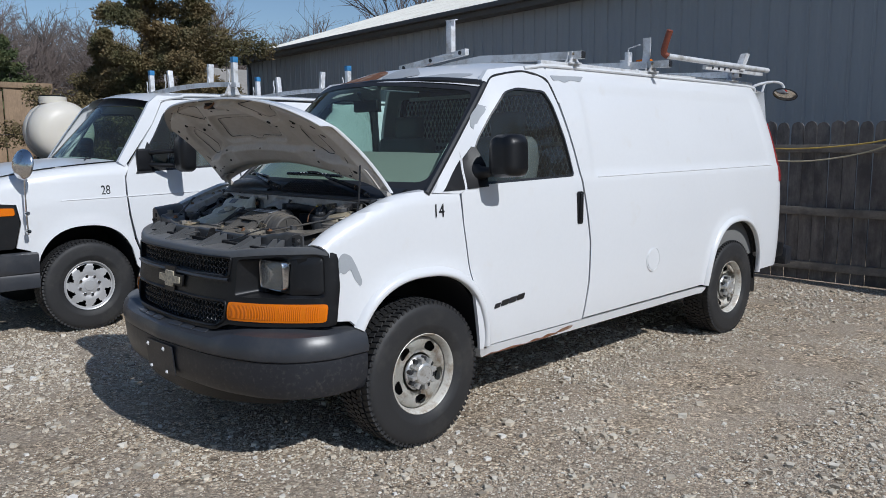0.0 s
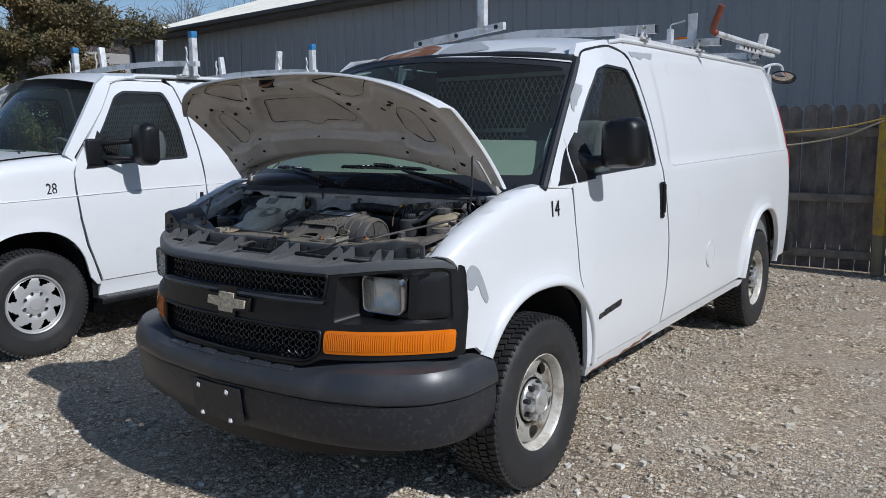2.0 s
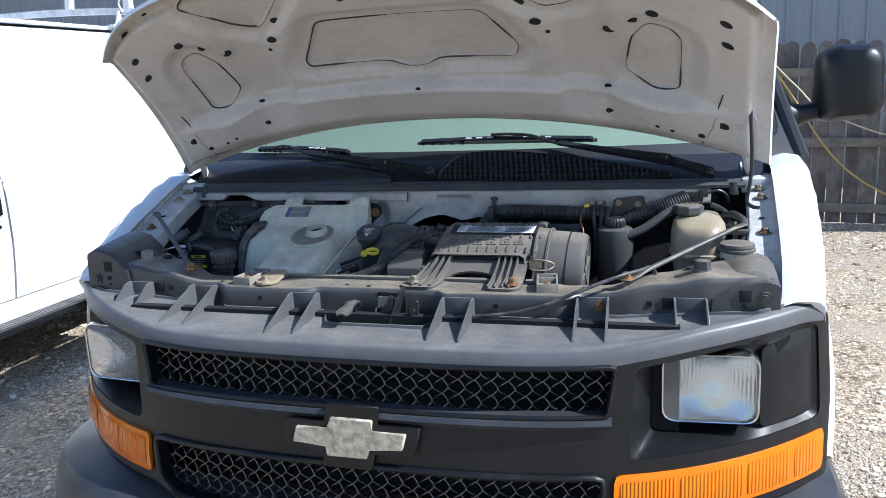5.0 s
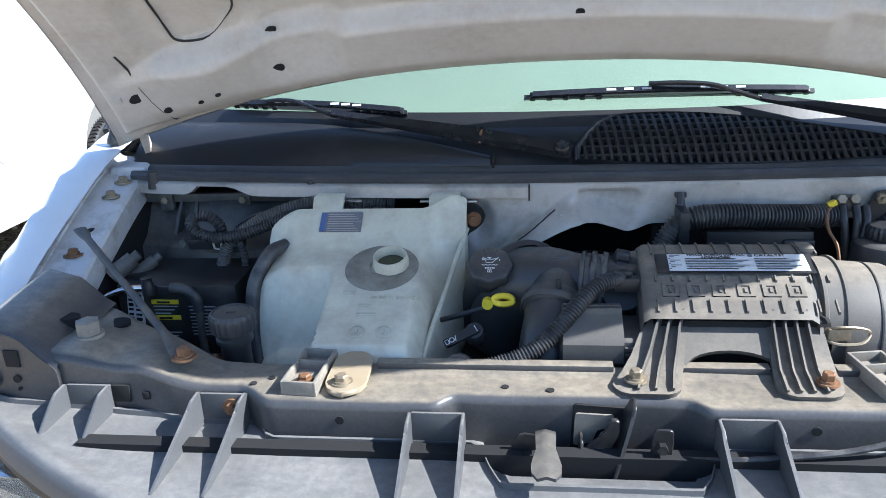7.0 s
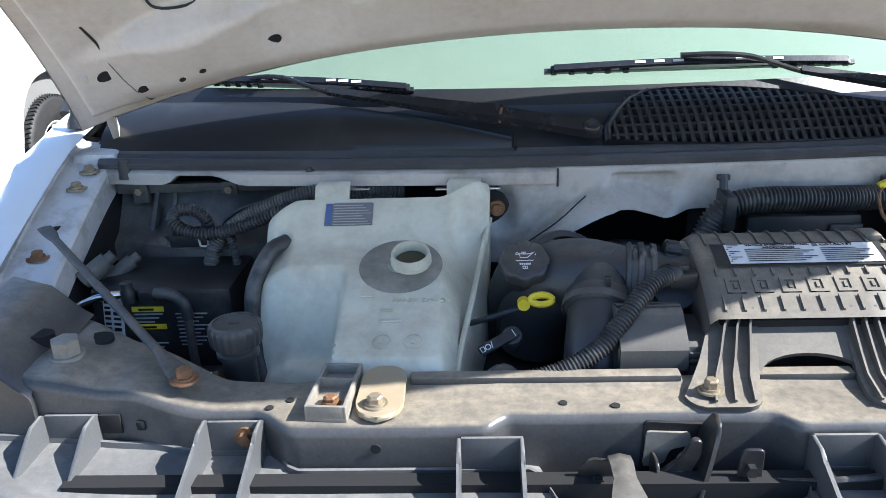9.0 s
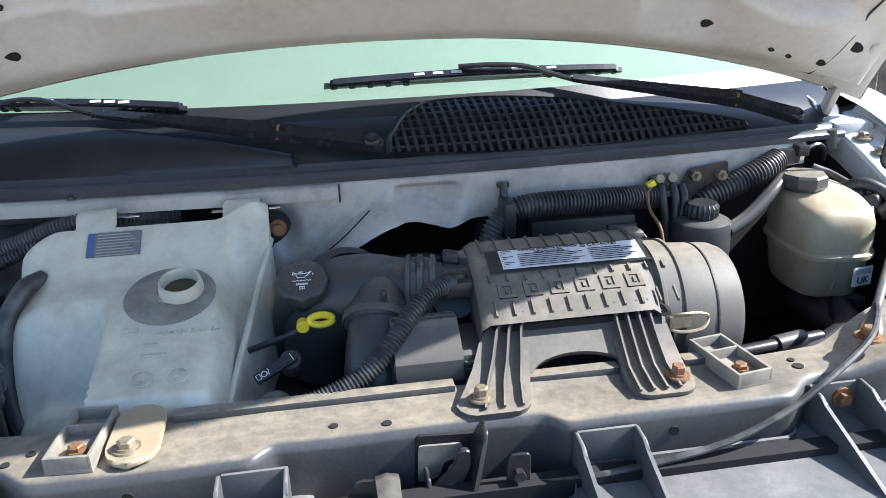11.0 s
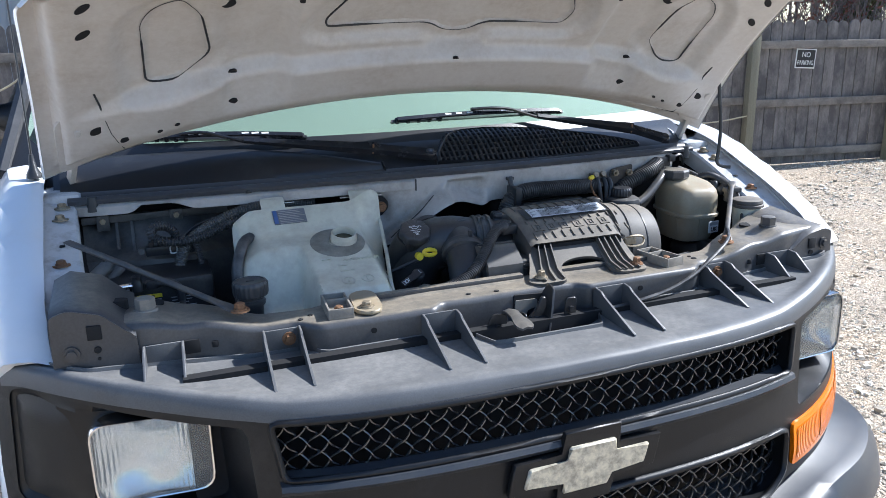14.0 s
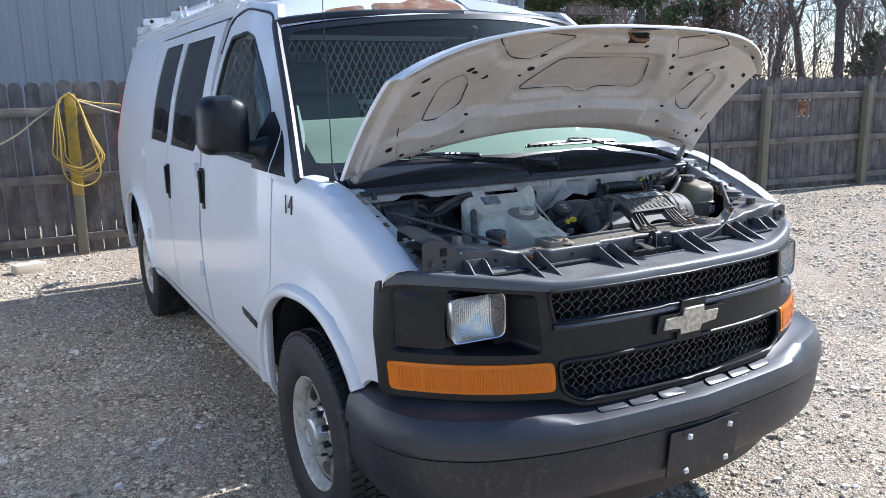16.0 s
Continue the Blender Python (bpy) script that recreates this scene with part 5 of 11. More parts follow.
for t in (0.02, 0.04, 0.07, 0.10, 0.14, 0.19, 0.26, 0.36, 0.5, 0.66, 0.82, 0.94, 1.0):
    row = []
    for x in xs_:
        y0 = face_y(x) + (face_top(x) - 0.88) * 0.10
        y = y0 + (shelf_rear(x) - y0) * t
        row.append(Vector((x, y, shelf_z(x, y) + 0.0015 * noise.noise(Vector((x * 9, y * 9, 1.7))))))
    rows_.append(row)
rows_ += [[Vector((x, shelf_rear(x) + dy, shelf_z(x, shelf_rear(x)) + dz)) for x in xs_] for dy, dz in ((0.0015, 0.006), (0.005, 0.0065), (0.007, 0.003), (0.009, -0.006), (0.030, -0.010), (0.042, -0.012), (0.043, -0.05))]
bm = bmesh.new()
rings(bm, rows_, closed=False, caps=False)
shelf = part("header_shelf", bm, SHELF_BLACK, van, "sun-bleached black plastic header shelf", smooth=50)
for s in (1, -1):
    for xc, wd, ln, up in ((0.178, 0.060, 0.140, 0.050), (0.455, 0.057, 0.145, 0.052), (0.645, 0.056, 0.085, 0.050)):
        for k in (-1, 1):
            x = s * xc + k * wd / 2
            yb = shelf_rear(s * xc) + 0.006
            z0 = 1.052
            fan = s * (xc - 0.15) * 0.12
            bm = bmesh.new()
            poly = [(0.0, -0.01), (0.0, up + 0.012), (-0.006, up + 0.016), (-0.026, up + 0.014), (-0.036, up + 0.006), (-ln, 0.017), (-ln, -0.01)]
            prism(bm, poly, lambda u, v, w: Vector((x + k * w - 0.002 - u * fan, yb + u, z0 + v)), 0.0042, 0.001)
            part("gusset", bm, SHELF_BLACK, shelf)
        bm = bmesh.new()
        box(bm, (s * xc, shelf_rear(s * xc) + 0.004, 1.088), (wd + 0.004, 0.004, 0.056), 0.001)
        part("gusset_back", bm, SHELF_BLACK, shelf)
        if xc == 0.455:
            bm = bmesh.new()
            cyl(bm, (s * xc + 0.010, shelf_rear(s * xc) + 0.003, 1.098), (s * xc + 0.010, shelf_rear(s * xc) - 0.001, 1.098), 0.012, seg=18)
            cyl(bm, (s * xc + 0.010, shelf_rear(s * xc), 1.098), (s * xc + 0.010, shelf_rear(s * xc) - 0.008, 1.098), 0.0075, seg=6)
            part("bolt", bm, RUSTY_BOLT, shelf)

# --- wheels, built round the origin with the outer face towards +x
R_T = 0.387


def wheel_parts():
    ax = Matrix.Rotation(radians(90), 4, "Y")
    bm = bmesh.new()
    prof = [(0.212, -0.10), (0.235, -0.118), (0.30, -0.124), (0.355, -0.116), (0.374, -0.10), (0.377, -0.085), (0.377, 0.085), (0.374, 0.100), (0.360, 0.113), (0.345, 0.1185), (0.335, 0.1200), (0.30, 0.1245), (0.27, 0.1225), (0.262, 0.1235), (0.255, 0.1215),
            (0.235, 0.117), (0.214, 0.102), (0.209, 0.095)]
    lathe(bm, ax, prof, 64, False)
    tyre = bm
    bm = bmesh.new()
    n = 74
    for i in range(n):    # tread blocks in five rows
        a = 2 * math.pi * i / n
        for x, w, ln, ph in ((-0.088, 0.040, 0.021, 0), (-0.044, 0.036, 0.024, 0.5), (0.0, 0.037, 0.025, 0.2), (0.044, 0.036, 0.024, 0.6), (0.088, 0.040, 0.021, 0.1)):
            b = a + ph * 2 * math.pi / n
            c = Vector((x, 0, 0)) + Vector((0, math.cos(b), math.sin(b))) * 0.3815
            edge_ = abs(x) > 0.08
            box(bm, c - Vector((0, math.cos(b), math.sin(b))) * (0.004 if edge_ else 0), (w, 0.012, ln), 0, Matrix.Rotation(b, 3, "X") @ Matrix.Rotation(radians(90), 3, "X").inverted() @ Matrix.Rotation(radians(90), 3, "X") @ Matrix.Rotation(0.25 * (1 if x > 0 else -1), 3, "Y"))
    for i in range(n):    # shoulder lugs
        b = 2 * math.pi * (i + 0.1) / n
        rad = Vector((0, math.cos(b), math.sin(b)))
        box(bm, Vector((0.1068, 0, 0)) + rad * 0.364, (0.006, 0.018, 0.014), 0, Matrix.Rotation(b, 3, "X"))
    tread = bm
    bm = bmesh.new()      # steel disc with five windows, as a turned dish with gaps
    lathe(bm, ax, [(0.200, -0.09), (0.198, 0.02), (0.205, 0.078), (0.214, 0.092), (0.216, 0.100), (0.211, 0.104), (0.203, 0.096), (0.197, 0.078), (0.192, 0.06)], 64, False)
    prof = [(0.193, 0.045), (0.185, 0.058), (0.172, 0.066), (0.155, 0.068), (0.135, 0.064), (0.118, 0.056), (0.105, 0.053), (0.09, 0.053)]
    seg = 180
    def hole(r, a):
        k = 2 * math.pi / 5
        d = ((a + k / 2) % k) - k / 2
        return (d * r / 0.038) ** 2 + ((r - 0.150) / 0.025) ** 2 < 1
    rr = [ip(t, [k / (len(prof) - 1) for k in range(len(prof))], [p[0] for p in prof]) for t in np.linspace(0, 1, 52)]
    hh = [ip(t, [k / (len(prof) - 1) for k in range(len(prof))], [p[1] for p in prof]) for t in np.linspace(0, 1, 52)]
    vs_ = [[bm.verts.new((h - 0.012 * max(0, 1 - (((((a + math.pi / 5) % (2 * math.pi / 5)) - math.pi / 5) * r / 0.055) ** 2 + ((r - 0.148) / 0.042) ** 2)) ** 1, r * math.cos(a), r * math.sin(a))) for a in np.linspace(0, 2 * math.pi, seg, endpoint=False)] for r, h in zip(rr, hh)]
    for i in range(51):
        for j in range(seg):
            a = 2 * math.pi * (j + 0.5) / seg
            if not hole((rr[i] + rr[i + 1]) / 2, a):
                bm.faces.new((vs_[i][j], vs_[i][(j + 1) % seg], vs_[i + 1][(j + 1) % seg], vs_[i + 1][j]))
    bmesh.ops.solidify(bm, geom=[f for f in bm.faces if all(v.co.yz.length < 0.1935 for v in f.verts)], thickness=0.006)
    rim = bm
    bm = bmesh.new()
    lathe(bm, ax, [(0.195, -0.05), (0.195, 0.0), (0.05, 0.0)], 32, True)
    drum = bm
    bm = bmesh.new()      # hub cover with eight lug tunnels
    lathe(bm, ax, [(0.094, 0.050), (0.093, 0.062), (0.086, 0.070), (0.066, 0.076), (0.060, 0.092), (0.056, 0.108), (0.050, 0.113), (0.043, 0.1145), (0.041, 0.112), (0.0, 0.113)], 48, True)
    cap_ = bm
    out = [("tyre", tyre, RUBBER, 45), ("tread", tread, RUBBER, 30), ("rim", rim, STEEL_RIM, 45), ("brake_drum", drum, SHADE_BLACK, 40), ("hub_cover", cap_, HUB_SILVER, 35)]
    for i in range(8):
        a = 2 * math.pi * (i + 0.5) / 8
        bm = bmesh.new()
        box(bm, Vector((0, math.cos(a), math.sin(a))) * 0.070 + Vector((0.086, 0, 0)), (0.044, 0.032, 0.022), 0.006, Matrix.Rotation(a, 3, "X"))
        out.append(("hub_spoke", bm, HUB_SILVER, 35))
        a = 2 * math.pi * i / 8
        c = Vector((0, math.cos(a), math.sin(a))) * 0.0785
        bm = bmesh.new()
        cyl(bm, c + Vector((0.060, 0, 0)), c + Vector((0.090, 0, 0)), 0.0135, 0.012, seg=12)
        out.append(("lug_nut", bm, SEAL, 35))
    return out


made = wheel_parts()
meshes = []
for y in (0.0, 3.415):
    for s in (1, -1):
        w = new("wheel")
        w.parent = van
        w.matrix_parent_inverse = Matrix.Translation(van.location).inverted()
        w.matrix_basis = Matrix.Translation((s * 0.862, y, R_T - 0.004)) @ Matrix.Rotation(radians(0 if s > 0 else 180), 4, "Z") @ Matrix.Rotation(radians(-14 if y < 1 else 20), 4, "X")
        if not meshes:
            for nm, bm, mt, sm in made:
                o = part(nm, bm, mt, w, smooth=sm, kind="stuff" if nm == "tread" else "")
                o.matrix_parent_inverse = Matrix()
                meshes.append((nm, o.data, mt))
        else:
            for nm, me, mt in meshes:
                o = part(nm, me, mt, w, kind="stuff" if nm == "tread" else "")
                o.matrix_parent_inverse = Matrix()
for s in (1, -1):
    bm = bmesh.new()
    prism(bm, rounded([(3.83, 0.30), (3.95, 0.26), (3.96, 0.56), (3.85, 0.62)], 0.02, 2), lambda u, v, w: Vector((s * (0.93 - w), u, v)), 0.02)
    part("mud_flap", bm, BLACK_TRIM, van)


# ---------------------------------------------------------------- engine bay
def hexbolt(p, r, material, parent, h=0.012, washer=1.55, name="bolt"):
    bm = bmesh.new()
    p = Vector(p)
    cyl(bm, p, p + Vector((0, 0, 0.0025)), r * washer, r * washer * 0.96, seg=22)
    cyl(bm, p + Vector((0, 0, 0.0025)), p + Vector((0, 0, 0.005)), r * 1.22, r * 1.16, seg=18)
    cyl(bm, p + Vector((0, 0, 0.005)), p + Vector((0, 0, 0.003 + h)), r, seg=6)
    cyl(bm, p + Vector((0, 0, 0.003 + h)), p + Vector((0, 0, 0.0045 + h)), r * 0.97, r * 0.75, seg=6)
    return part(name, bm, material, parent, smooth=30)


def ribbed_cap(m, prof, ribs, depth, name, material, parent, label="", seg=96):
    """A turned cap whose widest rings are ribbed for grip."""
    big = max(r for r, h in prof) - 0.0012
    bm = bmesh.new()
    rings(bm, [[m @ Vector((r * (1 + (depth * math.cos(ribs * a) if r > big else 0)) * math.cos(a), r * (1 + (depth * math.cos(ribs * a) if r > big else 0)) * math.sin(a), h)) for a in np.linspace(0, 2 * math.pi, seg, endpoint=False)] for r, h in prof])
    return part(name, bm, material, parent, label, smooth=35)


def lip_y(x):
    return -0.258 + 0.16 * x * x


def lip_dz(x):
    return -0.020 * x * x


# well: floor, side walls, engine mass; bay shade put into their near-black colour
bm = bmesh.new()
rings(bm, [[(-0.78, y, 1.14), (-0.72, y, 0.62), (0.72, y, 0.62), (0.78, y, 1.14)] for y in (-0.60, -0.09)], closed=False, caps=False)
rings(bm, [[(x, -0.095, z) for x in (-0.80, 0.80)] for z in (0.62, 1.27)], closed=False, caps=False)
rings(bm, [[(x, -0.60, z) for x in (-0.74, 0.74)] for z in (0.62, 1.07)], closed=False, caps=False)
part("bay_well", bm, SHADE_BLACK, van, smooth="keep")
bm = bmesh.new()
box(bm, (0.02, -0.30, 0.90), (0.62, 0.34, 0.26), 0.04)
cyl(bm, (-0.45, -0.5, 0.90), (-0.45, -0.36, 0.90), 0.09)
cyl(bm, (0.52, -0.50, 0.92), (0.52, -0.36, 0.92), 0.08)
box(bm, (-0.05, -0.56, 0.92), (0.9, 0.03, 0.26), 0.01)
part("engine_block", bm, SHADE_BLACK, van, "engine deep in the bay, painted in near-black shade")
for pts, r in (([(-0.10, -0.56, 1.00), (0.0, -0.52, 1.03), (0.12, -0.50, 1.01), (0.28, -0.47, 1.03)], 0.016), ([(0.40, -0.55, 1.02), (0.50, -0.50, 1.05), (0.62, -0.44, 1.06), (0.68, -0.34, 1.05)], 0.020),
               ([(0.36, -0.50, 1.075), (0.46, -0.49, 1.078), (0.56, -0.47, 1.075)], 0.009), ([(-0.14, -0.30, 1.07), (0.0, -0.30, 1.11), (0.14, -0.29, 1.10), (0.30, -0.26, 1.08)], 0.014), ([(-0.10, -0.26, 1.12), (0.02, -0.24, 1.15), (0.12, -0.23, 1.13)], 0.010)):
    bm = bmesh.new()
    tube(bm, pts, r)
    part("coolant_hose", bm, SEAL, van)
bm = bmesh.new()
cyl(bm, (0.485, -0.485, 1.077), (0.53, -0.475, 1.077), 0.013, seg=14)
part("hose_fitting", bm, ENGINE_BLACK, van)

# inner fender rails: painted ledge with slots, studs and a folded inner edge
for s in (1, -1):
    def rail_xo(y):
        return side_x(y, fender_top(y) - 0.058) - 0.052 - 0.030

    bm = bmesh.new()
    rs = []
    for y in np.linspace(-0.585, -0.06, 26):
        zt, xo = fender_top(y), rail_xo(y)
        rs.append([(s * (xo + 0.014), y, zt - 0.008), (s * (xo + 0.002), y, zt - 0.022), (s * (xo - 0.006), y, zt - 0.030), (s * (xo - 0.040), y, zt - 0.034), (s * (xo - 0.072), y, zt - 0.038), (s * (xo - 0.077), y, zt - 0.043), (s * (xo - 0.077), y, zt - 0.085)])
    rings(bm, rs, closed=False, caps=False)
    rail = part("fender_rail", bm, FENDER_IN, van, "white painted inner fender rail", smooth=35)
    for y, mt, dx in ((-0.535, BOLT, -0.045), (-0.475, BOLT, -0.050), (-0.36, RUSTY_BOLT, -0.040), (-0.21, BOLT, -0.045), (-0.165, BOLT, -0.050)):
        hexbolt((s * (rail_xo(y) + dx), y, fender_top(y) - 0.036), 0.0085, mt, rail, 0.007, 1.9)
    # Slots are thin dark boxes, painted with the shade inside them.
    for y, l in ((-0.505, 0.018), (-0.445, 0.012), (-0.30, 0.016), (-0.12, 0.020)):
        bm = bmesh.new()
        box(bm, (s * (rail_xo(y) - 0.045), y, fender_top(y) - 0.0345), (0.010, l, 0.003), 0.0012)
        part("rail_slot", bm, SHADE_BLACK, rail)
    bm = bmesh.new()      # sealer bead along the fold
    tube(bm, [(s * (rail_xo(y) - 0.003), y, fender_top(y) - 0.027) for y in np.linspace(-0.55, -0.1, 10)], 0.003, 6, 2)
    part("sealer_bead", bm, FENDER_IN, rail)
    bm = bmesh.new()      # apron below the rail, shade put into its near-black colour
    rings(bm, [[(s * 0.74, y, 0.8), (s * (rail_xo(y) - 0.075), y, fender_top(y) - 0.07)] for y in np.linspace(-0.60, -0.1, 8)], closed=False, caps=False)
    part("bay_apron", bm, SHADE_BLACK, van, smooth="keep")
    bm = bmesh.new()      # hinge pocket and rubber stop
    box(bm, (s * 0.81, -0.085, 1.272), (0.075, 0.12, 0.040), 0.012)
    prism(bm, rounded([(-0.06, 1.25), (0.02, 1.25), (0.015, 1.33), (-0.045, 1.315)], 0.012, 3), lambda u, v, w: Vector((s * (0.775 + w), u - 0.03, v)), 0.004)
    part("hinge_pocket", bm, FENDER_IN, van)
    bm = bmesh.new()
    cyl(bm, (s * 0.752, -0.16, 1.255), (s * 0.752, -0.16, 1.285), 0.014, 0.010, seg=16)
    part("hood_stop", bm, SEAL, van)

# --- radiator support beam: dusty top, rolled front edge, dark front wall
def beam_top(x, y=0.0):
    a = abs(x)
    z = 1.122 + 0.020 * sstep(0.47, 0.585, a) + 0.012 * sstep(0.60, 0.68, a)
    z += 0.004 * sstep(-0.600, -0.590, y) * sstep(0.40, 0.36, a)
    z += 0.010 * math.exp(-((a - 0.668) / 0.035) ** 2 - ((y + 0.570) / 0.035) ** 2)     # pressed boss for the frame bolt
    return z + 0.0018 * noise.noise(Vector((x * 8, y * 14, 0.4)))


def beam_rear(x):
    return ip(abs(x), [0, 0.40, 0.475, 0.53, 0.60, 0.67, 0.74, 0.80], [-0.578, -0.578, -0.572, -0.548, -0.515, -0.480, -0.435, -0.40])


def beam_front(x):
    a = abs(x)
    y = -0.672 + 0.034 * sstep(0.385, 0.44, a) + 0.012 * sstep(0.52, 0.60, a) + 0.018 * sstep(0.66, 0.76, a)
    return y + 0.020 * sstep(0.165, 0.135, abs(x + 0.022))


beam_xs = np.linspace(-0.80, 0.80, 240)
bm = bmesh.new()
rows_ = [[(x, beam_rear(x) + 0.003, beam_top(x, beam_rear(x)) - 0.055) for x in beam_xs], [(x, beam_rear(x) + 0.001, beam_top(x, beam_rear(x)) - 0.004) for x in beam_xs]]
for t in np.linspace(0.02, 1, 12):
    rows_.append([(x, beam_rear(x) + (beam_front(x) + 0.012 - beam_rear(x)) * t, beam_top(x, beam_rear(x) + (beam_front(x) + 0.012 - beam_rear(x)) * t)) for x in beam_xs])
for a in (25, 50, 75, 90):
    rows_.append([(x, beam_front(x) + 0.012 - 0.012 * math.sin(radians(a)), beam_top(x, beam_front(x)) - 0.012 * (1 - math.cos(radians(a)))) for x in beam_xs])
rows_ += [[(x, beam_front(x) - dy, beam_top(x, beam_front(x)) - dz) for x in beam_xs] for dy, dz in ((0.001, 0.030), (0.002, 0.060), (0.003, 0.095))]
rings(bm, [[p for p in r if abs(p[0]) < 0.601] for r in rows_], closed=False, caps=False)
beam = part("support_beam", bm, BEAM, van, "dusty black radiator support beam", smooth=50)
for s in (1, -1):
    bm = bmesh.new()
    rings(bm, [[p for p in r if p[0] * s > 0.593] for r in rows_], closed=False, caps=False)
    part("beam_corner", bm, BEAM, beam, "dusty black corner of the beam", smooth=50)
for x0, x1 in ((-0.268, 0.035), (0.100, 0.225), (0.302, 0.33)):      # folded flange along the rear edge
    bm = bmesh.new()
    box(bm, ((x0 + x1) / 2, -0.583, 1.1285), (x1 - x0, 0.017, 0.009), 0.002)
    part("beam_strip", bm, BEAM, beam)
# Beam holes are dark pieces on the skin, shade put into the colour.
for s in (1, -1):
    for x, w in ((0.602, 0.024), (0.566, 0.011)):
        bm = bmesh.new()
        box(bm, (s * x, beam_front(x) - 0.002, 1.103), (w, 0.006, w * (1.0 if w > 0.02 else 1.1)), 0.003 if w < 0.02 else 0.001)
        part("beam_hole", bm, SHADE_BLACK, beam)
for x, y, r in ((-0.10, -0.628, 0.0045), (-0.045, -0.635, 0.005), (-0.40, -0.618, 0.0045), (-0.42, -0.632, 0.0045), (0.43, -0.615, 0.006), (0.43, -0.60, 0.004), (0.655, -0.520, 0.017), (-0.655, -0.520, 0.017), (-0.75, -0.50, 0.006), (0.75, -0.49, 0.005)):
    bm = bmesh.new()
    cyl(bm, (x, y, beam_top(x, y) - 0.004), (x, y, beam_top(x, y) + 0.0014), r, seg=18)
    part("beam_hole", bm, SHADE_BLACK, beam)
for x in (-0.30, 0.255):
    bm = bmesh.new()
    cyl(bm, (x, beam_front(x) + 0.003, 1.098), (x, beam_front(x) - 0.0022, 1.098), 0.0055, seg=14)
    part("beam_hole", bm, SHADE_BLACK, beam)
for s in (1, -1):
    hexbolt((s * 0.668, -0.572, 1.157), 0.0165, TRAY if s < 0 else BEAM_BARE, beam, 0.020, 1.18, "frame_bolt")
    # outer corner panel: upright face with holes and a top that slopes back to the fender rail
    kz = 1.0 if s < 0 else 0.72
    yf_ = lambda x: -0.636 + 0.09 * max(0.0, abs(x) - 0.655)
    bm = bmesh.new()
    sheet(bm, rounded([(s * 0.815, 1.050), (s * 0.684, 1.050), (s * 0.686, 1.138), (s * 0.700, 1.146), (s * 0.735, 1.178), (s * 0.785, 1.190), (s * 0.812, 1.180)], 0.008, 2), lambda u, v: Vector((u, yf_(u) + 0.02 * (v - 1.05), 1.05 + (v - 1.05) * kz)), step=0.02, thick=(0, 0.008, 0), out=(0, -1, 0))
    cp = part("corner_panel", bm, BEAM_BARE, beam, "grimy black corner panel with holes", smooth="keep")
    top_edge = [(s * x, 1.05 + (z - 1.05) * kz) for x, z in ((0.686, 1.139), (0.700, 1.147), (0.735, 1.179), (0.785, 1.191), (0.812, 1.181))]
    bm = bmesh.new()
    rings(bm, [[(x, yf_(x) + 0.003 + d, z + e - (0.004 if abs(x) > 0.80 else 0)) for x, z in top_edge] for d, e in ((0.0, -0.003), (0.005, 0.003), (0.05, 0.008), (0.11, 0.016), (0.165, 0.020), (0.17, -0.02))], closed=False, caps=False)
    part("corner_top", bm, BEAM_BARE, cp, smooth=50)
    # Holes of the corner panel: dark pieces, inner shade put into the colour.
    for x, z, w in ((0.748, 1.150, 0.022), (0.746, 1.121, 0.011), (0.745, 1.106, 0.005)):
        z = 1.05 + (z - 1.05) * kz
        bm = bmesh.new()
        if w > 0.02:
            box(bm, (s * x, yf_(x) + 0.02 * (z - 1.05) - 0.0005, z), (w, 0.004, w * 1.1), 0.001, Matrix.Rotation(radians(5 * s), 3, "Z"))
        else:
            cyl(bm, (s * x, yf_(x) + 0.004, z), (s * x, yf_(x) - 0.0016, z), w / 2, seg=16)
        part("panel_hole", bm, SHADE_BLACK, cp)
    bm = bmesh.new()
    cyl(bm, (s * 0.785, yf_(0.785) + 0.004, 1.118), (s * 0.785, yf_(0.785) - 0.003, 1.118), 0.013, seg=20)
    cyl(bm, (s * 0.785, yf_(0.785), 1.118), (s * 0.785, yf_(0.785) - 0.009, 1.118), 0.0085, seg=6)
    part("bolt", bm, BEAM_BARE, cp)
    bm = bmesh.new()
    rings(bm, [[(s * 0.712 + 0.017 * math.cos(a), -0.545 + 0.012 * math.sin(a), z) for a in np.linspace(0, 2 * math.pi, 20, endpoint=False)] for z in (1.110, 1.1745 - (0.036 if s > 0 else 0))])
    part("oval_hole", bm, SHADE_BLACK, cp)
    # diagonal tie rod with flattened ends
    a, b = Vector((s * 0.521, -0.606, 1.146)), (Vector((-0.787, -0.358, 1.238)) if s < 0 else Vector((0.760, -0.345, 1.212)))
    d = (b - a).normalized()
    bm = bmesh.new()
    q = d.to_track_quat("Z", "Y").to_matrix()
    rings(bm, [[a + d * t + q @ Vector((w * math.cos(k), h * math.sin(k), 0)) for k in np.linspace(0, 2 * math.pi, 14, endpoint=False)] for t, w, h in ((-0.014, 0.006, 0.0022), (-0.008, 0.013, 0.0026), (0.02, 0.013, 0.0028), (0.045, 0.0085, 0.0045), (0.06, 0.0058, 0.0055), ((b - a).length - 0.03, 0.0055, 0.0055), ((b - a).length - 0.012, 0.010, 0.003), ((b - a).length + 0.008, 0.010, 0.0022))])
    part("tie_rod", bm, ROD_STEEL, van, "grey steel tie rod", smooth=50)
    hexbolt((s * 0.518, -0.610, 1.147), 0.0095, RUSTY_BOLT, beam, 0.010, 1.75)
    xc, yc = (-0.350, -0.613) if s < 0 else (0.352, -0.600)      # bump-stop trays, open boxes with a cross wall
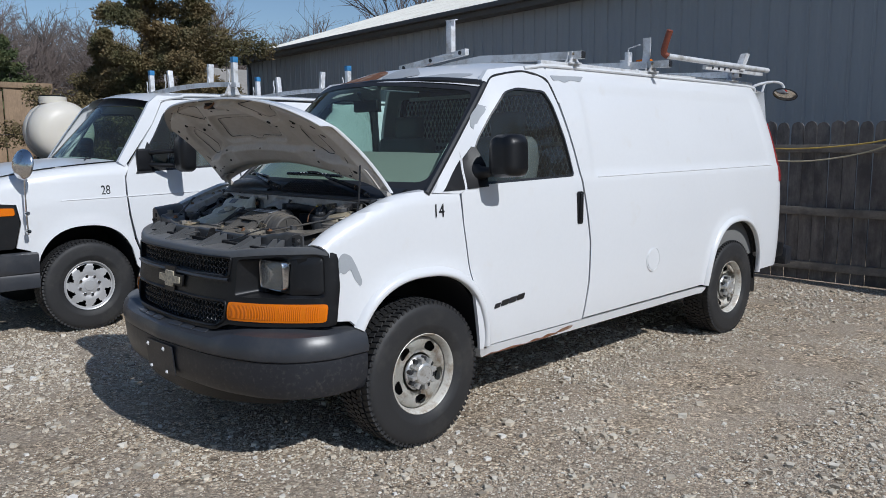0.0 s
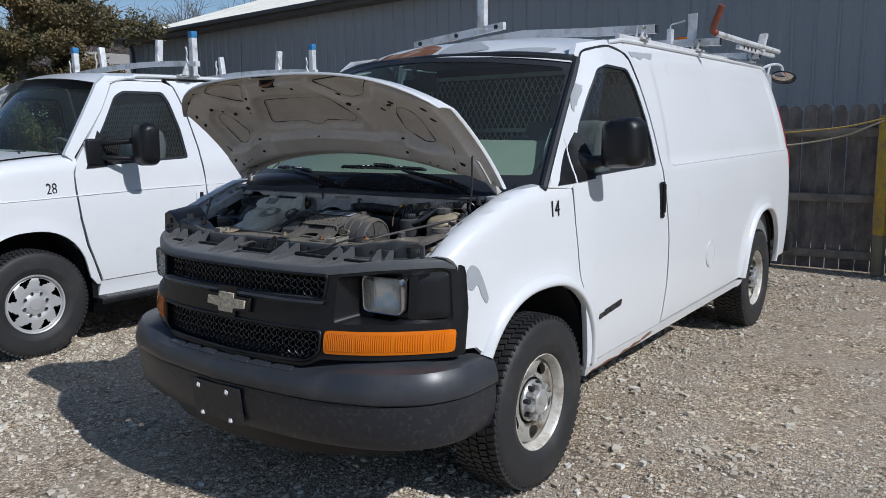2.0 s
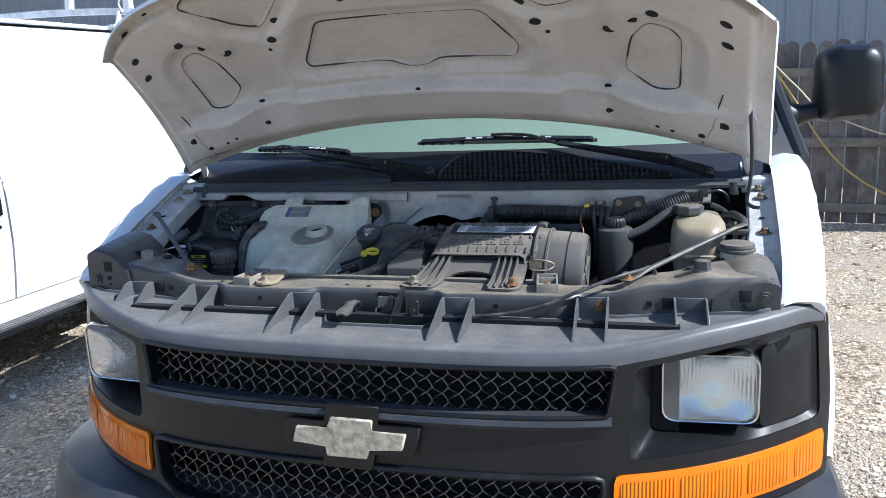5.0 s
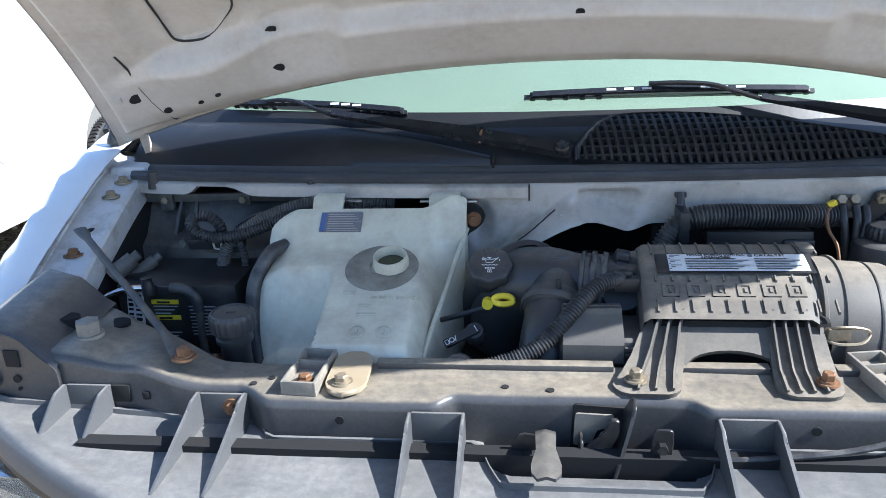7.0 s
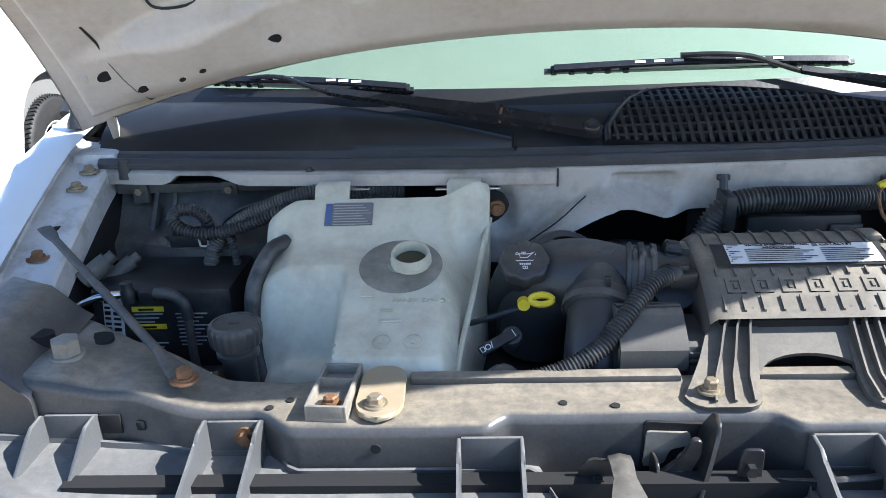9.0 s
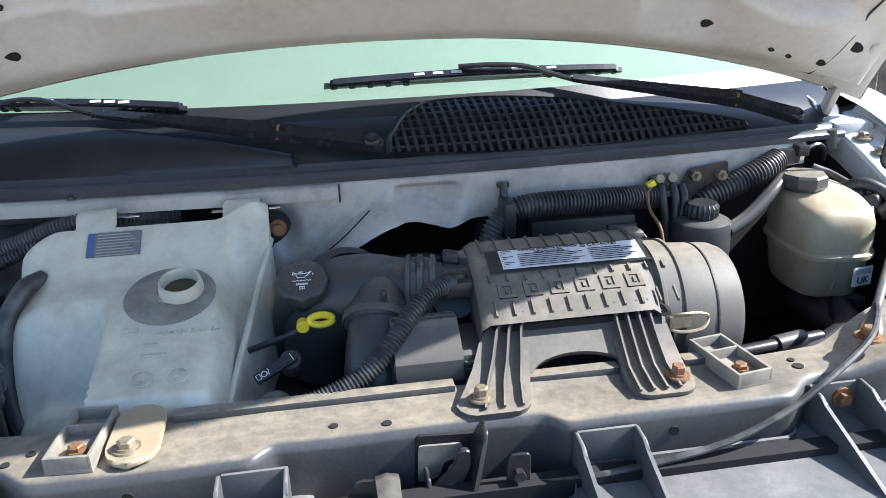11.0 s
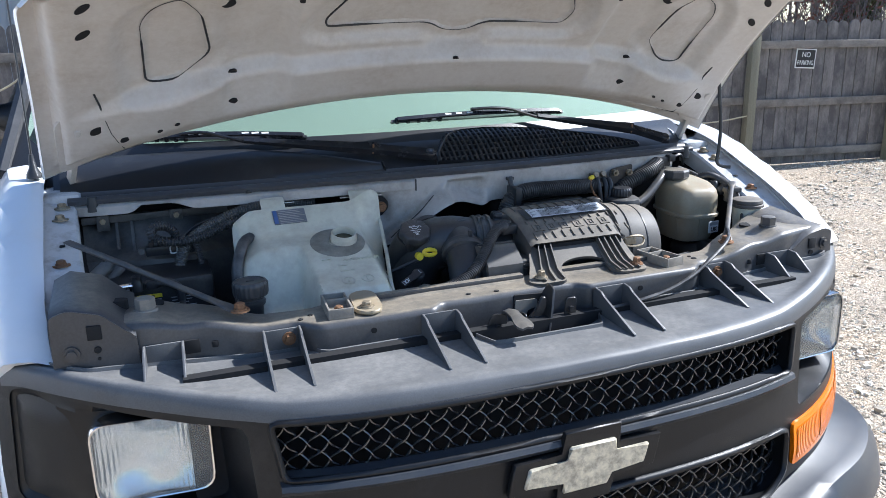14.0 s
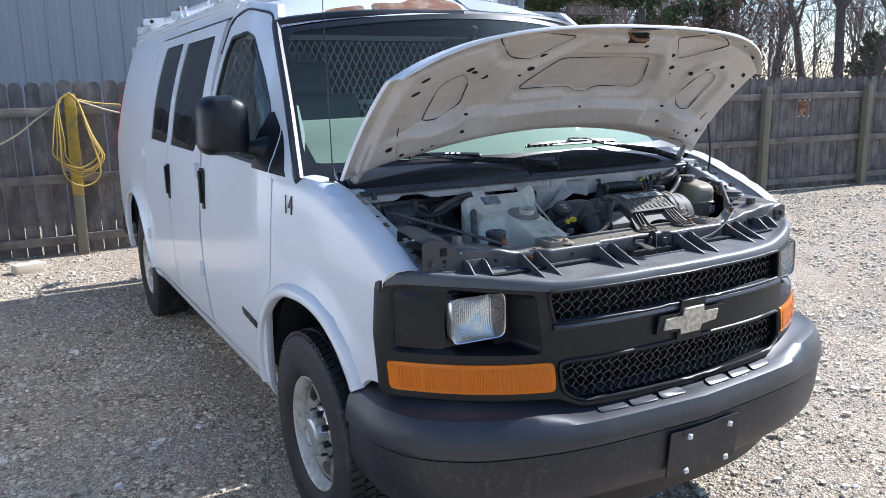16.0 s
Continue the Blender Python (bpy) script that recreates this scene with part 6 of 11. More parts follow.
    turn = Matrix.Rotation(radians(-4 if s < 0 else 9), 3, "Z")
    bm = bmesh.new()
    box(bm, (xc, yc, 1.125), (0.046, 0.092, 0.007), 0.002, turn)
    tray = part("tray", bm, TRAY, beam)
    for dx, dy, w, l in ((-0.0205, 0, 0.004, 0.092), (0.0205, 0, 0.004, 0.092), (0, 0.044, 0.040, 0.004), (0, -0.044, 0.040, 0.004), (0, 0.012, 0.038, 0.0035)):
        bm = bmesh.new()
        box(bm, Vector((xc, yc, 1.133)) + turn @ Vector((dx, dy, 0)), (w, l, 0.016), 0.0012, turn)
        part("tray_wall", bm, TRAY, tray)
    hexbolt(Vector((xc, yc, 1.128)) + turn @ Vector((0, -0.020, 0)), 0.0080, RUSTY_BOLT, beam, 0.006, 1.4)

# hood latch in its pocket: notch in the beam, side plates, catch, coil spring and release lever
# Beam notch is an uncut dark plate, shade put into its colour.
bm = bmesh.new()
prism(bm, rounded([(-0.022, 1.050), (0.048, 1.050), (0.048, 1.112), (-0.018, 1.116)], 0.006, 3), lambda u, v, w: Vector((u, -0.6555 + w, v)), 0.006)
part("latch_pocket", bm, SHADE_BLACK, van)
bm = bmesh.new()
prism(bm, rounded([(-0.722, 1.03), (-0.660, 1.03), (-0.650, 1.10), (-0.664, 1.136), (-0.690, 1.130), (-0.705, 1.090)], 0.009, 3), lambda u, v, w: Vector((0.032 + w + 0.30 * (v - 1.08), u, v)), 0.0045, 0.001)
prism(bm, rounded([(-0.712, 1.03), (-0.665, 1.03), (-0.660, 1.085), (-0.69, 1.09)], 0.008, 3), lambda u, v, w: Vector((-0.012 + w, u, v)), 0.004, 0.001)
prism(bm, rounded([(-0.055, 1.04), (0.035, 1.04), (0.035, 1.072), (0.012, 1.082), (-0.02, 1.075), (-0.055, 1.078)], 0.006, 3), lambda u, v, w: Vector((u, -0.692 + w, v)), 0.004, 0.001)
latch = part("hood_latch", bm, LATCH_STEEL, van, "black steel hood latch in its pocket")
bm = bmesh.new()
prism(bm, rounded([(-0.030, 1.072), (-0.002, 1.094), (0.006, 1.118), (0.018, 1.116), (0.016, 1.096), (0.004, 1.076), (0.020, 1.058), (-0.020, 1.056)], 0.006, 3), lambda u, v, w: Vector((u + 0.016, -0.690 + w, v)), 0.007, 0.0015)
part("catch", bm, LATCH_STEEL, latch)
bm = bmesh.new()
prism(bm, rounded([(0.062, 1.03), (0.092, 1.03), (0.092, 1.112), (0.070, 1.112)], 0.006, 3), lambda u, v, w: Vector((u, -0.700 + w, v)), 0.004, 0.001)
part("side_bracket", bm, LATCH_STEEL, latch)
for z in (1.048, 1.070, 1.090):
    bm = bmesh.new()
    cyl(bm, (0.079, -0.700, z), (0.079, -0.708, z), 0.0065, seg=6)
    part("bolt", bm, BOLT if z < 1.08 else LATCH_STEEL, latch)
bm = bmesh.new()
prism(bm, rounded([(-0.092, 1.045), (-0.052, 1.045), (-0.052, 1.098), (-0.082, 1.102), (-0.092, 1.085)], 0.007, 3), lambda u, v, w: Vector((u, -0.698 + w, v)), 0.004, 0.001)
part("lever_bracket", bm, LATCH_STEEL, latch)
bm = bmesh.new()
cyl(bm, (-0.072, -0.700, 1.075), (-0.072, -0.707, 1.075), 0.0085, seg=6)
part("bolt", bm, LATCH_STEEL, latch)
# Plate inside the notch: sunlight on it is put into the tan colour.
bm = bmesh.new()
prism(bm, rounded([(-0.018, 1.062), (0.004, 1.066), (0.010, 1.084), (0.030, 1.088), (0.030, 1.104), (-0.016, 1.106)], 0.004, 2), lambda u, v, w: Vector((u, -0.659 + w, v)), 0.003)
part("striker_plate", bm, TRAY, latch, "plate behind the catch, sunlight put into its tan colour")
bm = bmesh.new()          # spoon-shaped release lever
rs = []
for y0, z0, w0 in ((-0.692, 1.095, 0.010), (-0.700, 1.107, 0.0115), (-0.715, 1.110, 0.0115), (-0.735, 1.107, 0.0110), (-0.745, 1.105, 0.0135), (-0.758, 1.103, 0.0165), (-0.770, 1.101, 0.0160), (-0.778, 1.099, 0.010)):
    rs.append([(-0.052 + k * w0, y0, z0 + 0.003 * (1 - abs(k)) - (0.004 if j else 0)) for j in (0, 1) for k in ((-1, -0.5, 0, 0.5, 1) if not j else (1, 0.5, 0, -0.5, -1))])
rings(bm, rs)
part("release_lever", bm, BEAM_BARE, latch, "grey spoon-shaped release lever", smooth=50)
bm = bmesh.new()
tube(bm, [(0.07, -0.700, 1.075), (0.16, -0.706, 1.079), (0.28, -0.700, 1.090), (0.36, -0.688, 1.108), (0.43, -0.668, 1.135), (0.50, -0.632, 1.156), (0.545, -0.585, 1.160), (0.565, -0.555, 1.160), (0.575, -0.54, 1.140), (0.575, -0.52, 1.09)], 0.0040, 8)
part("release_cable", bm, HOSE, van, "thin grey hood release cable")
# --- firewall: lip with tank clips, then one pressed grey panel with the arch over the engine
bm = bmesh.new()
xs_ = np.linspace(-0.79, -0.072, 50)


def lip_low(x):
    return 1.258 + 0.016 * sstep(-0.68, -0.66, x) * sstep(-0.545, -0.60, x)


rings(bm, [[(x, lip_y(x) + 0.03, 1.283 + lip_dz(x)) for x in xs_], [(x, lip_y(x) + 0.004, 1.280 + lip_dz(x)) for x in xs_], [(x, lip_y(x) - 0.002, 1.275 + lip_dz(x)) for x in xs_], [(x, lip_y(x) - 0.003, lip_low(x) + lip_dz(x)) for x in xs_], [(x, lip_y(x) + 0.010, lip_low(x) - 0.003 + lip_dz(x)) for x in xs_]], closed=False, caps=False)
fw = part("firewall_lip", bm, FIREWALL, van, "grey painted firewall lip", smooth=45)
for x in (-0.420, -0.365, -0.232, -0.172):
    bm = bmesh.new()
    box(bm, (x, lip_y(x) - 0.008, 1.255 + lip_dz(x)), (0.034, 0.014, 0.002), 0.0006)
    part("tank_clip", bm, CHROME, fw)
hexbolt((-0.44, lip_y(-0.44) + 0.001, 1.281 + lip_dz(0.44)), 0.004, SEAL, fw, 0.002)


def firewall_low(x):
    """Lower edge of the pressed panel: falls to a leg beside the tank, arches over the engine, runs level to the driver side."""
    return ip(x, [-0.19, -0.175, -0.13, -0.10, -0.05, 0.0, 0.03, 0.06, 0.085, 0.12, 0.30, 0.45, 0.50, 0.62, 0.70], [1.140, 1.132, 1.138, 1.165, 1.198, 1.220, 1.222, 1.216, 1.210, 1.212, 1.214, 1.214, 1.236, 1.242, 1.245])


def firewall_surf(u, v):
    lo = firewall_low(u)
    y = lip_y(u) + 0.004
    y += 0.016 * sstep(1.272, 1.262, v) * sstep(0.004, 0.02, u) * sstep(0.105, 0.085, u) * sstep(1.20, 1.24, v)     # hollow below the top edge
    crease = 1.139 + 0.85 * (u + 0.148)
    y -= 0.012 * sstep(0.008, -0.008, v - crease) * sstep(0.02, -0.02, u)
    y += 0.020 * sstep(0.035, 0.0, math.hypot((u + 0.152) * 1.1, (v - 1.215) * 0.7))      # dished hole by the tank bracket
    y -= 0.035 * sstep(0.035, 0.0, v - lo) * sstep(-0.12, -0.05, u) * sstep(0.13, 0.08, u)       # flares forward to the engine cover
    return Vector((u, y, v + lip_dz(u)))


us_ = np.linspace(-0.19, 0.70, 150)
bm = bmesh.new()
top_row = [Vector((u, lip_y(u) + 0.030, 1.284 + lip_dz(u))) for u in us_]
rows_ = [top_row, [Vector((u, lip_y(u) + 0.007, 1.282 + lip_dz(u))) for u in us_]]
for t in np.linspace(0, 1, 40):
    rows_.append([firewall_surf(u, (1.277 if u > -0.072 else 1.257) + (firewall_low(u) - (1.277 if u > -0.072 else 1.257)) * t) for u in us_])
rows_.append([p + Vector((0, 0.035, -0.004)) for p in rows_[-1]])
rings(bm, rows_, closed=False, caps=False)
panel = part("firewall", bm, FIREWALL, van, "grey painted pressed firewall", smooth=45)
bm = bmesh.new()          # seam where the panels lap
tube(bm, [(-0.071, lip_y(-0.071) - 0.004, z) for z in (1.281, 1.262, 1.254)], 0.0016, 6, 2)
tube(bm, [firewall_surf(u, 1.139 + 0.85 * (u + 0.148)) + Vector((0, -0.002, 0)) for u in np.linspace(-0.135, -0.03, 8)], 0.0012, 6, 2)
part("seam", bm, SEAL, panel)
bm = bmesh.new()
for u, v in ((0.03, 1.276), (0.16, 1.276), (-0.02, 1.235), (-0.095, 1.205), (-0.105, 1.190), (0.26, 1.275)):
    p = firewall_surf(u, v)
    cyl(bm, p + Vector((0, 0.002, 0)), p + Vector((0, -0.0015, 0)), 0.003, seg=10)
part("spot_weld", bm, FIREWALL, panel, kind="stuff")
bm = bmesh.new()          # bulkhead behind the driver side, under the panel; shade put into its near-black colour
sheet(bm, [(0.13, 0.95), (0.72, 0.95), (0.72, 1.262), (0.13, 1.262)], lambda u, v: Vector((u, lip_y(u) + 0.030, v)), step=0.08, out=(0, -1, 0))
part("bulkhead", bm, SHADE_BLACK, van, smooth="keep")
bm = bmesh.new()
box(bm, (0.30, -0.225, 1.165), (0.17, 0.03, 0.055), 0.008)
box(bm, (0.36, -0.232, 1.15), (0.05, 0.03, 0.06), 0.006)
part("insulation_pad", bm, ENGINE_BLACK, van)
bm = bmesh.new()          # dark bracket beside the tank, with a rusty bolt
prism(bm, rounded([(-0.212, 1.150), (-0.178, 1.150), (-0.175, 1.199), (-0.150, 1.214), (-0.140, 1.232), (-0.152, 1.252), (-0.212, 1.252)], 0.008, 3), lambda u, v, w: Vector((u, lip_y(u) - 0.012 - w, v)), 0.008, 0.002)
brk = part("tank_bracket", bm, SHADE_BLACK, van)
bm = bmesh.new()
cyl(bm, (-0.160, lip_y(-0.16) - 0.018, 1.228), (-0.160, lip_y(-0.16) - 0.024, 1.228), 0.012, seg=18)
cyl(bm, (-0.160, lip_y(-0.16) - 0.022, 1.228), (-0.160, lip_y(-0.16) - 0.031, 1.228), 0.0075, seg=6)
part("bolt", bm, RUSTY_BOLT, brk)
bm = bmesh.new()
rings(bm, [[(x, lip_y(x) + dy, 1.284 + dz + lip_dz(x)) for dy, dz in ((0.002, -0.002), (0.000, 0.006), (0.008, 0.013), (0.018, 0.012), (0.022, 0.006), (0.028, 0.014), (0.040, 0.018), (0.046, 0.010))] for x in np.linspace(-0.80, 0.78, 60)], closed=False, caps=False)
part("hood_seal", bm, SEAL_GREY, van, "grey-black rubber hood seal", smooth=60)


def cowl(u, v, d=0.0):
    """u across, v from 0 at the seal to 1 at the glass."""
    f, b = Vector((u, lip_y(u) + 0.040, 1.293 + lip_dz(u))), Vector((u, glass_y(u, 1.368) - 0.006, 1.368 - 0.02 * u * u))
    p = f.lerp(b, v)
    return p + Vector((0, -0.4 * d, d + 0.012 * math.sin(math.pi * v)))


bm = bmesh.new()
rings(bm, [[cowl(u, v, -0.006) for u in np.linspace(-0.83, 0.83, 60)] for v in np.linspace(0, 1, 12)], closed=False, caps=False)
cw = part("cowl_panel", bm, COWL_BLACK, van, "black cowl panel", smooth=50)
bm = bmesh.new()          # plain cover on the passenger side, with a rolled upper edge
cover_hi = lambda u: ip(u, [-0.82, -0.70, -0.55, -0.45, -0.35, -0.25, -0.135], [0.66, 0.74, 0.76, 0.73, 0.58, 0.39, 0.17])
us_ = np.linspace(-0.815, -0.135, 40)
rings(bm, [[cowl(u, cover_hi(u) + 0.02, -0.006) for u in us_], [cowl(u, cover_hi(u), 0.004) for u in us_]] + [[cowl(u, 0.02 + (cover_hi(u) - 0.05) * t, 0.006 + 0.004 * math.sin(math.pi * t)) for u in us_] for t in np.linspace(1, 0, 9)] + [[cowl(u, 0.0, -0.002) for u in us_]], closed=False, caps=False)
part("cowl_cover", bm, COWL_BLACK, cw, smooth=40)
bm = bmesh.new()          # gap between the two covers
box(bm, cowl(-0.130, 0.085, 0.007), (0.003, 0.030, 0.010), 0, Matrix.Rotation(radians(25), 3, "X"))
part("cover_gap", bm, SHADE_BLACK, cw)
# intake grille: raised rim, rows of slots left between ribs and bars
gx0, gx1 = 0.008, 0.600


def vent_lo(u):
    return ip(u, [0.0, 0.05, 0.10, 0.2, 0.3, 0.4, 0.5, 0.6], [0.08, 0.06, 0.03, 0.0, -0.01, 0.01, 0.04, 0.07])


def vent_hi(u):
    return ip(u, [0.0, 0.02, 0.05, 0.09, 0.15, 0.20, 0.25, 0.30, 0.40, 0.50, 0.55, 0.60], [0.14, 0.42, 0.73, 0.88, 0.90, 0.86, 0.78, 0.69, 0.49, 0.31, 0.22, 0.12])


# Sheet below the ribs: the shade of the recess is its colour.
bm = bmesh.new()
sheet(bm, [(u, vent_lo(u)) for u in np.linspace(gx0, gx1, 14)] + [(u, vent_hi(u)) for u in np.linspace(gx1, gx0, 22)], lambda u, v: cowl(u, v, -0.003), step=0.04, out=(0, -0.5, 1))
part("vent_recess", bm, SHADE_BLACK, cw, smooth="keep")
vent_n = 42
for i in range(vent_n + 1):
    u = gx0 + 0.008 + (gx1 - gx0 - 0.012) * i / vent_n
    a, b = vent_lo(u), vent_hi(u)
    if b - a < 0.02:
        continue
    bm = bmesh.new()
    rs = []
    for k in range(7):
        v = a + (b - a) * k / 6
        uu = u - (v - 0.4) * 0.020
        rs.append([cowl(uu - 0.0036, v, -0.002), cowl(uu - 0.0034, v, 0.0075), cowl(uu - 0.0020, v, 0.0092), cowl(uu + 0.0020, v, 0.0092), cowl(uu + 0.0034, v, 0.0075), cowl(uu + 0.0036, v, -0.002)])
    rings(bm, rs)
    part("vent_rib", bm, COWL_BLACK, cw, smooth=30)
for k in range(1, 8):
    v = 0.02 + k * 0.115
    us = [u for u in np.linspace(gx0, gx1, 60) if vent_hi(u) > v + 0.01 and vent_lo(u) < v]
    if len(us) < 3:
        continue
    bm = bmesh.new()
    rings(bm, [[cowl(u - (v - 0.4) * 0.020, v - 0.013, -0.002), cowl(u - (v - 0.4) * 0.020, v - 0.012, 0.0080), cowl(u - (v - 0.4) * 0.020, v + 0.012, 0.0080), cowl(u - (v - 0.4) * 0.020, v + 0.013, -0.002)] for u in us])
    part("vent_bar", bm, COWL_BLACK, cw, smooth=30)
bm = bmesh.new()
loop_ = [(u, vent_lo(u)) for u in np.linspace(gx0, gx1, 18)] + [(u, vent_hi(u)) for u in np.linspace(gx1, gx0, 34)]
loop_.append(loop_[0])
rings(bm, [[cowl(u + (0.010 if u < 0.05 else 0) * 0, v, 0.002) + Vector((0.0065 * math.cos(k), 0.006 * math.cos(k + 1.57), 0.0075 * math.sin(k))) for k in np.linspace(0, 2 * math.pi, 8, endpoint=False)] for u, v in loop_])
part("vent_frame", bm, COWL_BLACK, cw, smooth=60)


def on_glass(x, z, d):
    n = Vector((0, -0.73, 0.68))
    return Vector((x, glass_y(x, z), z)) + n * d


# wipers: channel arm with a sprung joint, thin hooked wire end, blade with a bridge, claws and rubber
for pivot, joint, bend, hook, tip, b0, b1 in ((cowl(-0.018, 0.14, 0.014), cowl(-0.150, 0.32, 0.016), on_glass(-0.425, 1.358, 0.022), on_glass(-0.500, 1.374, 0.028), on_glass(-0.560, 1.374, 0.026), on_glass(-0.64, 1.372, 0.008), on_glass(-0.285, 1.366, 0.008)),
                                              (cowl(0.695, 0.06, 0.014), cowl(0.592, 0.32, 0.016), on_glass(0.315, 1.370, 0.024), on_glass(0.235, 1.392, 0.028), on_glass(0.130, 1.398, 0.026), on_glass(-0.080, 1.388, 0.008), on_glass(0.412, 1.382, 0.008))):
    side_ = (joint - pivot).normalized().cross(Vector((0, -0.7, 0.7))).normalized()
    up_ = Vector((0, -0.55, 0.83))

    def channel(pts):
        rs = []
        for p, w, h in pts:
            rs.append([p - side_ * w, p - side_ * w * 0.86 + up_ * h, p + side_ * w * 0.86 + up_ * h, p + side_ * w])
        return rs

    bm = bmesh.new()
    rings(bm, channel([(pivot - (joint - pivot).normalized() * 0.016, 0.008, 0.008), (pivot, 0.013, 0.013), (pivot.lerp(joint, 0.35), 0.0115, 0.013), (pivot.lerp(joint, 0.9), 0.0105, 0.013), (joint, 0.0110, 0.012)]))
    wiper = part("wiper", bm, WIPER_BLACK, van, "black wiper with hooked arm", smooth=30)
    bm = bmesh.new()
    rings(bm, channel([(joint + (bend - joint) * -0.03, 0.0125, 0.0145), (joint.lerp(bend, 0.05), 0.0125, 0.0150), (joint.lerp(bend, 0.10), 0.0115, 0.0135), (joint.lerp(bend, 0.55), 0.0085, 0.0095), (bend, 0.0058, 0.0065)]))
    part("arm_channel", bm, WIPER_BLACK, wiper, smooth=30)
    bm = bmesh.new()
    lathe(bm, Matrix.Translation(pivot + up_ * 0.010) @ up_.to_track_quat("Z", "Y").to_matrix().to_4x4(), [(0.0135, -0.004), (0.0135, 0.003), (0.011, 0.006), (0.0, 0.0065)], 20)
    part("pivot_cap", bm, WIPER_BLACK, wiper)
    bm = bmesh.new()
    tube(bm, [joint + side_ * 0.012 + up_ * 0.004, joint + up_ * 0.0165, joint - side_ * 0.012 + up_ * 0.004], 0.0022, 6)
    part("joint_pin", bm, RUSTY_BOLT, wiper)
    bm = bmesh.new()
    tube(bm, [bend.lerp(joint, 0.06), bend, bend.lerp(hook, 0.5), hook, hook.lerp(tip, 0.5) + up_ * 0.003, tip], 0.0040, 8, 6)
    part("arm_hook", bm, WIPER_BLACK, wiper)
    dirb = (b1 - b0).normalized()
    nb = Vector((0, -0.73, 0.68))
    bm = bmesh.new()
    n = 26
    pts = [b0.lerp(b1, 0.03 + 0.94 * k / n) for k in range(n + 1)]
    rings(bm, [[p + nb * (0.013 + 0.008 * math.sin(math.pi * k / n)) + Vector((0, 0.68 * a, 0.73 * a)) + nb * b for a, b in ((-0.0065, 0), (-0.0050, 0.004), (0.0050, 0.004), (0.0065, 0))] for k, p in enumerate(pts)])
    blade = part("blade", bm, WIPER_BLACK, wiper, smooth=30)
    for f0, f1 in ((0.03, 0.26), (0.74, 0.97)):
        bm = bmesh.new()
        for j, t in enumerate(np.linspace(f0, f1, 5)):
            box(bm, b0.lerp(b1, t) + nb * 0.008, (0.010, 0.013, 0.010), 0.002, Matrix.Rotation(radians(47), 3, "X"))
        part("claw_row", bm, WIPER_BLACK, blade, kind="stuff")
    for t in (0.30, 0.36, 0.42, 0.62, 0.68, 0.74):
        bm = bmesh.new()
        box(bm, b0.lerp(b1, t) + nb * (0.0178 + 0.008 * math.sin(math.pi * t)), (0.016, 0.0045, 0.0008), 0, Matrix.Rotation(radians(47), 3, "X"))
        part("bridge_slot", bm, MESH_METAL, blade)
    bm = bmesh.new()
    rings(bm, [[p + Vector((0, 0.68 * a, 0.73 * a)) + nb * b for a, b in ((-0.002, 0.0), (-0.004, 0.008), (0.004, 0.008), (0.002, 0.0))] for p in [b0.lerp(b1, k / 10) for k in range(11)]])
    part("rubber", bm, SEAL, blade)

# --- white coolant tank
def tank_top(y):
    return 1.190 + 0.30 * (y + 0.398)


tank_plan = rounded([(-0.490, -0.300), (-0.492, -0.36), (-0.482, -0.475), (-0.380, -0.485), (-0.376, -0.572), (-0.222, -0.572), (-0.212, -0.50), (-0.185, -0.40), (-0.168, -0.275), (-0.455, -0.275)], 0.014, 3)


def tank_z(x, y):
    """Sloping top: the half with no neck falls away steeply to the front, the neck half runs on as a block, one rear corner rises."""
    z = tank_top(y) - min(0.095, 2.0 * max(0, -0.398 - y)) * sstep(-0.362, -0.382, x) + 0.42 * max(0, y + 0.352)
    z -= 0.55 * max(0, -0.445 - x) * sstep(-0.30, -0.34, y)
    z += 0.022 * sstep(-0.36, -0.28, y) * sstep(-0.245, -0.185, x)
    z -= 1.5 * max(0.0, x + 0.236 - 0.15 * max(0.0, y + 0.36)) * sstep(-0.29, -0.33, y)      # wall that leans out towards the engine
    return z - 0.014 * (1 - sstep(0.0, 0.013, edge_dist(tank_plan, x, y)))


bm = bmesh.new()
sheet(bm, dense(tank_plan, 0.012), lambda u, v: Vector((u, v, tank_z(u, v))), step=0.006, thick=(0, 0, -0.11), out=(0, 0, 1))
tank = part("coolant_tank", bm, TANK, van, "cloudy white plastic coolant tank", smooth=50)
for x0, x1 in ((-0.424, -0.374), (-0.232, -0.182)):
    bm = bmesh.new()
    rings(bm, [[(x0 + (0 if z < 1.25 else 0.004), y, z), (x1, y, z), (x1, y - 0.014, z - 0.003), (x0, y - 0.014, z - 0.003)] for y, z in ((-0.290, 1.236), (-0.268, 1.254), (-0.255, 1.268))])
    part("mount_tab", bm, TANK, tank)
bm = bmesh.new()
poly = rounded([(-0.320, -0.575), (-0.272, -0.575), (-0.272, -0.64), (-0.285, -0.664), (-0.312, -0.664), (-0.325, -0.64)], 0.016, 4)
prism(bm, poly, lambda u, v, w: Vector((u, v, 1.124 + 0.22 * max(0, v + 0.62) + w)), 0.007, 0.002)
part("mount_tongue", bm, CREAM, tank, "yellowed mounting tongue")
hexbolt((-0.302, -0.640, 1.131), 0.009, BOLT, tank, 0.007, 1.6)
nm = Matrix.Translation((-0.278, -0.392, tank_top(-0.392) - 0.004)) @ Matrix.Rotation(radians(16.7), 4, "X")
bm = bmesh.new()
lathe(bm, nm @ Matrix.Translation((-0.014, -0.004, 0)), [(0.056, 0.0042), (0.054, 0.0058), (0.036, 0.0062), (0.018, 0.0064)], 48, False)
part("neck_dish", bm, TANK_STAINED, tank)
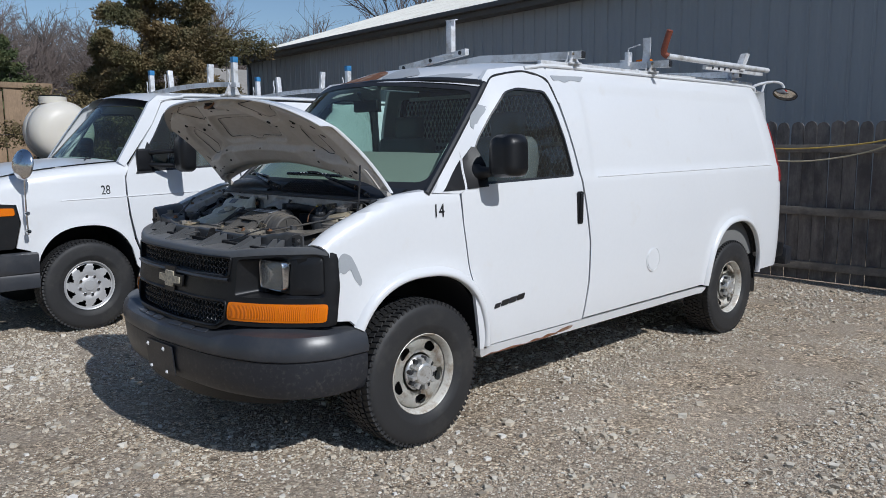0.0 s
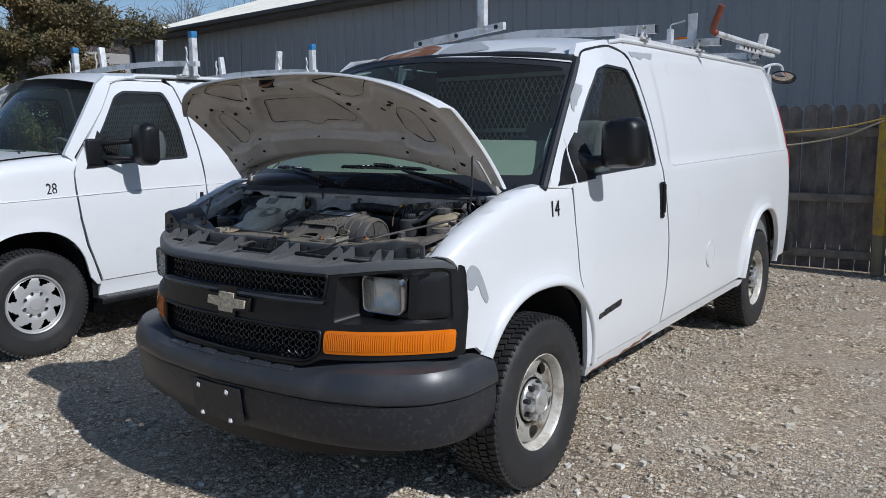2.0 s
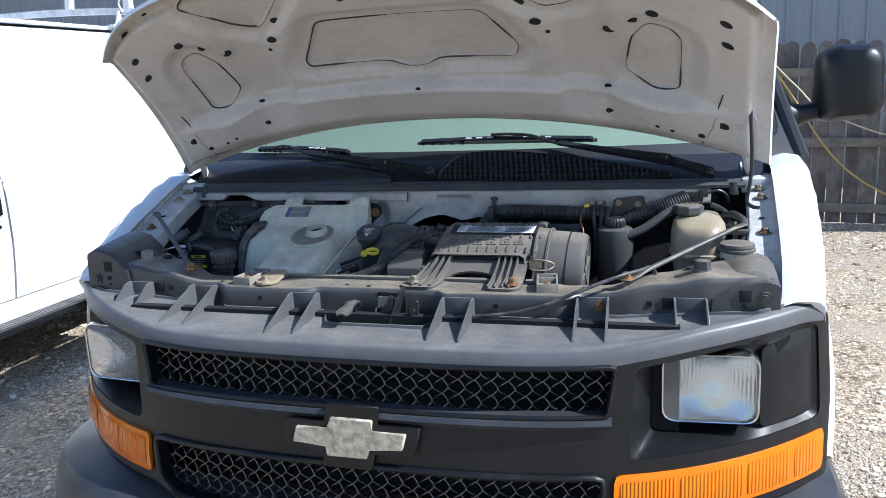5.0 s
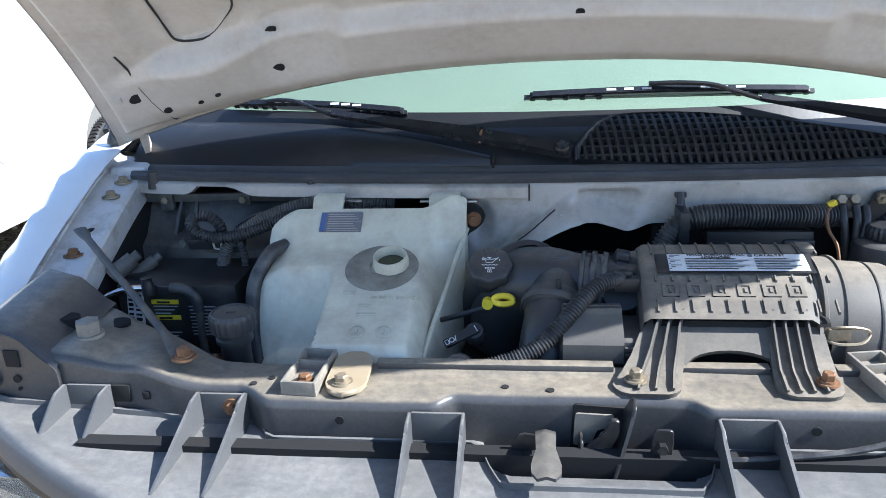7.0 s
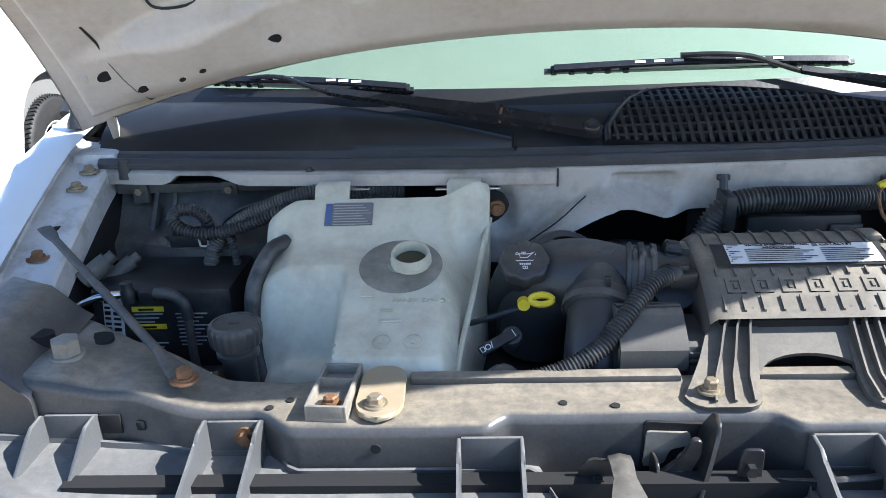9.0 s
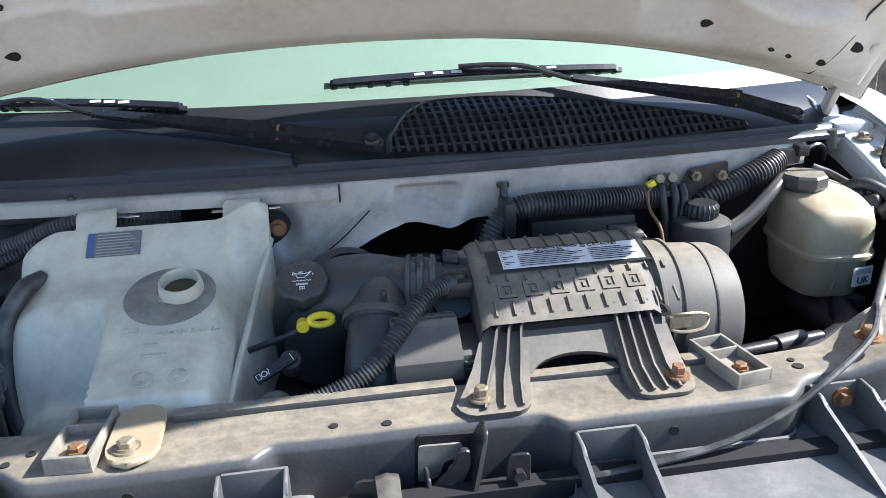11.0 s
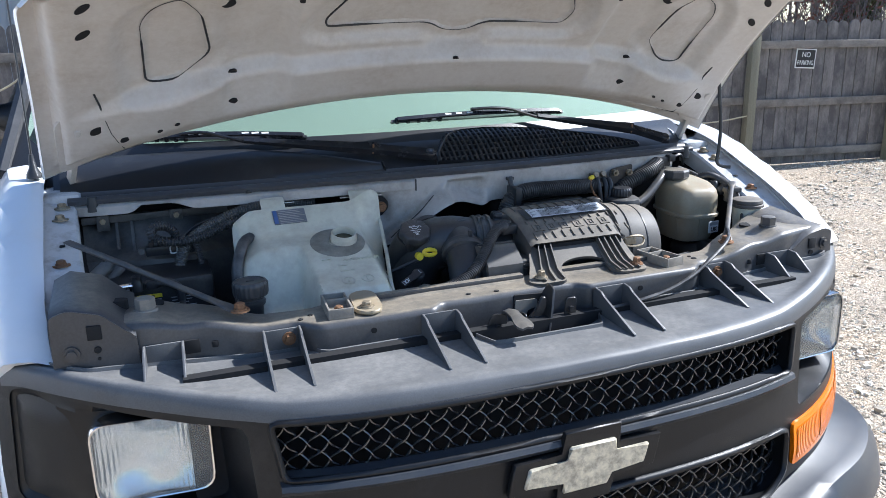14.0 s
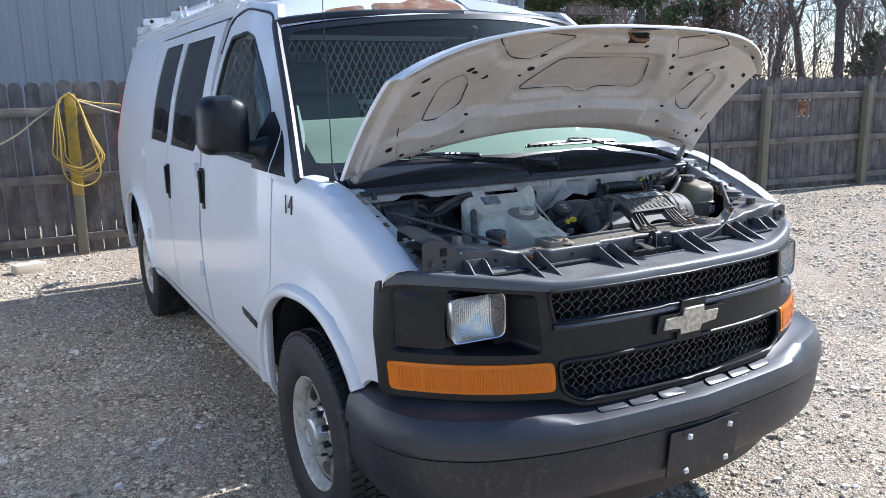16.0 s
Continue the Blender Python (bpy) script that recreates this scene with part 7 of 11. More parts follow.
bm = bmesh.new()
lathe(bm, nm, [(0.0262, 0.002), (0.0262, 0.006), (0.0275, 0.008), (0.0262, 0.010), (0.0262, 0.012), (0.0275, 0.0135), (0.0262, 0.0155), (0.0258, 0.0225), (0.0250, 0.0240), (0.0230, 0.0240), (0.0222, 0.022), (0.0218, 0.0)], 36, False)
part("filler_neck", bm, TANK, tank, "open white filler neck")
bm = bmesh.new()
lathe(bm, nm, [(0.0216, 0.009), (0.0, 0.009)], 24, False)
part("coolant", bm, surface("murky_coolant", (0.06, 0.055, 0.03), 0.2, var=0.2, relief=0.0), tank)
bm = bmesh.new()          # mould marks
for x0, x1, y0, y1 in ((-0.340, -0.322, -0.458, -0.450), (-0.312, -0.296, -0.484, -0.478), (-0.312, -0.285, -0.502, -0.496)):
    box(bm, ((x0 + x1) / 2, (y0 + y1) / 2, tank_top((y0 + y1) / 2) + 0.001), (x1 - x0, y1 - y0, 0.0015))
part("mould_mark", bm, TANK, tank, kind="stuff")
tilt_ = Matrix.Rotation(math.atan(0.30), 4, "X")
lettering("MADE IN CANADA", 0.0085, Matrix.Translation((-0.262, -0.464, tank_top(-0.464) + 0.0002)) @ tilt_, TANK, tank, depth=0.0014)
for x in (-0.306, -0.268):       # recycling and clock stamps
    bm = bmesh.new()
    lathe(bm, Matrix.Translation((x, -0.533, tank_top(-0.533) - 0.0005)) @ tilt_, [(0.0125, 0.001), (0.0122, 0.0022), (0.0108, 0.0022), (0.0105, 0.0012)], 24, False)
    box(bm, (x, -0.533, tank_top(-0.533) + 0.001), (0.004, 0.010, 0.0015), 0, tilt_.to_3x3())
    part("mould_stamp", bm, TANK, tank)
bm = bmesh.new()                # welded seam down the engine-side wall
tube(bm, [(-0.171, -0.285, 1.215), (-0.184, -0.36, 1.185), (-0.197, -0.43, 1.155), (-0.212, -0.50, 1.12), (-0.221, -0.57, 1.09)], 0.0042, 8)
part("seam_bead", bm, TANK, tank)
bm = bmesh.new()
q = Matrix.Rotation(radians(35.8), 3, "X")
box(bm, (-0.371, -0.311, tank_z(-0.371, -0.311) + 0.002), (0.068, 0.038, 0.0015), 0, q)
lb = part("caution_label", bm, BLUE_LABEL, tank, "small grey caution label with a blue strip")
bm = bmesh.new()
box(bm, (-0.400, -0.311, tank_z(-0.371, -0.311) + 0.0026), (0.008, 0.036, 0.0015), 0, q)
part("label_strip", bm, BLUE_STRIP, lb)
bm = bmesh.new()
for k in range(9):
    y_ = -0.326 + k * 0.0038
    box(bm, (-0.366 - 0.002 * ((k * 5) % 4), y_, tank_z(-0.371, y_) + 0.0030), (0.054 - 0.004 * ((k * 5) % 4), 0.0014, 0.0008), 0, q)
part("label_line", bm, FIREWALL, lb, kind="stuff")
bm = bmesh.new()
tube(bm, [(-0.185, -0.57, 1.08), (-0.165, -0.56, 1.115), (-0.150, -0.575, 1.10), (-0.16, -0.60, 1.06)], 0.016)
part("tank_outlet", bm, ENGINE_BLACK, van)

# --- passenger side: heater case, battery, relay block, pipes and hoses
bm = bmesh.new()
rings(bm, [[(x, y0 + 0.02 * math.sin(x * 23), z) for x in np.linspace(-0.78, -0.44, 18)] for y0, z in ((-0.120, 1.235), (-0.150, 1.215), (-0.165, 1.19), (-0.185, 1.17), (-0.215, 1.155), (-0.222, 1.13), (-0.218, 1.02))], closed=False, caps=False)
hc = part("heater_case", bm, CASE_GREY, van, "dusty dark grey heater case", smooth=45)
bm = bmesh.new()
box(bm, (-0.63, -0.142, 1.232), (0.30, 0.016, 0.016), 0.003)
part("case_flange", bm, CASE_GREY, hc)
for x in (-0.738, -0.590):
    bm = bmesh.new()
    box(bm, (x, -0.150, 1.226), (0.026, 0.014, 0.034), 0.003)
    tab = part("case_tab", bm, CASE_GREY, hc)
    bm = bmesh.new()
    cyl(bm, (x, -0.156, 1.231), (x, -0.164, 1.231), 0.0065, seg=6)
    part("bolt", bm, BOLT, tab)
for x, h in ((-0.715, 0.05), (-0.685, 0.065), (-0.655, 0.055), (-0.62, 0.06)):
    bm = bmesh.new()
    prism(bm, [(-0.150, 1.226), (-0.195, 1.226 - h), (-0.150, 1.226 - h)], lambda u, v, w: Vector((x + w, u, v)), 0.006)
    part("case_rib", bm, CASE_GREY, hc)
bm = bmesh.new()
box(bm, (-0.642, -0.300, 1.065), (0.205, 0.13, 0.165), 0.008)
bat = part("battery_box", bm, BATTERY_BLACK, van, "black battery with stickers")
tilt_ = Matrix.Rotation(radians(6), 3, "Y")
bm = bmesh.new()
box(bm, (-0.715, -0.3665, 1.092), (0.028, 0.002, 0.098), 0, tilt_)
bl_ = part("barcode_label", bm, LABEL, bat, "white barcode label")
for dx, w in ((-0.007, 0.008), (0.006, 0.010)):
    for k in range(9):
        bm = bmesh.new()
        box(bm, Vector((-0.715, -0.368, 1.098)) + tilt_ @ Vector((dx, 0, -0.036 + k * 0.0085)), (w, 0.001, 0.0035 + 0.002 * (k % 3 == 0)), 0, tilt_)
        part("barcode_bar", bm, LETTER, bl_)
for z in (1.118, 1.090):
    bm = bmesh.new()
    box(bm, (-0.662, -0.3665, z), (0.046, 0.002, 0.0075))
    yl_ = part("yellow_label", bm, YELLOW, bat)
    bm = bmesh.new()
    box(bm, (-0.664, -0.368, z), (0.022, 0.001, 0.003))
    part("label_line", bm, LETTER, yl_)
bm = bmesh.new()
for x, n_, w in ((-0.662, 6, 0.042), (-0.600, 9, 0.046)):
    for k in range(n_):
        box(bm, (x - (k % 3) * 0.003, -0.3665, 1.110 - 0.028 * (x < -0.65) * (k > 2) - k * 0.0062), (w - (k % 3) * 0.008, 0.0015, 0.0015))
part("label_line", bm, PRIMER, bat, kind="stuff")
bm = bmesh.new()
box(bm, (-0.628, -0.440, 1.030), (0.155, 0.085, 0.028), 0.004)
bt = part("battery_cover", bm, BATTERY_BLACK, van, "black battery top with a green label")
bm = bmesh.new()
box(bm, (-0.680, -0.425, 1.0446), (0.036, 0.024, 0.001), 0, Matrix.Rotation(radians(-6), 3, "Z"))
part("green_label", bm, GREEN_LABEL, bt)
bm = bmesh.new()
for i in range(10):
    for j in range(2):
        cyl(bm, (-0.650 + i * 0.0095, -0.423 - j * 0.009, 1.044), (-0.650 + i * 0.0095, -0.423 - j * 0.009, 1.0452), 0.0034, seg=8)
part("label_dots", bm, LABEL, bt, kind="stuff")
bm = bmesh.new()          # relay block with its latch
box(bm, (-0.612, -0.245, 1.178), (0.098, 0.024, 0.020), 0.004)
rb = part("relay_block", bm, SEAL, van, "black relay block on the heater case")
for k in range(5):
    bm = bmesh.new()
    box(bm, (-0.648 + k * 0.017, -0.250, 1.193), (0.011, 0.016, 0.012), 0.002)
    part("relay", bm, SEAL if k % 2 else BATTERY_BLACK, rb)
bm = bmesh.new()
tube(bm, [(-0.612, -0.259, 1.172), (-0.612, -0.262, 1.188), (-0.600, -0.262, 1.188), (-0.600, -0.259, 1.172), (-0.612, -0.259, 1.172)], 0.0018, 6, 2)
part("latch_clip", bm, LABEL, rb)
bm = bmesh.new()
cyl(bm, (-0.668, -0.25, 1.182), (-0.668, -0.262, 1.182), 0.007, seg=10)
part("terminal_nut", bm, CASE_GREY, rb)
for pts, r, pitch in (([(-0.31, -0.262, 1.236), (-0.36, -0.262, 1.238), (-0.42, -0.262, 1.236), (-0.48, -0.265, 1.226), (-0.54, -0.272, 1.206), (-0.59, -0.278, 1.198), (-0.625, -0.275, 1.203), (-0.645, -0.268, 1.216), (-0.638, -0.260, 1.230), (-0.615, -0.256, 1.228), (-0.60, -0.253, 1.212), (-0.60, -0.25, 1.196)], 0.0100, 0.0052),
                      ([(-0.567, -0.268, 1.200), (-0.556, -0.272, 1.17), (-0.556, -0.275, 1.13), (-0.566, -0.29, 1.08), (-0.590, -0.32, 1.02)], 0.0068, 0.0045)):
    bm = bmesh.new()
    tube(bm, pts, r, 12, 10, pitch, r * 0.22)
    part("harness_conduit", bm, HOSE, van, "corrugated black wiring conduit")
bm = bmesh.new()
tube(bm, [(-0.50, -0.235, 1.235), (-0.545, -0.23, 1.222), (-0.575, -0.235, 1.205), (-0.58, -0.24, 1.19)], 0.0035, 6)
part("cable", bm, SEAL, van)
bm = bmesh.new()
tube(bm, [(-0.690, -0.375, 1.146), (-0.715, -0.385, 1.147), (-0.745, -0.395, 1.137), (-0.775, -0.405, 1.115), (-0.79, -0.41, 1.100), (-0.778, -0.415, 1.094), (-0.765, -0.41, 1.10)], 0.0060)
part("ac_pipe", bm, CHROME, van, "bare aluminium pipe")
bm = bmesh.new()
lathe(bm, Matrix.Translation((-0.682, -0.375, 1.146)), [(0.010, -0.012), (0.010, 0.006), (0.008, 0.010), (0.009, 0.018), (0.0, 0.020)], 16)
box(bm, (-0.655, -0.372, 1.143), (0.022, 0.016, 0.016), 0.003)
part("pipe_fitting", bm, SEAL, van)
bm = bmesh.new()
tube(bm, [(-0.645, -0.372, 1.146), (-0.622, -0.372, 1.143), (-0.606, -0.372, 1.128), (-0.603, -0.372, 1.105)], 0.0085, 10)
part("pipe_elbow", bm, HOSE, van)
bm = bmesh.new()
tube(bm, [(-0.603, -0.372, 1.105), (-0.603, -0.374, 1.06), (-0.600, -0.378, 1.015)], 0.0062, 10)
part("grey_pipe", bm, ROD_STEEL, van, "dull grey steel pipe")
for c, r, l in (((-0.765, -0.335, 1.150), 0.015, 0.045), ((-0.745, -0.310, 1.135), 0.012, 0.05)):
    bm = bmesh.new()
    cyl(bm, c, Vector(c) + Vector((0.6, 0.4, 0.45)).normalized() * l, r, r * 0.9, seg=16)
    cyl(bm, Vector(c) + Vector((0.6, 0.4, 0.45)).normalized() * l, Vector(c) + Vector((0.6, 0.4, 0.45)).normalized() * (l + 0.012), r * 0.6, seg=12)
    part("ac_fitting", bm, CASE_GREY, van)
bm = bmesh.new()
tube(bm, [(-0.76, -0.40, 1.09), (-0.735, -0.42, 1.05), (-0.72, -0.44, 1.00)], 0.012)
part("ac_hose", bm, HOSE, van)
bm = bmesh.new()
tube(bm, [(-0.458, -0.335, 1.205), (-0.476, -0.362, 1.200), (-0.494, -0.395, 1.165), (-0.497, -0.410, 1.12), (-0.490, -0.43, 1.07), (-0.468, -0.46, 1.03), (-0.455, -0.50, 1.00)], 0.0115, 12)
part("overflow_hose", bm, HOSE, van, "grey-black overflow hose")
bm = bmesh.new()
lathe(bm, Matrix.Translation((-0.487, -0.515, 1.02)), [(0.021, -0.02), (0.021, 0.10), (0.026, 0.106), (0.026, 0.112), (0.023, 0.114), (0.023, 0.128)], 30)
part("washer_filler", bm, ENGINE_BLACK, van, "black washer filler neck")
wcap = ribbed_cap(Matrix.Translation((-0.487, -0.515, 1.146)), [(0.026, -0.006), (0.0310, -0.003), (0.0318, 0.002), (0.0322, 0.014), (0.0322, 0.019), (0.0295, 0.0235), (0.026, 0.0245), (0.0255, 0.0225), (0.002, 0.0225)], 22, 0.025, "washer_cap", ENGINE_BLACK, van, "black ribbed filler cap", 132)
bm = bmesh.new()
box(bm, (-0.487, -0.515, 1.1695), (0.014, 0.005, 0.0015), 0.0006, Matrix.Rotation(radians(8), 3, "Z"))
part("cap_mark", bm, CASE_GREY, wcap)
bm = bmesh.new()
tube(bm, [(-0.512, -0.515, 1.075), (-0.545, -0.53, 1.078), (-0.585, -0.545, 1.065), (-0.63, -0.55, 1.04)], 0.013)
part("filler_hose", bm, HOSE, van)
bm = bmesh.new()
tube(bm, [(-0.512, -0.522, 1.095), (-0.514, -0.530, 1.105), (-0.510, -0.536, 1.085), (-0.508, -0.53, 1.07)], 0.005)
part("hose_clamp", bm, RUSTY_BOLT, van)

bm = bmesh.new()
tube(bm, [(-0.300, -0.215, 1.240), (-0.345, -0.225, 1.245), (-0.400, -0.236, 1.248), (-0.445, -0.242, 1.246), (-0.495, -0.246, 1.232), (-0.545, -0.25, 1.210), (-0.585, -0.262, 1.178), (-0.60, -0.275, 1.13)], 0.0120, 14, 12, 0.0048, 0.0020)
part("heater_hose", bm, CASE_GREY, van, "grey corrugated hose behind the tank")

# --- air cleaner box
q = Matrix.Rotation(radians(16), 3, "X")


def air(u, v, w=0.0):
    """Skin of the air box: u across, v from 0 at the rear over the top to 1 at the snout."""
    a = ip(v, [0, 0.15, 0.35, 0.6, 0.85, 1.0], [-0.325, -0.345, -0.390, -0.455, -0.515, -0.545])
    z = ip(v, [0, 0.15, 0.35, 0.6, 0.85, 1.0], [1.13, 1.195, 1.222, 1.213, 1.192, 1.178])
    return Vector((u - 0.010 * v, a, z + w))


def air_x(v):
    return 0.085 - 0.002 * v, 0.335 - 0.03 * v


bm = bmesh.new()
top_, bot_ = [], []
for v in np.linspace(0, 1, 14):
    a, b = air_x(v)
    row = [air(a, v, -0.03), air(a + 0.003, v, -0.006)] + [air(u, v) for u in np.linspace(a + 0.012, b - 0.012, 8)] + [air(b - 0.003, v, -0.006), air(b, v, -0.03)]
    top_.append(row)
rings(bm, top_, closed=False, caps=False)
rings(bm, [[p + Vector((0, 0.0, 0)) for p in top_[-1]], [p + Vector((0, 0.012, -0.006)) for p in top_[-1]]], closed=False, caps=False)
a, b = air_x(0.5)
for x in (a, b):
    rings(bm, [[(x - 0.010 * v, air(0, v).y, air(0, v).z - 0.03) for v in np.linspace(0, 1, 14)], [(x - 0.010 * v, air(0, v).y, 1.06 + 0.05 * v) for v in np.linspace(0, 1, 14)]], closed=False, caps=False)
airbox = part("air_cleaner", bm, AIRBOX, van, "dusty black air cleaner box", smooth=45)
# Near-black blocks fill the mouth; its shade is put into the colour.
bm = bmesh.new()
box(bm, (0.20, -0.512, 1.150), (0.225, 0.05, 0.045), 0.01)
box(bm, (0.19, -0.45, 1.10), (0.23, 0.12, 0.10), 0.01)
part("intake_mouth", bm, SHADE_BLACK, airbox)
bm = bmesh.new()
for k in range(11):       # moulded ribs over the back and round the script
    u = 0.105 + k * 0.0222
    for v0, v1 in ((0.02, 0.47), (0.675, 0.72), (0.855, 0.955)):
        rings(bm, [[air(u - 0.0016, v, -0.001), air(u - 0.0010, v, 0.0032), air(u + 0.0010, v, 0.0032), air(u + 0.0016, v, -0.001)] for v in np.linspace(v0, v1, 6)])
part("rib_pattern", bm, AIRBOX, airbox, kind="stuff")
for k in range(6):        # raised script, as plain bars
    bm = bmesh.new()
    u0 = 0.112 + k * 0.032
    for a0, a1, b0, b1 in ((0.0, 0.006, 0.735, 0.83), (0.0, 0.022, 0.735, 0.752), (0.016, 0.022, 0.735, 0.83), (0.0, 0.022, 0.813, 0.83), (0.009, 0.013, 0.765, 0.80)):
        rings(bm, [[air(u0 + a0, v, 0.0), air(u0 + a0 + 0.0004, v, 0.0018), air(u0 + a1 - 0.0004, v, 0.0018), air(u0 + a1, v, 0.0)] for v in (b0, b1)])
    part("raised_bar", bm, AIRBOX, airbox)
bm = bmesh.new()
lab = lambda u, v, w=0: air(u, v, 0.0035 + w)
rings(bm, [[lab(u, v) for u in np.linspace(0.108, 0.318, 6)] for v in np.linspace(0.480, 0.668, 5)], closed=False, caps=False)
part("label_border", bm, SEAL, airbox, smooth="keep")
bm = bmesh.new()
rings(bm, [[lab(u, v, 0.0012) for u in np.linspace(0.125, 0.308, 6)] for v in np.linspace(0.495, 0.655, 5)], closed=False, caps=False)
elabel = part("emission_label", bm, LABEL, airbox, "white emission information label", smooth="keep")
bm = bmesh.new()
for k in range(9):
    v = 0.507 + k * 0.0162
    for u0, u1 in ((0.128, 0.142), (0.148, 0.232), (0.240, 0.300)):
        uu = u1 - (0.008 * ((k * 7) % 3))
        if k < 2 and u0 > 0.145:
            continue
        vs_ = [bm.verts.new(lab(x, y, 0.002)) for x, y in ((u0, v), (uu, v), (uu, v + 0.0065), (u0, v + 0.0065))]
        bm.faces.new(vs_)
part("label_line", bm, LETTER, elabel, smooth="keep", kind="stuff")
lettering("VEHICLE EMISSION CONTROL", 0.0058, Matrix.Translation(lab(0.190, 0.508, 0.0022)) @ Matrix.Rotation(radians(10), 4, "X"), LETTER, elabel, depth=0.0003)
lettering("INFORMATION", 0.0058, Matrix.Translation(lab(0.190, 0.532, 0.0022)) @ Matrix.Rotation(radians(10), 4, "X"), LETTER, elabel, depth=0.0003)
bm = bmesh.new()
box(bm, lab(0.236, 0.512, 0.002), (0.006, 0.006, 0.0008), 0, Matrix.Rotation(radians(10), 3, "X"))
part("blue_mark", bm, BLUE_LABEL, elabel)
lm = Matrix.Translation(lab(0.262, 0.512, 0.0022)) @ Matrix.Rotation(radians(10), 4, "X")
lettering("CATALYST", 0.0085, lm, LETTER, elabel, depth=0.0003)
# feet
for x0, x1, xb0, xb1, bx in ((0.085, 0.135, 0.030, 0.112, 0.058), (0.232, 0.300, 0.222, 0.298, 0.280)):
    bm = bmesh.new()
    path_ = [(-0.528, 1.170), (-0.545, 1.158), (-0.575, 1.142), (-0.60, 1.132), (-0.648, 1.128)]
    rs = []
    for k, (y, z) in enumerate(path_):
        t = k / (len(path_) - 1)
        l, r = x0 + (xb0 - x0) * t, x1 + (xb1 - x1) * t
        ends = [(0.0, 0.022), (0.003, 0.012), (0.009, 0.004), (0.018, 0.0)] if k == len(path_) - 1 else [(0.0, 0.0)]
        for inset, dy in ends:
            rs.append([(l + inset, y + dy, z), (r - inset, y + dy, z), (r - inset, y + dy + 0.002, z - 0.007), (l + inset, y + dy + 0.002, z - 0.007)])
    rings(bm, rs)
    foot = part("foot", bm, AIRBOX, airbox, smooth=30)
    bm = bmesh.new()
    for j in range(4 if x1 - x0 > 0.055 else 3):
        f = (j + 0.5 + (0.9 if bx < 0.1 else 0)) / (5 if bx > 0.1 else 4)
        rs = []
        for k, (y, z) in enumerate(path_[:-1] + [(-0.640, 1.129)]):
            t = k / (len(path_) - 1)
            x = (x0 + (xb0 - x0) * t) * (1 - f) + (x1 + (xb1 - x1) * t) * f
            h = 0.012 * (1 - t) + 0.004
            rs.append([(x - 0.002, y, z), (x - 0.0012, y - 0.002, z + h), (x + 0.0012, y - 0.002, z + h), (x + 0.002, y, z)])
        rings(bm, rs)
    part("foot_rib", bm, AIRBOX, foot, smooth=30)
    hexbolt((bx, -0.622, 1.132), 0.0080, RUSTY_BOLT if bx > 0.1 else BOLT, airbox, 0.010, 1.7)
bm = bmesh.new()          # web between the feet, arched underneath
web = [(0.116, 0.0), (0.252, 0.0), (0.252, 0.75), (0.244, 1.0)] + [(0.180 + 0.056 * math.cos(a), 1.02 - 0.40 * math.sin(a)) for a in np.linspace(0.1, math.pi - 0.1, 13)] + [(0.118, 1.0), (0.110, 0.75)]
sheet(bm, web, lambda u, v: Vector((u, -0.532 - 0.055 * v, 1.166 - 0.034 * v)), step=0.012, thick=(0, 0.004, -0.006), out=(0, -1, 1))
part("foot_web", bm, AIRBOX, airbox, smooth="keep")
ribbed_cap(Matrix.Translation((0.072, -0.405, 1.205)) @ Matrix.Rotation(radians(-80), 4, "Y"), [(0.010, 0.0), (0.0135, 0.002), (0.0140, 0.004), (0.0140, 0.018), (0.011, 0.021), (0.004, 0.021)], 10, 0.09, "lid_knob", SEAL, airbox, "", 80)
bm = bmesh.new()
rings(bm, [[(0.070, -0.40 + a, 1.205 + b) for a, b in ((-0.010, -0.008), (0.010, -0.008), (0.010, 0.008), (-0.010, 0.008))], [(0.100, -0.40 + a, 1.195 + b) for a, b in ((-0.022, -0.020), (0.022, -0.020), (0.022, 0.018), (-0.022, 0.018))]])
part("knob_lug", bm, AIRBOX, airbox)
bm = bmesh.new()          # lower body down to the beam
box(bm, (0.200, -0.435, 1.085), (0.228, 0.17, 0.11), 0.012)
part("lower_body", bm, ENGINE_BLACK, airbox)
# filter canister on the driver end
cm_ = Matrix.Translation((0.318, -0.435, 1.122)) @ Matrix.Rotation(radians(90), 4, "Y") @ Matrix.Rotation(radians(4), 4, "Y")
bm = bmesh.new()
lathe(bm, cm_, [(0.090, -0.02), (0.092, 0.0), (0.091, 0.086), (0.087, 0.097), (0.080, 0.101), (0.076, 0.096), (0.02, 0.093), (0.015, 0.101), (0.0, 0.101)], 48)
CAN_SPOKES = []
for k in range(8):
    bm2 = bmesh.new()
    a = 2 * math.pi * k / 8 + 0.2
    c = cm_ @ Vector((0.047 * math.cos(a), 0.047 * math.sin(a), 0.096))
    CAN_SPOKES.append(bm2)
    box(bm2, c, (0.010, 0.006, 0.07), 0, (cm_.to_3x3() @ Matrix.Rotation(a - math.pi / 2, 3, "Z") @ Matrix.Rotation(radians(90), 3, "X")))
can = part("filter_canister", bm, AIRBOX, airbox, "round filter canister", smooth=40)
for bm2 in CAN_SPOKES:
    part("spoke", bm2, AIRBOX, can)
bm = bmesh.new()
lathe(bm, cm_, [(0.0912, 0.058), (0.0924, 0.059), (0.0924, 0.061), (0.0912, 0.062)], 48, False)
part("canister_seam", bm, SEAL, can)
bm = bmesh.new()
lathe(bm, cm_, [(0.090, -0.016), (0.098, -0.014), (0.098, -0.010), (0.0955, -0.008), (0.0955, 0.012), (0.098, 0.014), (0.098, 0.018), (0.091, 0.020)], 48, False)
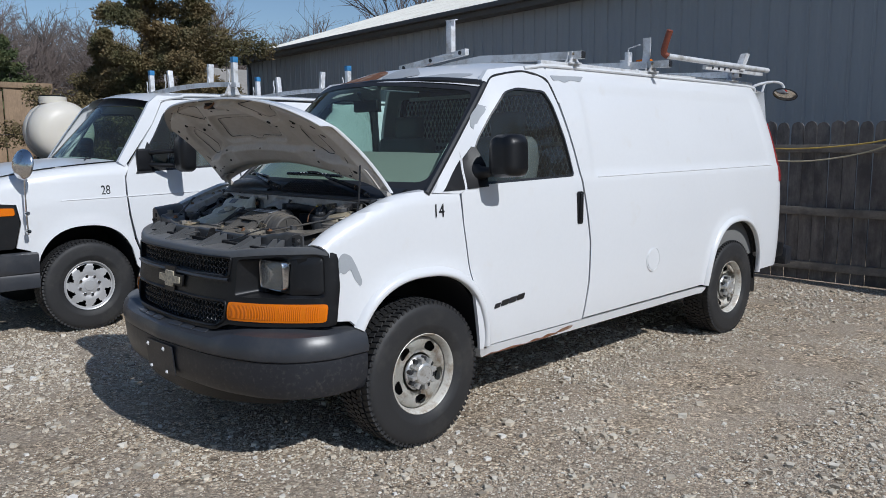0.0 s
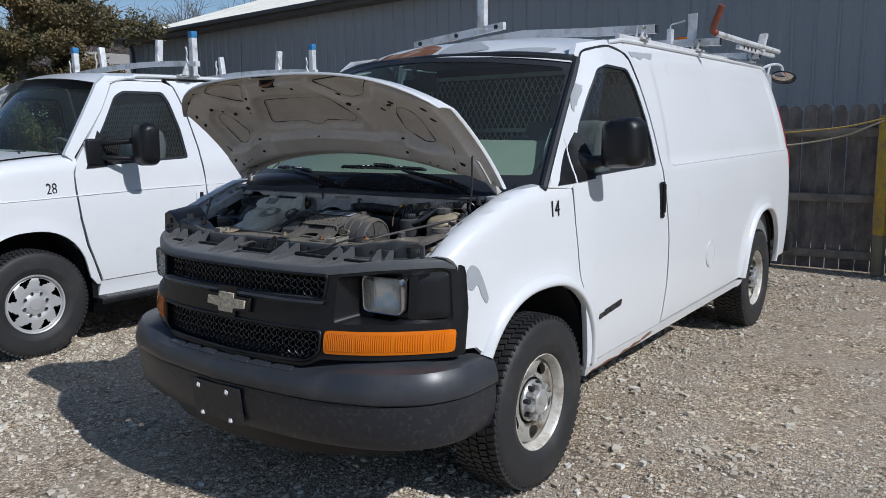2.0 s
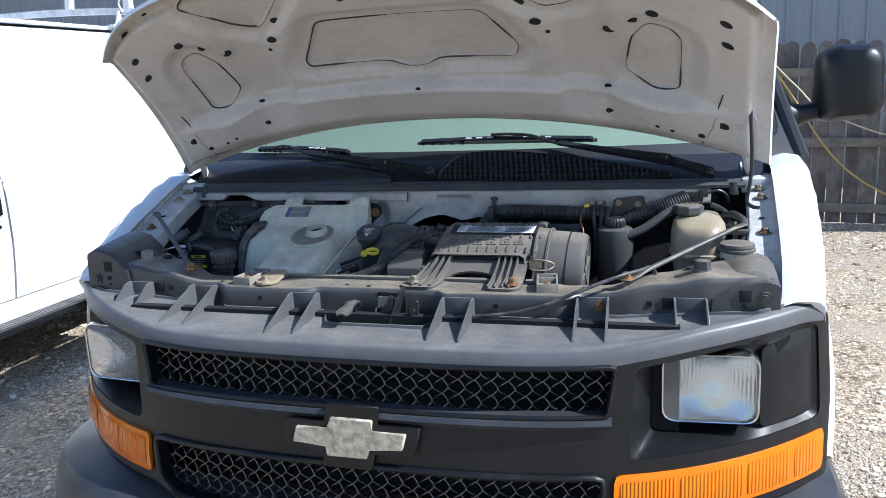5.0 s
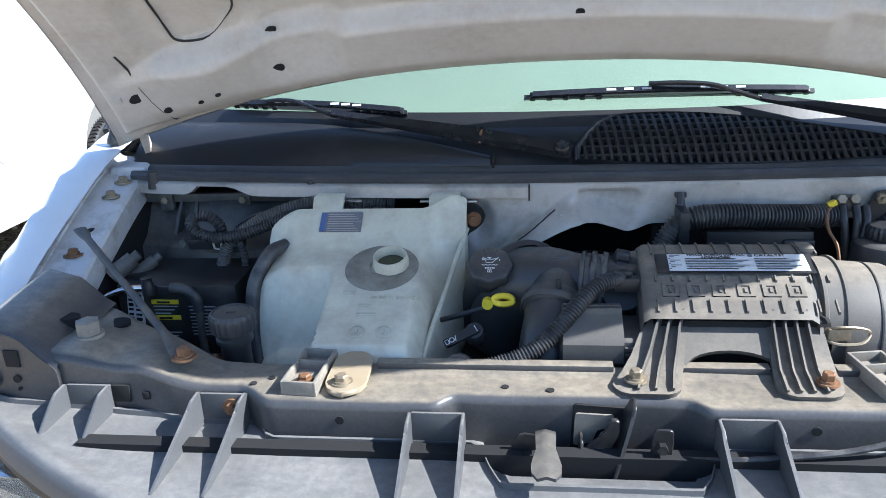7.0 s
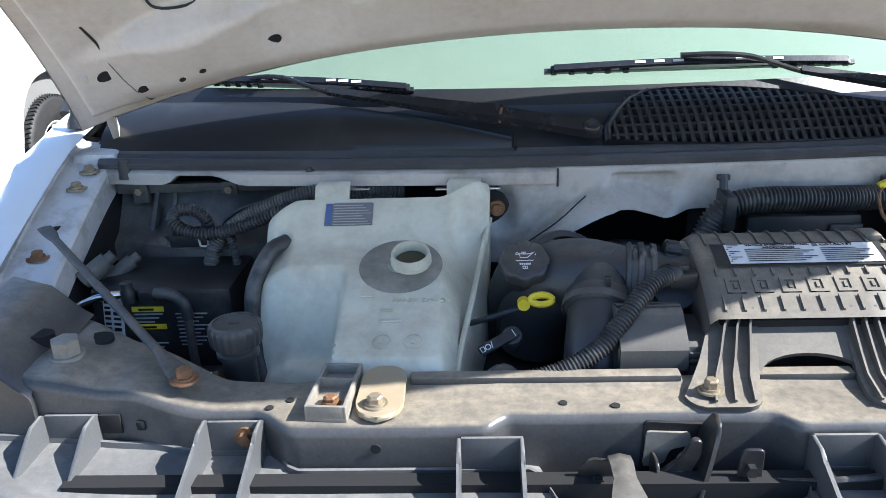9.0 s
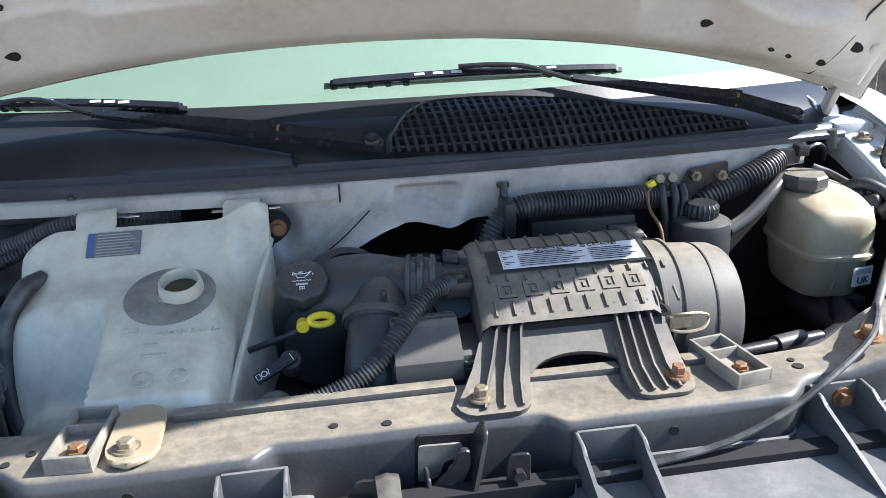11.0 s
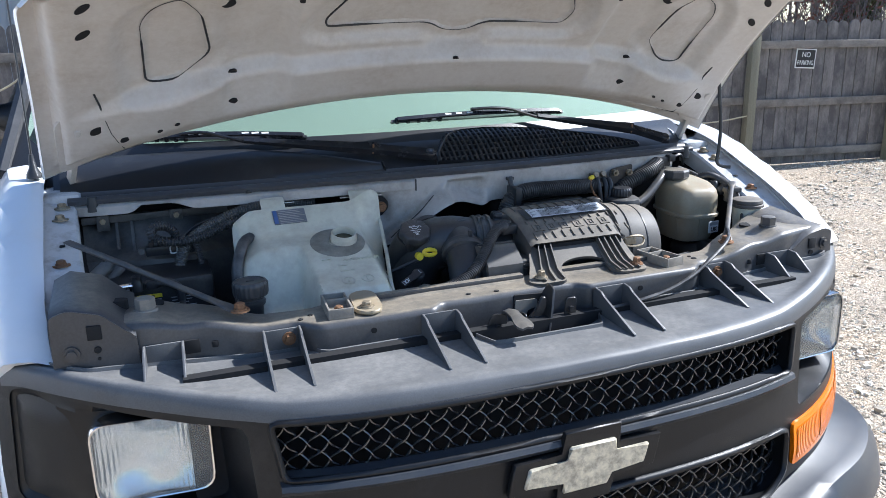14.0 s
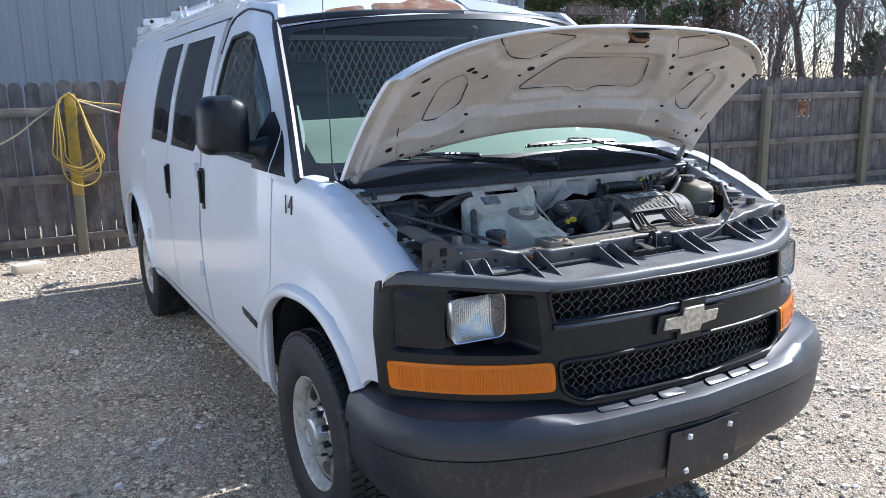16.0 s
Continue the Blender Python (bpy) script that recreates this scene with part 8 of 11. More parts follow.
box(bm, (0.312, -0.400, 1.220), (0.022, 0.03, 0.014), 0.004)
part("clamp_band", bm, AIRBOX, can, smooth=40)
bm = bmesh.new()
tube(bm, [(0.300, -0.535, 1.160), (0.318, -0.545, 1.168), (0.345, -0.542, 1.165), (0.358, -0.535, 1.155), (0.345, -0.545, 1.146), (0.315, -0.548, 1.146), (0.300, -0.54, 1.15)], 0.0022, 6)
box(bm, (0.318, -0.542, 1.157), (0.028, 0.006, 0.016), 0.002)
box(bm, (0.292, -0.532, 1.157), (0.010, 0.006, 0.024), 0.002)
part("spring_clip", bm, BOLT, can, "wire spring clip")

# --- intake duct, throttle elbow and resonator
def ring_at(p, n, prof, seg=40):
    """A turned band round an axis."""
    bm = bmesh.new()
    lathe(bm, Matrix.Translation(p) @ Vector(n).normalized().to_track_quat("Z", "Y").to_matrix().to_4x4(), prof, seg, False)
    return bm


bm = bmesh.new()
tube(bm, [(0.105, -0.415, 1.160), (0.05, -0.412, 1.163), (0.0, -0.402, 1.166), (-0.045, -0.390, 1.166), (-0.085, -0.372, 1.150), (-0.105, -0.355, 1.11), (-0.11, -0.345, 1.05)], 0.05, 28, 8, radii=[0.043, 0.043, 0.046, 0.052, 0.056, 0.056, 0.055])
duct = part("intake_duct", bm, ENGINE_BLACK, van, "dark moulded intake duct", smooth=60)
part("throttle_rim", ring_at((-0.068, -0.368, 1.160), (0.30, -0.72, 0.62), [(0.056, -0.012), (0.064, -0.010), (0.066, -0.004), (0.063, 0.0), (0.064, 0.004), (0.061, 0.009), (0.052, 0.012)]), ENGINE_BLACK, duct, "rolled rim of the throttle elbow", smooth=40)
bm = ring_at((0.022, -0.4065, 1.165), (1, -0.14, -0.04), [(0.044, -0.020), (0.050, -0.019), (0.052, -0.014), (0.048, -0.012), (0.048, -0.006), (0.052, -0.004), (0.052, 0.002), (0.048, 0.004), (0.048, 0.010), (0.052, 0.012), (0.051, 0.018), (0.043, 0.020)])
for k in (-1, 0, 1):
    box(bm, (0.022 + 0.011 * k, -0.424, 1.209), (0.006, 0.012, 0.018), 0.002)
part("ribbed_collar", bm, CASE_GREY, duct, smooth=40)
bm = bmesh.new()
lathe(bm, Matrix.Translation((-0.026, -0.400, 1.207)), [(0.019, -0.02), (0.019, 0.004), (0.0175, 0.006), (0.0145, 0.006), (0.0135, 0.003), (0.0, 0.003)], 28)
part("duct_cap", bm, ENGINE_BLACK, duct, smooth=40)
bm = bmesh.new()          # branch that drops to the front
tube(bm, [(-0.028, -0.405, 1.172), (-0.034, -0.440, 1.160), (-0.041, -0.478, 1.136), (-0.047, -0.510, 1.098), (-0.048, -0.522, 1.03)], 0.04, 24, 8, radii=[0.036, 0.038, 0.039, 0.040, 0.042])
branch = part("duct_branch", bm, ENGINE_BLACK, duct, smooth=60)
ax_ = (-0.17, -0.80, -0.56)
part("branch_collar", ring_at((-0.0365, -0.453, 1.153), ax_, [(0.036, -0.014), (0.0430, -0.013), (0.0450, -0.009), (0.0450, 0.006), (0.0425, 0.010), (0.038, 0.012)]), ENGINE_BLACK, branch, smooth=40)
part("hose_clamp", ring_at((-0.0372, -0.4565, 1.1505), ax_, [(0.0450, -0.005), (0.0465, -0.0045), (0.0465, 0.0045), (0.0450, 0.005)]), CASE_GREY, branch, "grey band clamp", smooth=40)
bm = bmesh.new()
box(bm, (-0.030, -0.474, 1.196), (0.007, 0.006, 0.016), 0.0015)
part("clamp_tail", bm, SEAL, branch)
bm = bmesh.new()
box(bm, (0.030, -0.512, 1.098), (0.122, 0.088, 0.104), 0.008)
box(bm, (0.070, -0.545, 1.140), (0.036, 0.030, 0.005), 0.001)
box(bm, (0.070, -0.545, 1.132), (0.036, 0.030, 0.004), 0.001)
prism(bm, rounded([(-0.564, 1.108), (-0.545, 1.150), (-0.535, 1.150), (-0.552, 1.105)], 0.004, 2), lambda u, v, w: Vector((0.053 + w, u, v)), 0.009, 0.002)
res_ = part("resonator", bm, ENGINE_BLACK, van, "black resonator box")
bm = bmesh.new()
rings(bm, [[(x, y, z) for y, z in ((-0.470, 1.166), (-0.508, 1.178), (-0.518, 1.177), (-0.524, 1.173), (-0.554, 1.153), (-0.559, 1.146), (-0.560, 1.120), (-0.47, 1.12))] for x in (-0.027, -0.023, 0.047, 0.051)])
cov_ = part("resonator_cover", bm, AIRBOX, res_, "dusty black cover", smooth=30)
for y, z in ((-0.500, 1.1772), (-0.510, 1.1800)):
    bm = bmesh.new()
    box(bm, (0.012, y, z), (0.076, 0.003, 0.004), 0.001)
    part("cover_rib", bm, ENGINE_BLACK, cov_)
bm = bmesh.new()
lathe(bm, Matrix.Translation((0.058, -0.452, 1.178)) @ Matrix.Rotation(radians(58), 4, "X"), [(0.031, -0.02), (0.031, 0.0), (0.029, 0.003), (0.0265, 0.002), (0.0, 0.003)], 36)
part("sensor_plate", bm, SEAL, duct, "black round sensor plate")
bm = bmesh.new()
box(bm, (0.060, -0.461, 1.1915), (0.026, 0.014, 0.001), 0, Matrix.Rotation(radians(58), 3, "X"))
part("sensor_label", bm, LABEL, duct)
for k in range(10):
    bm = bmesh.new()
    t = k / 9
    p = Vector((0.042, -0.477, 1.205)).lerp(Vector((0.056, -0.468, 1.203)), t)
    lathe(bm, Matrix.Translation(p) @ Vector((0.8, 0.5, -0.1)).normalized().to_track_quat("Z", "Y").to_matrix().to_4x4(), [(0.0100 - 0.003 * t, -0.001), (0.0112 - 0.003 * t, 0.0), (0.0100 - 0.003 * t, 0.001)], 14, False)
    part("tape_turn", bm, HOSE, duct)
bm = bmesh.new()
box(bm, (0.062, -0.468, 1.195), (0.034, 0.018, 0.020), 0.003)
box(bm, (0.058, -0.462, 1.208), (0.022, 0.012, 0.008), 0.002)
part("sensor_plug", bm, SEAL, duct)
bm = bmesh.new()
tube(bm, [(0.040, -0.478, 1.204), (0.022, -0.492, 1.202), (0.000, -0.512, 1.190), (-0.025, -0.535, 1.168), (-0.055, -0.555, 1.144), (-0.10, -0.570, 1.126), (-0.16, -0.578, 1.117), (-0.26, -0.575, 1.105)], 0.0118, 14, 12, 0.0046, 0.0022)
part("sensor_conduit", bm, HOSE, van, "black corrugated conduit")

# --- oil cap, dipstick, lever
om = Matrix.Translation((-0.128, -0.402, 1.185)) @ Matrix.Rotation(radians(30), 4, "X")
bm = bmesh.new()
rs = []
for r, h in ((0.018, -0.03), (0.026, 0.0), (0.0320, 0.003), (0.0325, 0.008), (0.0325, 0.017), (0.0305, 0.0205), (0.0285, 0.0215), (0.0, 0.0215)):
    rs.append([om @ Vector(((r * (1 + (0.040 * math.cos(8 * a) if r > 0.030 else 0))) * math.cos(a), (r * (1 + (0.040 * math.cos(8 * a) if r > 0.030 else 0))) * math.sin(a), h)) for a in np.linspace(0, 2 * math.pi, 64, endpoint=False)])
rings(bm, rs, True, False)
oil = part("oil_cap", bm, ENGINE_BLACK, van, "black oil filler cap with white symbols", smooth=45)
bm = bmesh.new()          # oil can with spout and drop, waves, a line of small print, a book
can_ = [(-0.0105, 0.0105), (-0.0115, 0.0070), (-0.0065, 0.0062), (-0.0055, 0.0015), (0.0035, 0.0015), (0.0075, 0.0058), (0.0125, 0.0105), (0.0075, 0.0082), (0.0030, 0.0075), (-0.0060, 0.0078), (-0.0105, 0.0105)]
for line in (can_, [(-0.001, 0.0078), (-0.001, 0.0105)], [(-0.004, 0.0105), (0.002, 0.0105)], [(0.0140, 0.0075), (0.0146, 0.0055), (0.0138, 0.0050), (0.0140, 0.0075)], [(-0.0115 + 0.00115 * k, -0.0040 + 0.0012 * abs(math.cos(k * math.pi / 5))) for k in range(21)], [(-0.003, -0.0125), (0.003, -0.0125), (0.003, -0.0165), (-0.003, -0.0165), (-0.003, -0.0125)], [(0, -0.0125), (0, -0.0165)]):
    tube(bm, [om @ Vector((u, v, 0.0216)) for u, v in line], 0.0006, 6, 1)
for k in range(6):
    box(bm, om @ Vector((-0.0062 + 0.0025 * k, -0.0088, 0.0217)), (0.0017, 0.0026, 0.0006), 0, om.to_3x3())
part("symbol", bm, LABEL, oil, kind="stuff")
bm = bmesh.new()
tube(bm, [(-0.135, -0.385, 1.18), (-0.15, -0.34, 1.12), (-0.16, -0.30, 1.02)], 0.026, 16)
part("filler_tube", bm, ENGINE_BLACK, oil)
bm = bmesh.new()
m = Matrix.Translation((-0.108, -0.442, 1.158)) @ Matrix.Rotation(radians(65), 4, "X") @ Matrix.Rotation(radians(15), 4, "Y")
tube(bm, [m @ Vector((0.0145 * math.cos(a), 0.0060 * math.sin(a), 0)) for a in np.linspace(0, 2 * math.pi, 25)], 0.0046, 8, 1)
lathe(bm, Matrix.Translation((-0.131, -0.440, 1.152)) @ Matrix.Rotation(radians(90), 4, "X"), [(0.0, -0.006), (0.008, -0.006), (0.008, 0.006), (0, 0.006)], 16)
dip_ = part("dipstick_handle", bm, YELLOW, van, "yellow dipstick loop")
bm = bmesh.new()
tube(bm, [(-0.128, -0.442, 1.148), (-0.19, -0.435, 1.125), (-0.26, -0.42, 1.10)], 0.004, 8)
part("dipstick_tube", bm, SEAL, dip_)
km = Matrix.Translation((-0.148, -0.478, 1.124)) @ Matrix.Rotation(radians(38), 4, "X") @ Matrix.Rotation(radians(30), 4, "Z") @ Matrix.Scale(0.82, 4)
bm = bmesh.new()
lathe(bm, km, [(0.014, -0.03), (0.0165, -0.012), (0.0165, 0.003), (0.0145, 0.006), (0, 0.0065)], 28)
lev = part("fluid_cap", bm, ENGINE_BLACK, van, "round black fluid cap with a flag lever")
bm = bmesh.new()
prism(bm, rounded([(-0.058, -0.009), (0.008, -0.0085), (0.013, 0.0), (0.008, 0.0085), (-0.058, 0.009)], 0.004, 3), lambda u, v, w: km @ Vector((u, v, 0.006 + w)), 0.006, 0.0012)
part("lever", bm, SEAL, lev)
bm = bmesh.new()          # pump and ring marks
tube(bm, [km @ Vector((-0.043 + 0.0042 * math.cos(a), 0.0042 * math.sin(a), 0.0123)) for a in np.linspace(0, 2 * math.pi, 13)], 0.0007, 6, 1)
tube(bm, [km @ Vector((u, v, 0.0123)) for u, v in ((-0.0375, -0.005), (-0.0345, 0.005))], 0.0007, 6, 1)
tube(bm, [km @ Vector((u, v, 0.0123)) for u, v in ((-0.049, -0.004), (-0.055, -0.004), (-0.055, 0.004), (-0.049, 0.004), (-0.049, -0.004))], 0.0007, 6, 1)
tube(bm, [km @ Vector((0.003, v, 0.0123)) for v in (-0.006, 0.006)], 0.0006, 6, 1)
part("symbol", bm, LABEL, lev, kind="stuff")

# --- driver side: reservoirs and firewall hoses
bm = bmesh.new()
lathe(bm, Matrix.Translation((0.472, -0.278, 1.09)), [(0.040, -0.06), (0.0445, 0.0), (0.0455, 0.088), (0.043, 0.098), (0.036, 0.102), (0.0, 0.103)], 40)
ps = part("steering_reservoir", bm, ENGINE_BLACK, van, "dark cylindrical steering fluid reservoir", smooth=45)
ribbed_cap(Matrix.Translation((0.472, -0.276, 1.194)), [(0.022, 0.0), (0.0245, 0.001), (0.0252, 0.003), (0.0252, 0.016), (0.022, 0.021), (0.012, 0.021), (0.002, 0.0195)], 20, 0.045, "cap", SEAL, ps, "", 120)
rp = [(0.668 + (x - 0.69) * 0.84, -0.282 + (y + 0.295) * 0.86) for x, y in rounded([(0.622, -0.380), (0.735, -0.395), (0.768, -0.33), (0.758, -0.225), (0.70, -0.195), (0.632, -0.205), (0.612, -0.29)], 0.035, 5)]
rcx, rcy = 0.668, -0.282
bm = bmesh.new()
rings(bm, [[(rcx + (x - rcx) * k, rcy + (y - rcy) * k, z + (y - rcy) * tz) for x, y in rp] for k, z, tz in ((0.60, 1.066, 0.0), (0.80, 1.070, 0), (0.87, 1.084, 0.0), (0.93, 1.120, 0.02), (0.95, 1.133, 0.02), (1.045, 1.136, 0.02), (1.045, 1.142, 0.02), (0.985, 1.145, 0.02), (1.0, 1.165, 0.04), (0.985, 1.190, 0.06), (0.93, 1.206, 0.09), (0.80, 1.216, 0.11), (0.4, 1.222, 0.11))])
br = part("brake_reservoir", bm, CREAM, van, "yellowed plastic brake fluid reservoir", smooth=50)
for k in range(7):        # moulded ribs under the flange
    bm = bmesh.new()
    a = radians(-150 + k * 24)
    x0, y0 = rcx + 0.066 * math.cos(a), rcy + 0.078 * math.sin(a)
    tube(bm, [(x0, y0, 1.130), (x0 - 0.004 * math.cos(a), y0 - 0.004 * math.sin(a), 1.10), (x0 - 0.010 * math.cos(a), y0 - 0.010 * math.sin(a), 1.078)], 0.0016, 6)
    part("moulded_rib", bm, CREAM, br)
bm = bmesh.new()
lathe(bm, Matrix.Translation((0.645, -0.262, 1.219)), [(0.026, -0.014), (0.026, 0.0), (0.032, 0.003), (0.0355, 0.008), (0.0355, 0.022), (0.032, 0.026), (0.012, 0.027), (0.0, 0.0265)], 8)
part("cap", bm, BEAM, br, "dusty dark octagonal cap", smooth=30)
bm = bmesh.new()
box(bm, (0.6925, -0.3648, 1.108), (0.034, 0.002, 0.030), 0, Matrix.Rotation(radians(8), 3, "Z"))
ukl = part("part_label", bm, LABEL, br)
lettering("UK", 0.016, Matrix.Translation((0.6930, -0.3668, 1.102)) @ Matrix.Rotation(radians(8), 4, "Z") @ Matrix.Rotation(radians(90), 4, "X"), LETTER, ukl, depth=0.0004)
bm = bmesh.new()
box(bm, (0.6930, -0.3663, 1.1165), (0.027, 0.001, 0.008), 0, Matrix.Rotation(radians(8), 3, "Z"))
part("label_line", bm, PRIMER, ukl)
bm = bmesh.new()
cyl(bm, (0.675, -0.30, 1.04), (0.675, -0.30, 1.07), 0.022, seg=18)
cyl(bm, (0.66, -0.40, 1.035), (0.67, -0.26, 1.035), 0.026, seg=20)
box(bm, (0.70, -0.345, 1.058), (0.03, 0.02, 0.018), 0.004)
part("master_cylinder", bm, ENGINE_BLACK, van)
bm = bmesh.new()
lathe(bm, Matrix.Translation((0.745, -0.420, 1.08)), [(0.026, -0.04), (0.030, 0.0), (0.0345, 0.090), (0.0, 0.090)], 36)
wr = part("washer_reservoir", bm, TANK, van, "small cloudy reservoir cup")
bm = bmesh.new()
lathe(bm, Matrix.Translation((0.745, -0.420, 1.166)), [(0.034, 0), (0.0395, 0.003), (0.0395, 0.008), (0.036, 0.010), (0.0375, 0.013), (0.036, 0.019), (0.031, 0.021), (0, 0.0205)], 40)
part("cap", bm, AIRBOX, wr, smooth=40)
bm = bmesh.new()
tube(bm, [(0.125, -0.30, 1.13), (0.138, -0.29, 1.18), (0.156, -0.284, 1.212), (0.182, -0.281, 1.228), (0.225, -0.278, 1.232), (0.30, -0.268, 1.228), (0.37, -0.250, 1.222), (0.42, -0.236, 1.218)], 0.0190, 18, 14, 0.0058, 0.0030)
part("heater_conduit", bm, HOSE, van, "thick corrugated hose along the firewall")
bm = bmesh.new()
tube(bm, [(0.47, -0.225, 1.18), (0.505, -0.226, 1.205), (0.56, -0.222, 1.226), (0.605, -0.212, 1.240), (0.640, -0.192, 1.250)], 0.0205, 18, 14, 0.0062, 0.0032)
part("brake_conduit", bm, HOSE, van, "thick corrugated hose by the reservoir")
bm = bmesh.new()
tube(bm, [(0.505, -0.300, 1.175), (0.54, -0.290, 1.190), (0.59, -0.270, 1.222), (0.625, -0.245, 1.238)], 0.0105, 12)
part("return_hose", bm, BEAM_BARE, van, "dusty braided return hose")
for x, y, z, w in ((0.748, -0.285, 1.195, 0.034), (0.762, -0.310, 1.190, 0.030), (0.740, -0.262, 1.202, 0.028), (0.735, -0.300, 1.185, 0.024)):
    bm = bmesh.new()
    box(bm, (x, y, z), (w, w * 0.9, w * 0.8), 0.009, Matrix.Rotation(radians(x * 900), 3, "Z") @ Matrix.Rotation(radians(y * 700), 3, "Y"), 3)
    part("wrapped_connector", bm, HOSE, van, "dusty wrapped wiring connector")
for pts, r in (([(0.72, -0.25, 1.21), (0.745, -0.27, 1.222), (0.768, -0.295, 1.210), (0.765, -0.33, 1.20)], 0.010), ([(0.73, -0.24, 1.20), (0.758, -0.262, 1.215), (0.778, -0.285, 1.205)], 0.008), ([(0.70, -0.20, 1.235), (0.725, -0.215, 1.225), (0.745, -0.25, 1.21)], 0.006)):
    bm = bmesh.new()
    tube(bm, pts, r, 12)
    part("taped_harness", bm, HOSE, van, "dusty taped wiring bundle")
bm = bmesh.new()          # clamp that holds the tie rod to the rail
box(bm, (0.757, -0.350, 1.196), (0.042, 0.024, 0.012), 0.003, Matrix.Rotation(radians(-12), 3, "Z"))
box(bm, (0.748, -0.345, 1.180), (0.012, 0.016, 0.030), 0.003)
part("rod_clamp", bm, ROD_STEEL, van)
# junction plate with terminals on the firewall
bm = bmesh.new()
prism(bm, rounded([(0.452, 1.190), (0.545, 1.196), (0.540, 1.262), (0.468, 1.256)], 0.006, 2), lambda u, v, w: Vector((u, lip_y(u) - 0.006 - w, v)), 0.004, 0.001)
jp = part("junction_plate", bm, LATCH_STEEL, van, "dark steel junction plate")
for x, z in ((0.478, 1.246), (0.525, 1.242)):
    bm = bmesh.new()
    cyl(bm, (x, lip_y(x) - 0.008, z), (x, lip_y(x) - 0.020, z), 0.0085, seg=6)
    cyl(bm, (x, lip_y(x) - 0.020, z), (x, lip_y(x) - 0.028, z), 0.004, seg=8)
    part("terminal_nut", bm, BOLT, jp)
bm = bmesh.new()
box(bm, (0.425, -0.232, 1.238), (0.040, 0.026, 0.024), 0.004)
jb = part("junction_block", bm, ENGINE_BLACK, van, "small dusty junction block")
for x in (0.414, 0.434):
    bm = bmesh.new()
    cyl(bm, (x, -0.240, 1.244), (x, -0.252, 1.250), 0.0075, seg=6)
    part("terminal_nut", bm, BOLT, jb)
for x, x2 in ((0.418, 0.424), (0.438, 0.436), (0.452, 0.444)):
    bm = bmesh.new()
    tube(bm, [(x, -0.245, 1.236), (x, -0.258, 1.215), (x2, -0.262, 1.17), (x2, -0.262, 1.10)], 0.0065)
    part("cable", bm, SEAL, van)
bm = bmesh.new()
tube(bm, [(0.406, -0.245, 1.240), (0.392, -0.258, 1.230), (0.388, -0.28, 1.21), (0.396, -0.30, 1.19), (0.40, -0.31, 1.16)], 0.0026, 6)
part("ground_wire", bm, RUSTY_BOLT, van)
bm = bmesh.new()
box(bm, (0.401, -0.247, 1.241), (0.014, 0.010, 0.009), 0.002, Matrix.Rotation(radians(-25), 3, "Y"))
part("wire_tag", bm, YELLOW, van)
bm = bmesh.new()
box(bm, (0.660, -0.178, 1.253), (0.042, 0.034, 0.026), 0.005)
box(bm, (0.682, -0.190, 1.262), (0.020, 0.022, 0.018), 0.003)
conn = part("connector", bm, SEAL, van, "dusty black plug connector")
bm = bmesh.new()
tube(bm, [(0.690, -0.190, 1.262), (0.715, -0.185, 1.268), (0.735, -0.175, 1.255), (0.742, -0.165, 1.235)], 0.004, 6)
part("lead", bm, SEAL, conn)
bm = bmesh.new()
box(bm, (0.166, -0.286, 1.222), (0.016, 0.052, 0.050), 0.004)
cyl(bm, (0.166, -0.272, 1.238), (0.166, -0.262, 1.266), 0.006)
box(bm, (0.166, -0.262, 1.262), (0.018, 0.010, 0.008), 0.002)
part("harness_clip", bm, SEAL, van)
for pts in ([(0.775, -0.345, 1.195), (0.73, -0.42, 1.16), (0.66, -0.49, 1.125), (0.60, -0.53, 1.10), (0.54, -0.53, 1.09)],):
    bm = bmesh.new()
    tube(bm, pts, 0.0038, 8)
    part("prop_cable", bm, SEAL, van)
# whip antenna on the passenger fender
bm = bmesh.new()
tube(bm, [(-0.862, -0.075, 1.325), (-0.862, -0.072, 1.36), (-0.861, -0.06, 1.75), (-0.86, -0.045, 2.15)], 0.0022, 6, 4, radii=[0.0032, 0.0025, 0.0018, 0.0012])
lathe(bm, Matrix.Translation((-0.862, -0.075, 1.322)), [(0.016, 0), (0.015, 0.008), (0.008, 0.022), (0.004, 0.05), (0, 0.05)], 16)
part("antenna", bm, SEAL, van, "thin whip antenna")


# ---------------------------------------------------------------- second white van, number 28
van2 = thing("cargo_van", (-3.95, 1.5, 0), "white cargo van with chrome convex fender mirror, parked alongside", "van")
V2X = -3.95
QZ = [0.40, 0.50, 0.70, 0.95, 1.13, 1.15, 1.30, 1.40, 1.60, 1.80, 1.95, 2.02]
QX = [0.965, 0.985, 0.998, 1.002, 0.998, 0.993, 0.975, 0.955, 0.915, 0.872, 0.832, 0.79]
A2 = (-0.265, 0.415, 0.50, 0.40)


def side2_x(y, z):
    x = ip(z, QZ, QX)
    x -= ip(-y, [-0.2, 0.3, 0.7, 0.95, 1.1], [0, 0.012, 0.05, 0.11, 0.2])
    for a in (A2, (3.62, 0.43, 0.52, 0.40)):
        x += 0.014 * math.exp(-(max(0, arch_gap(y, z, *a) - 0.015) / 0.03) ** 2)
    return x


def side2(s, d=0.0):
    return lambda u, v: Vector((V2X + s * (side2_x(u, v) + d), u, v))


def fend2_top(y):
    return ip(y, [-1.05, -0.9, -0.5, 0.0, 0.2], [1.22, 1.30, 1.375, 1.42, 1.43])


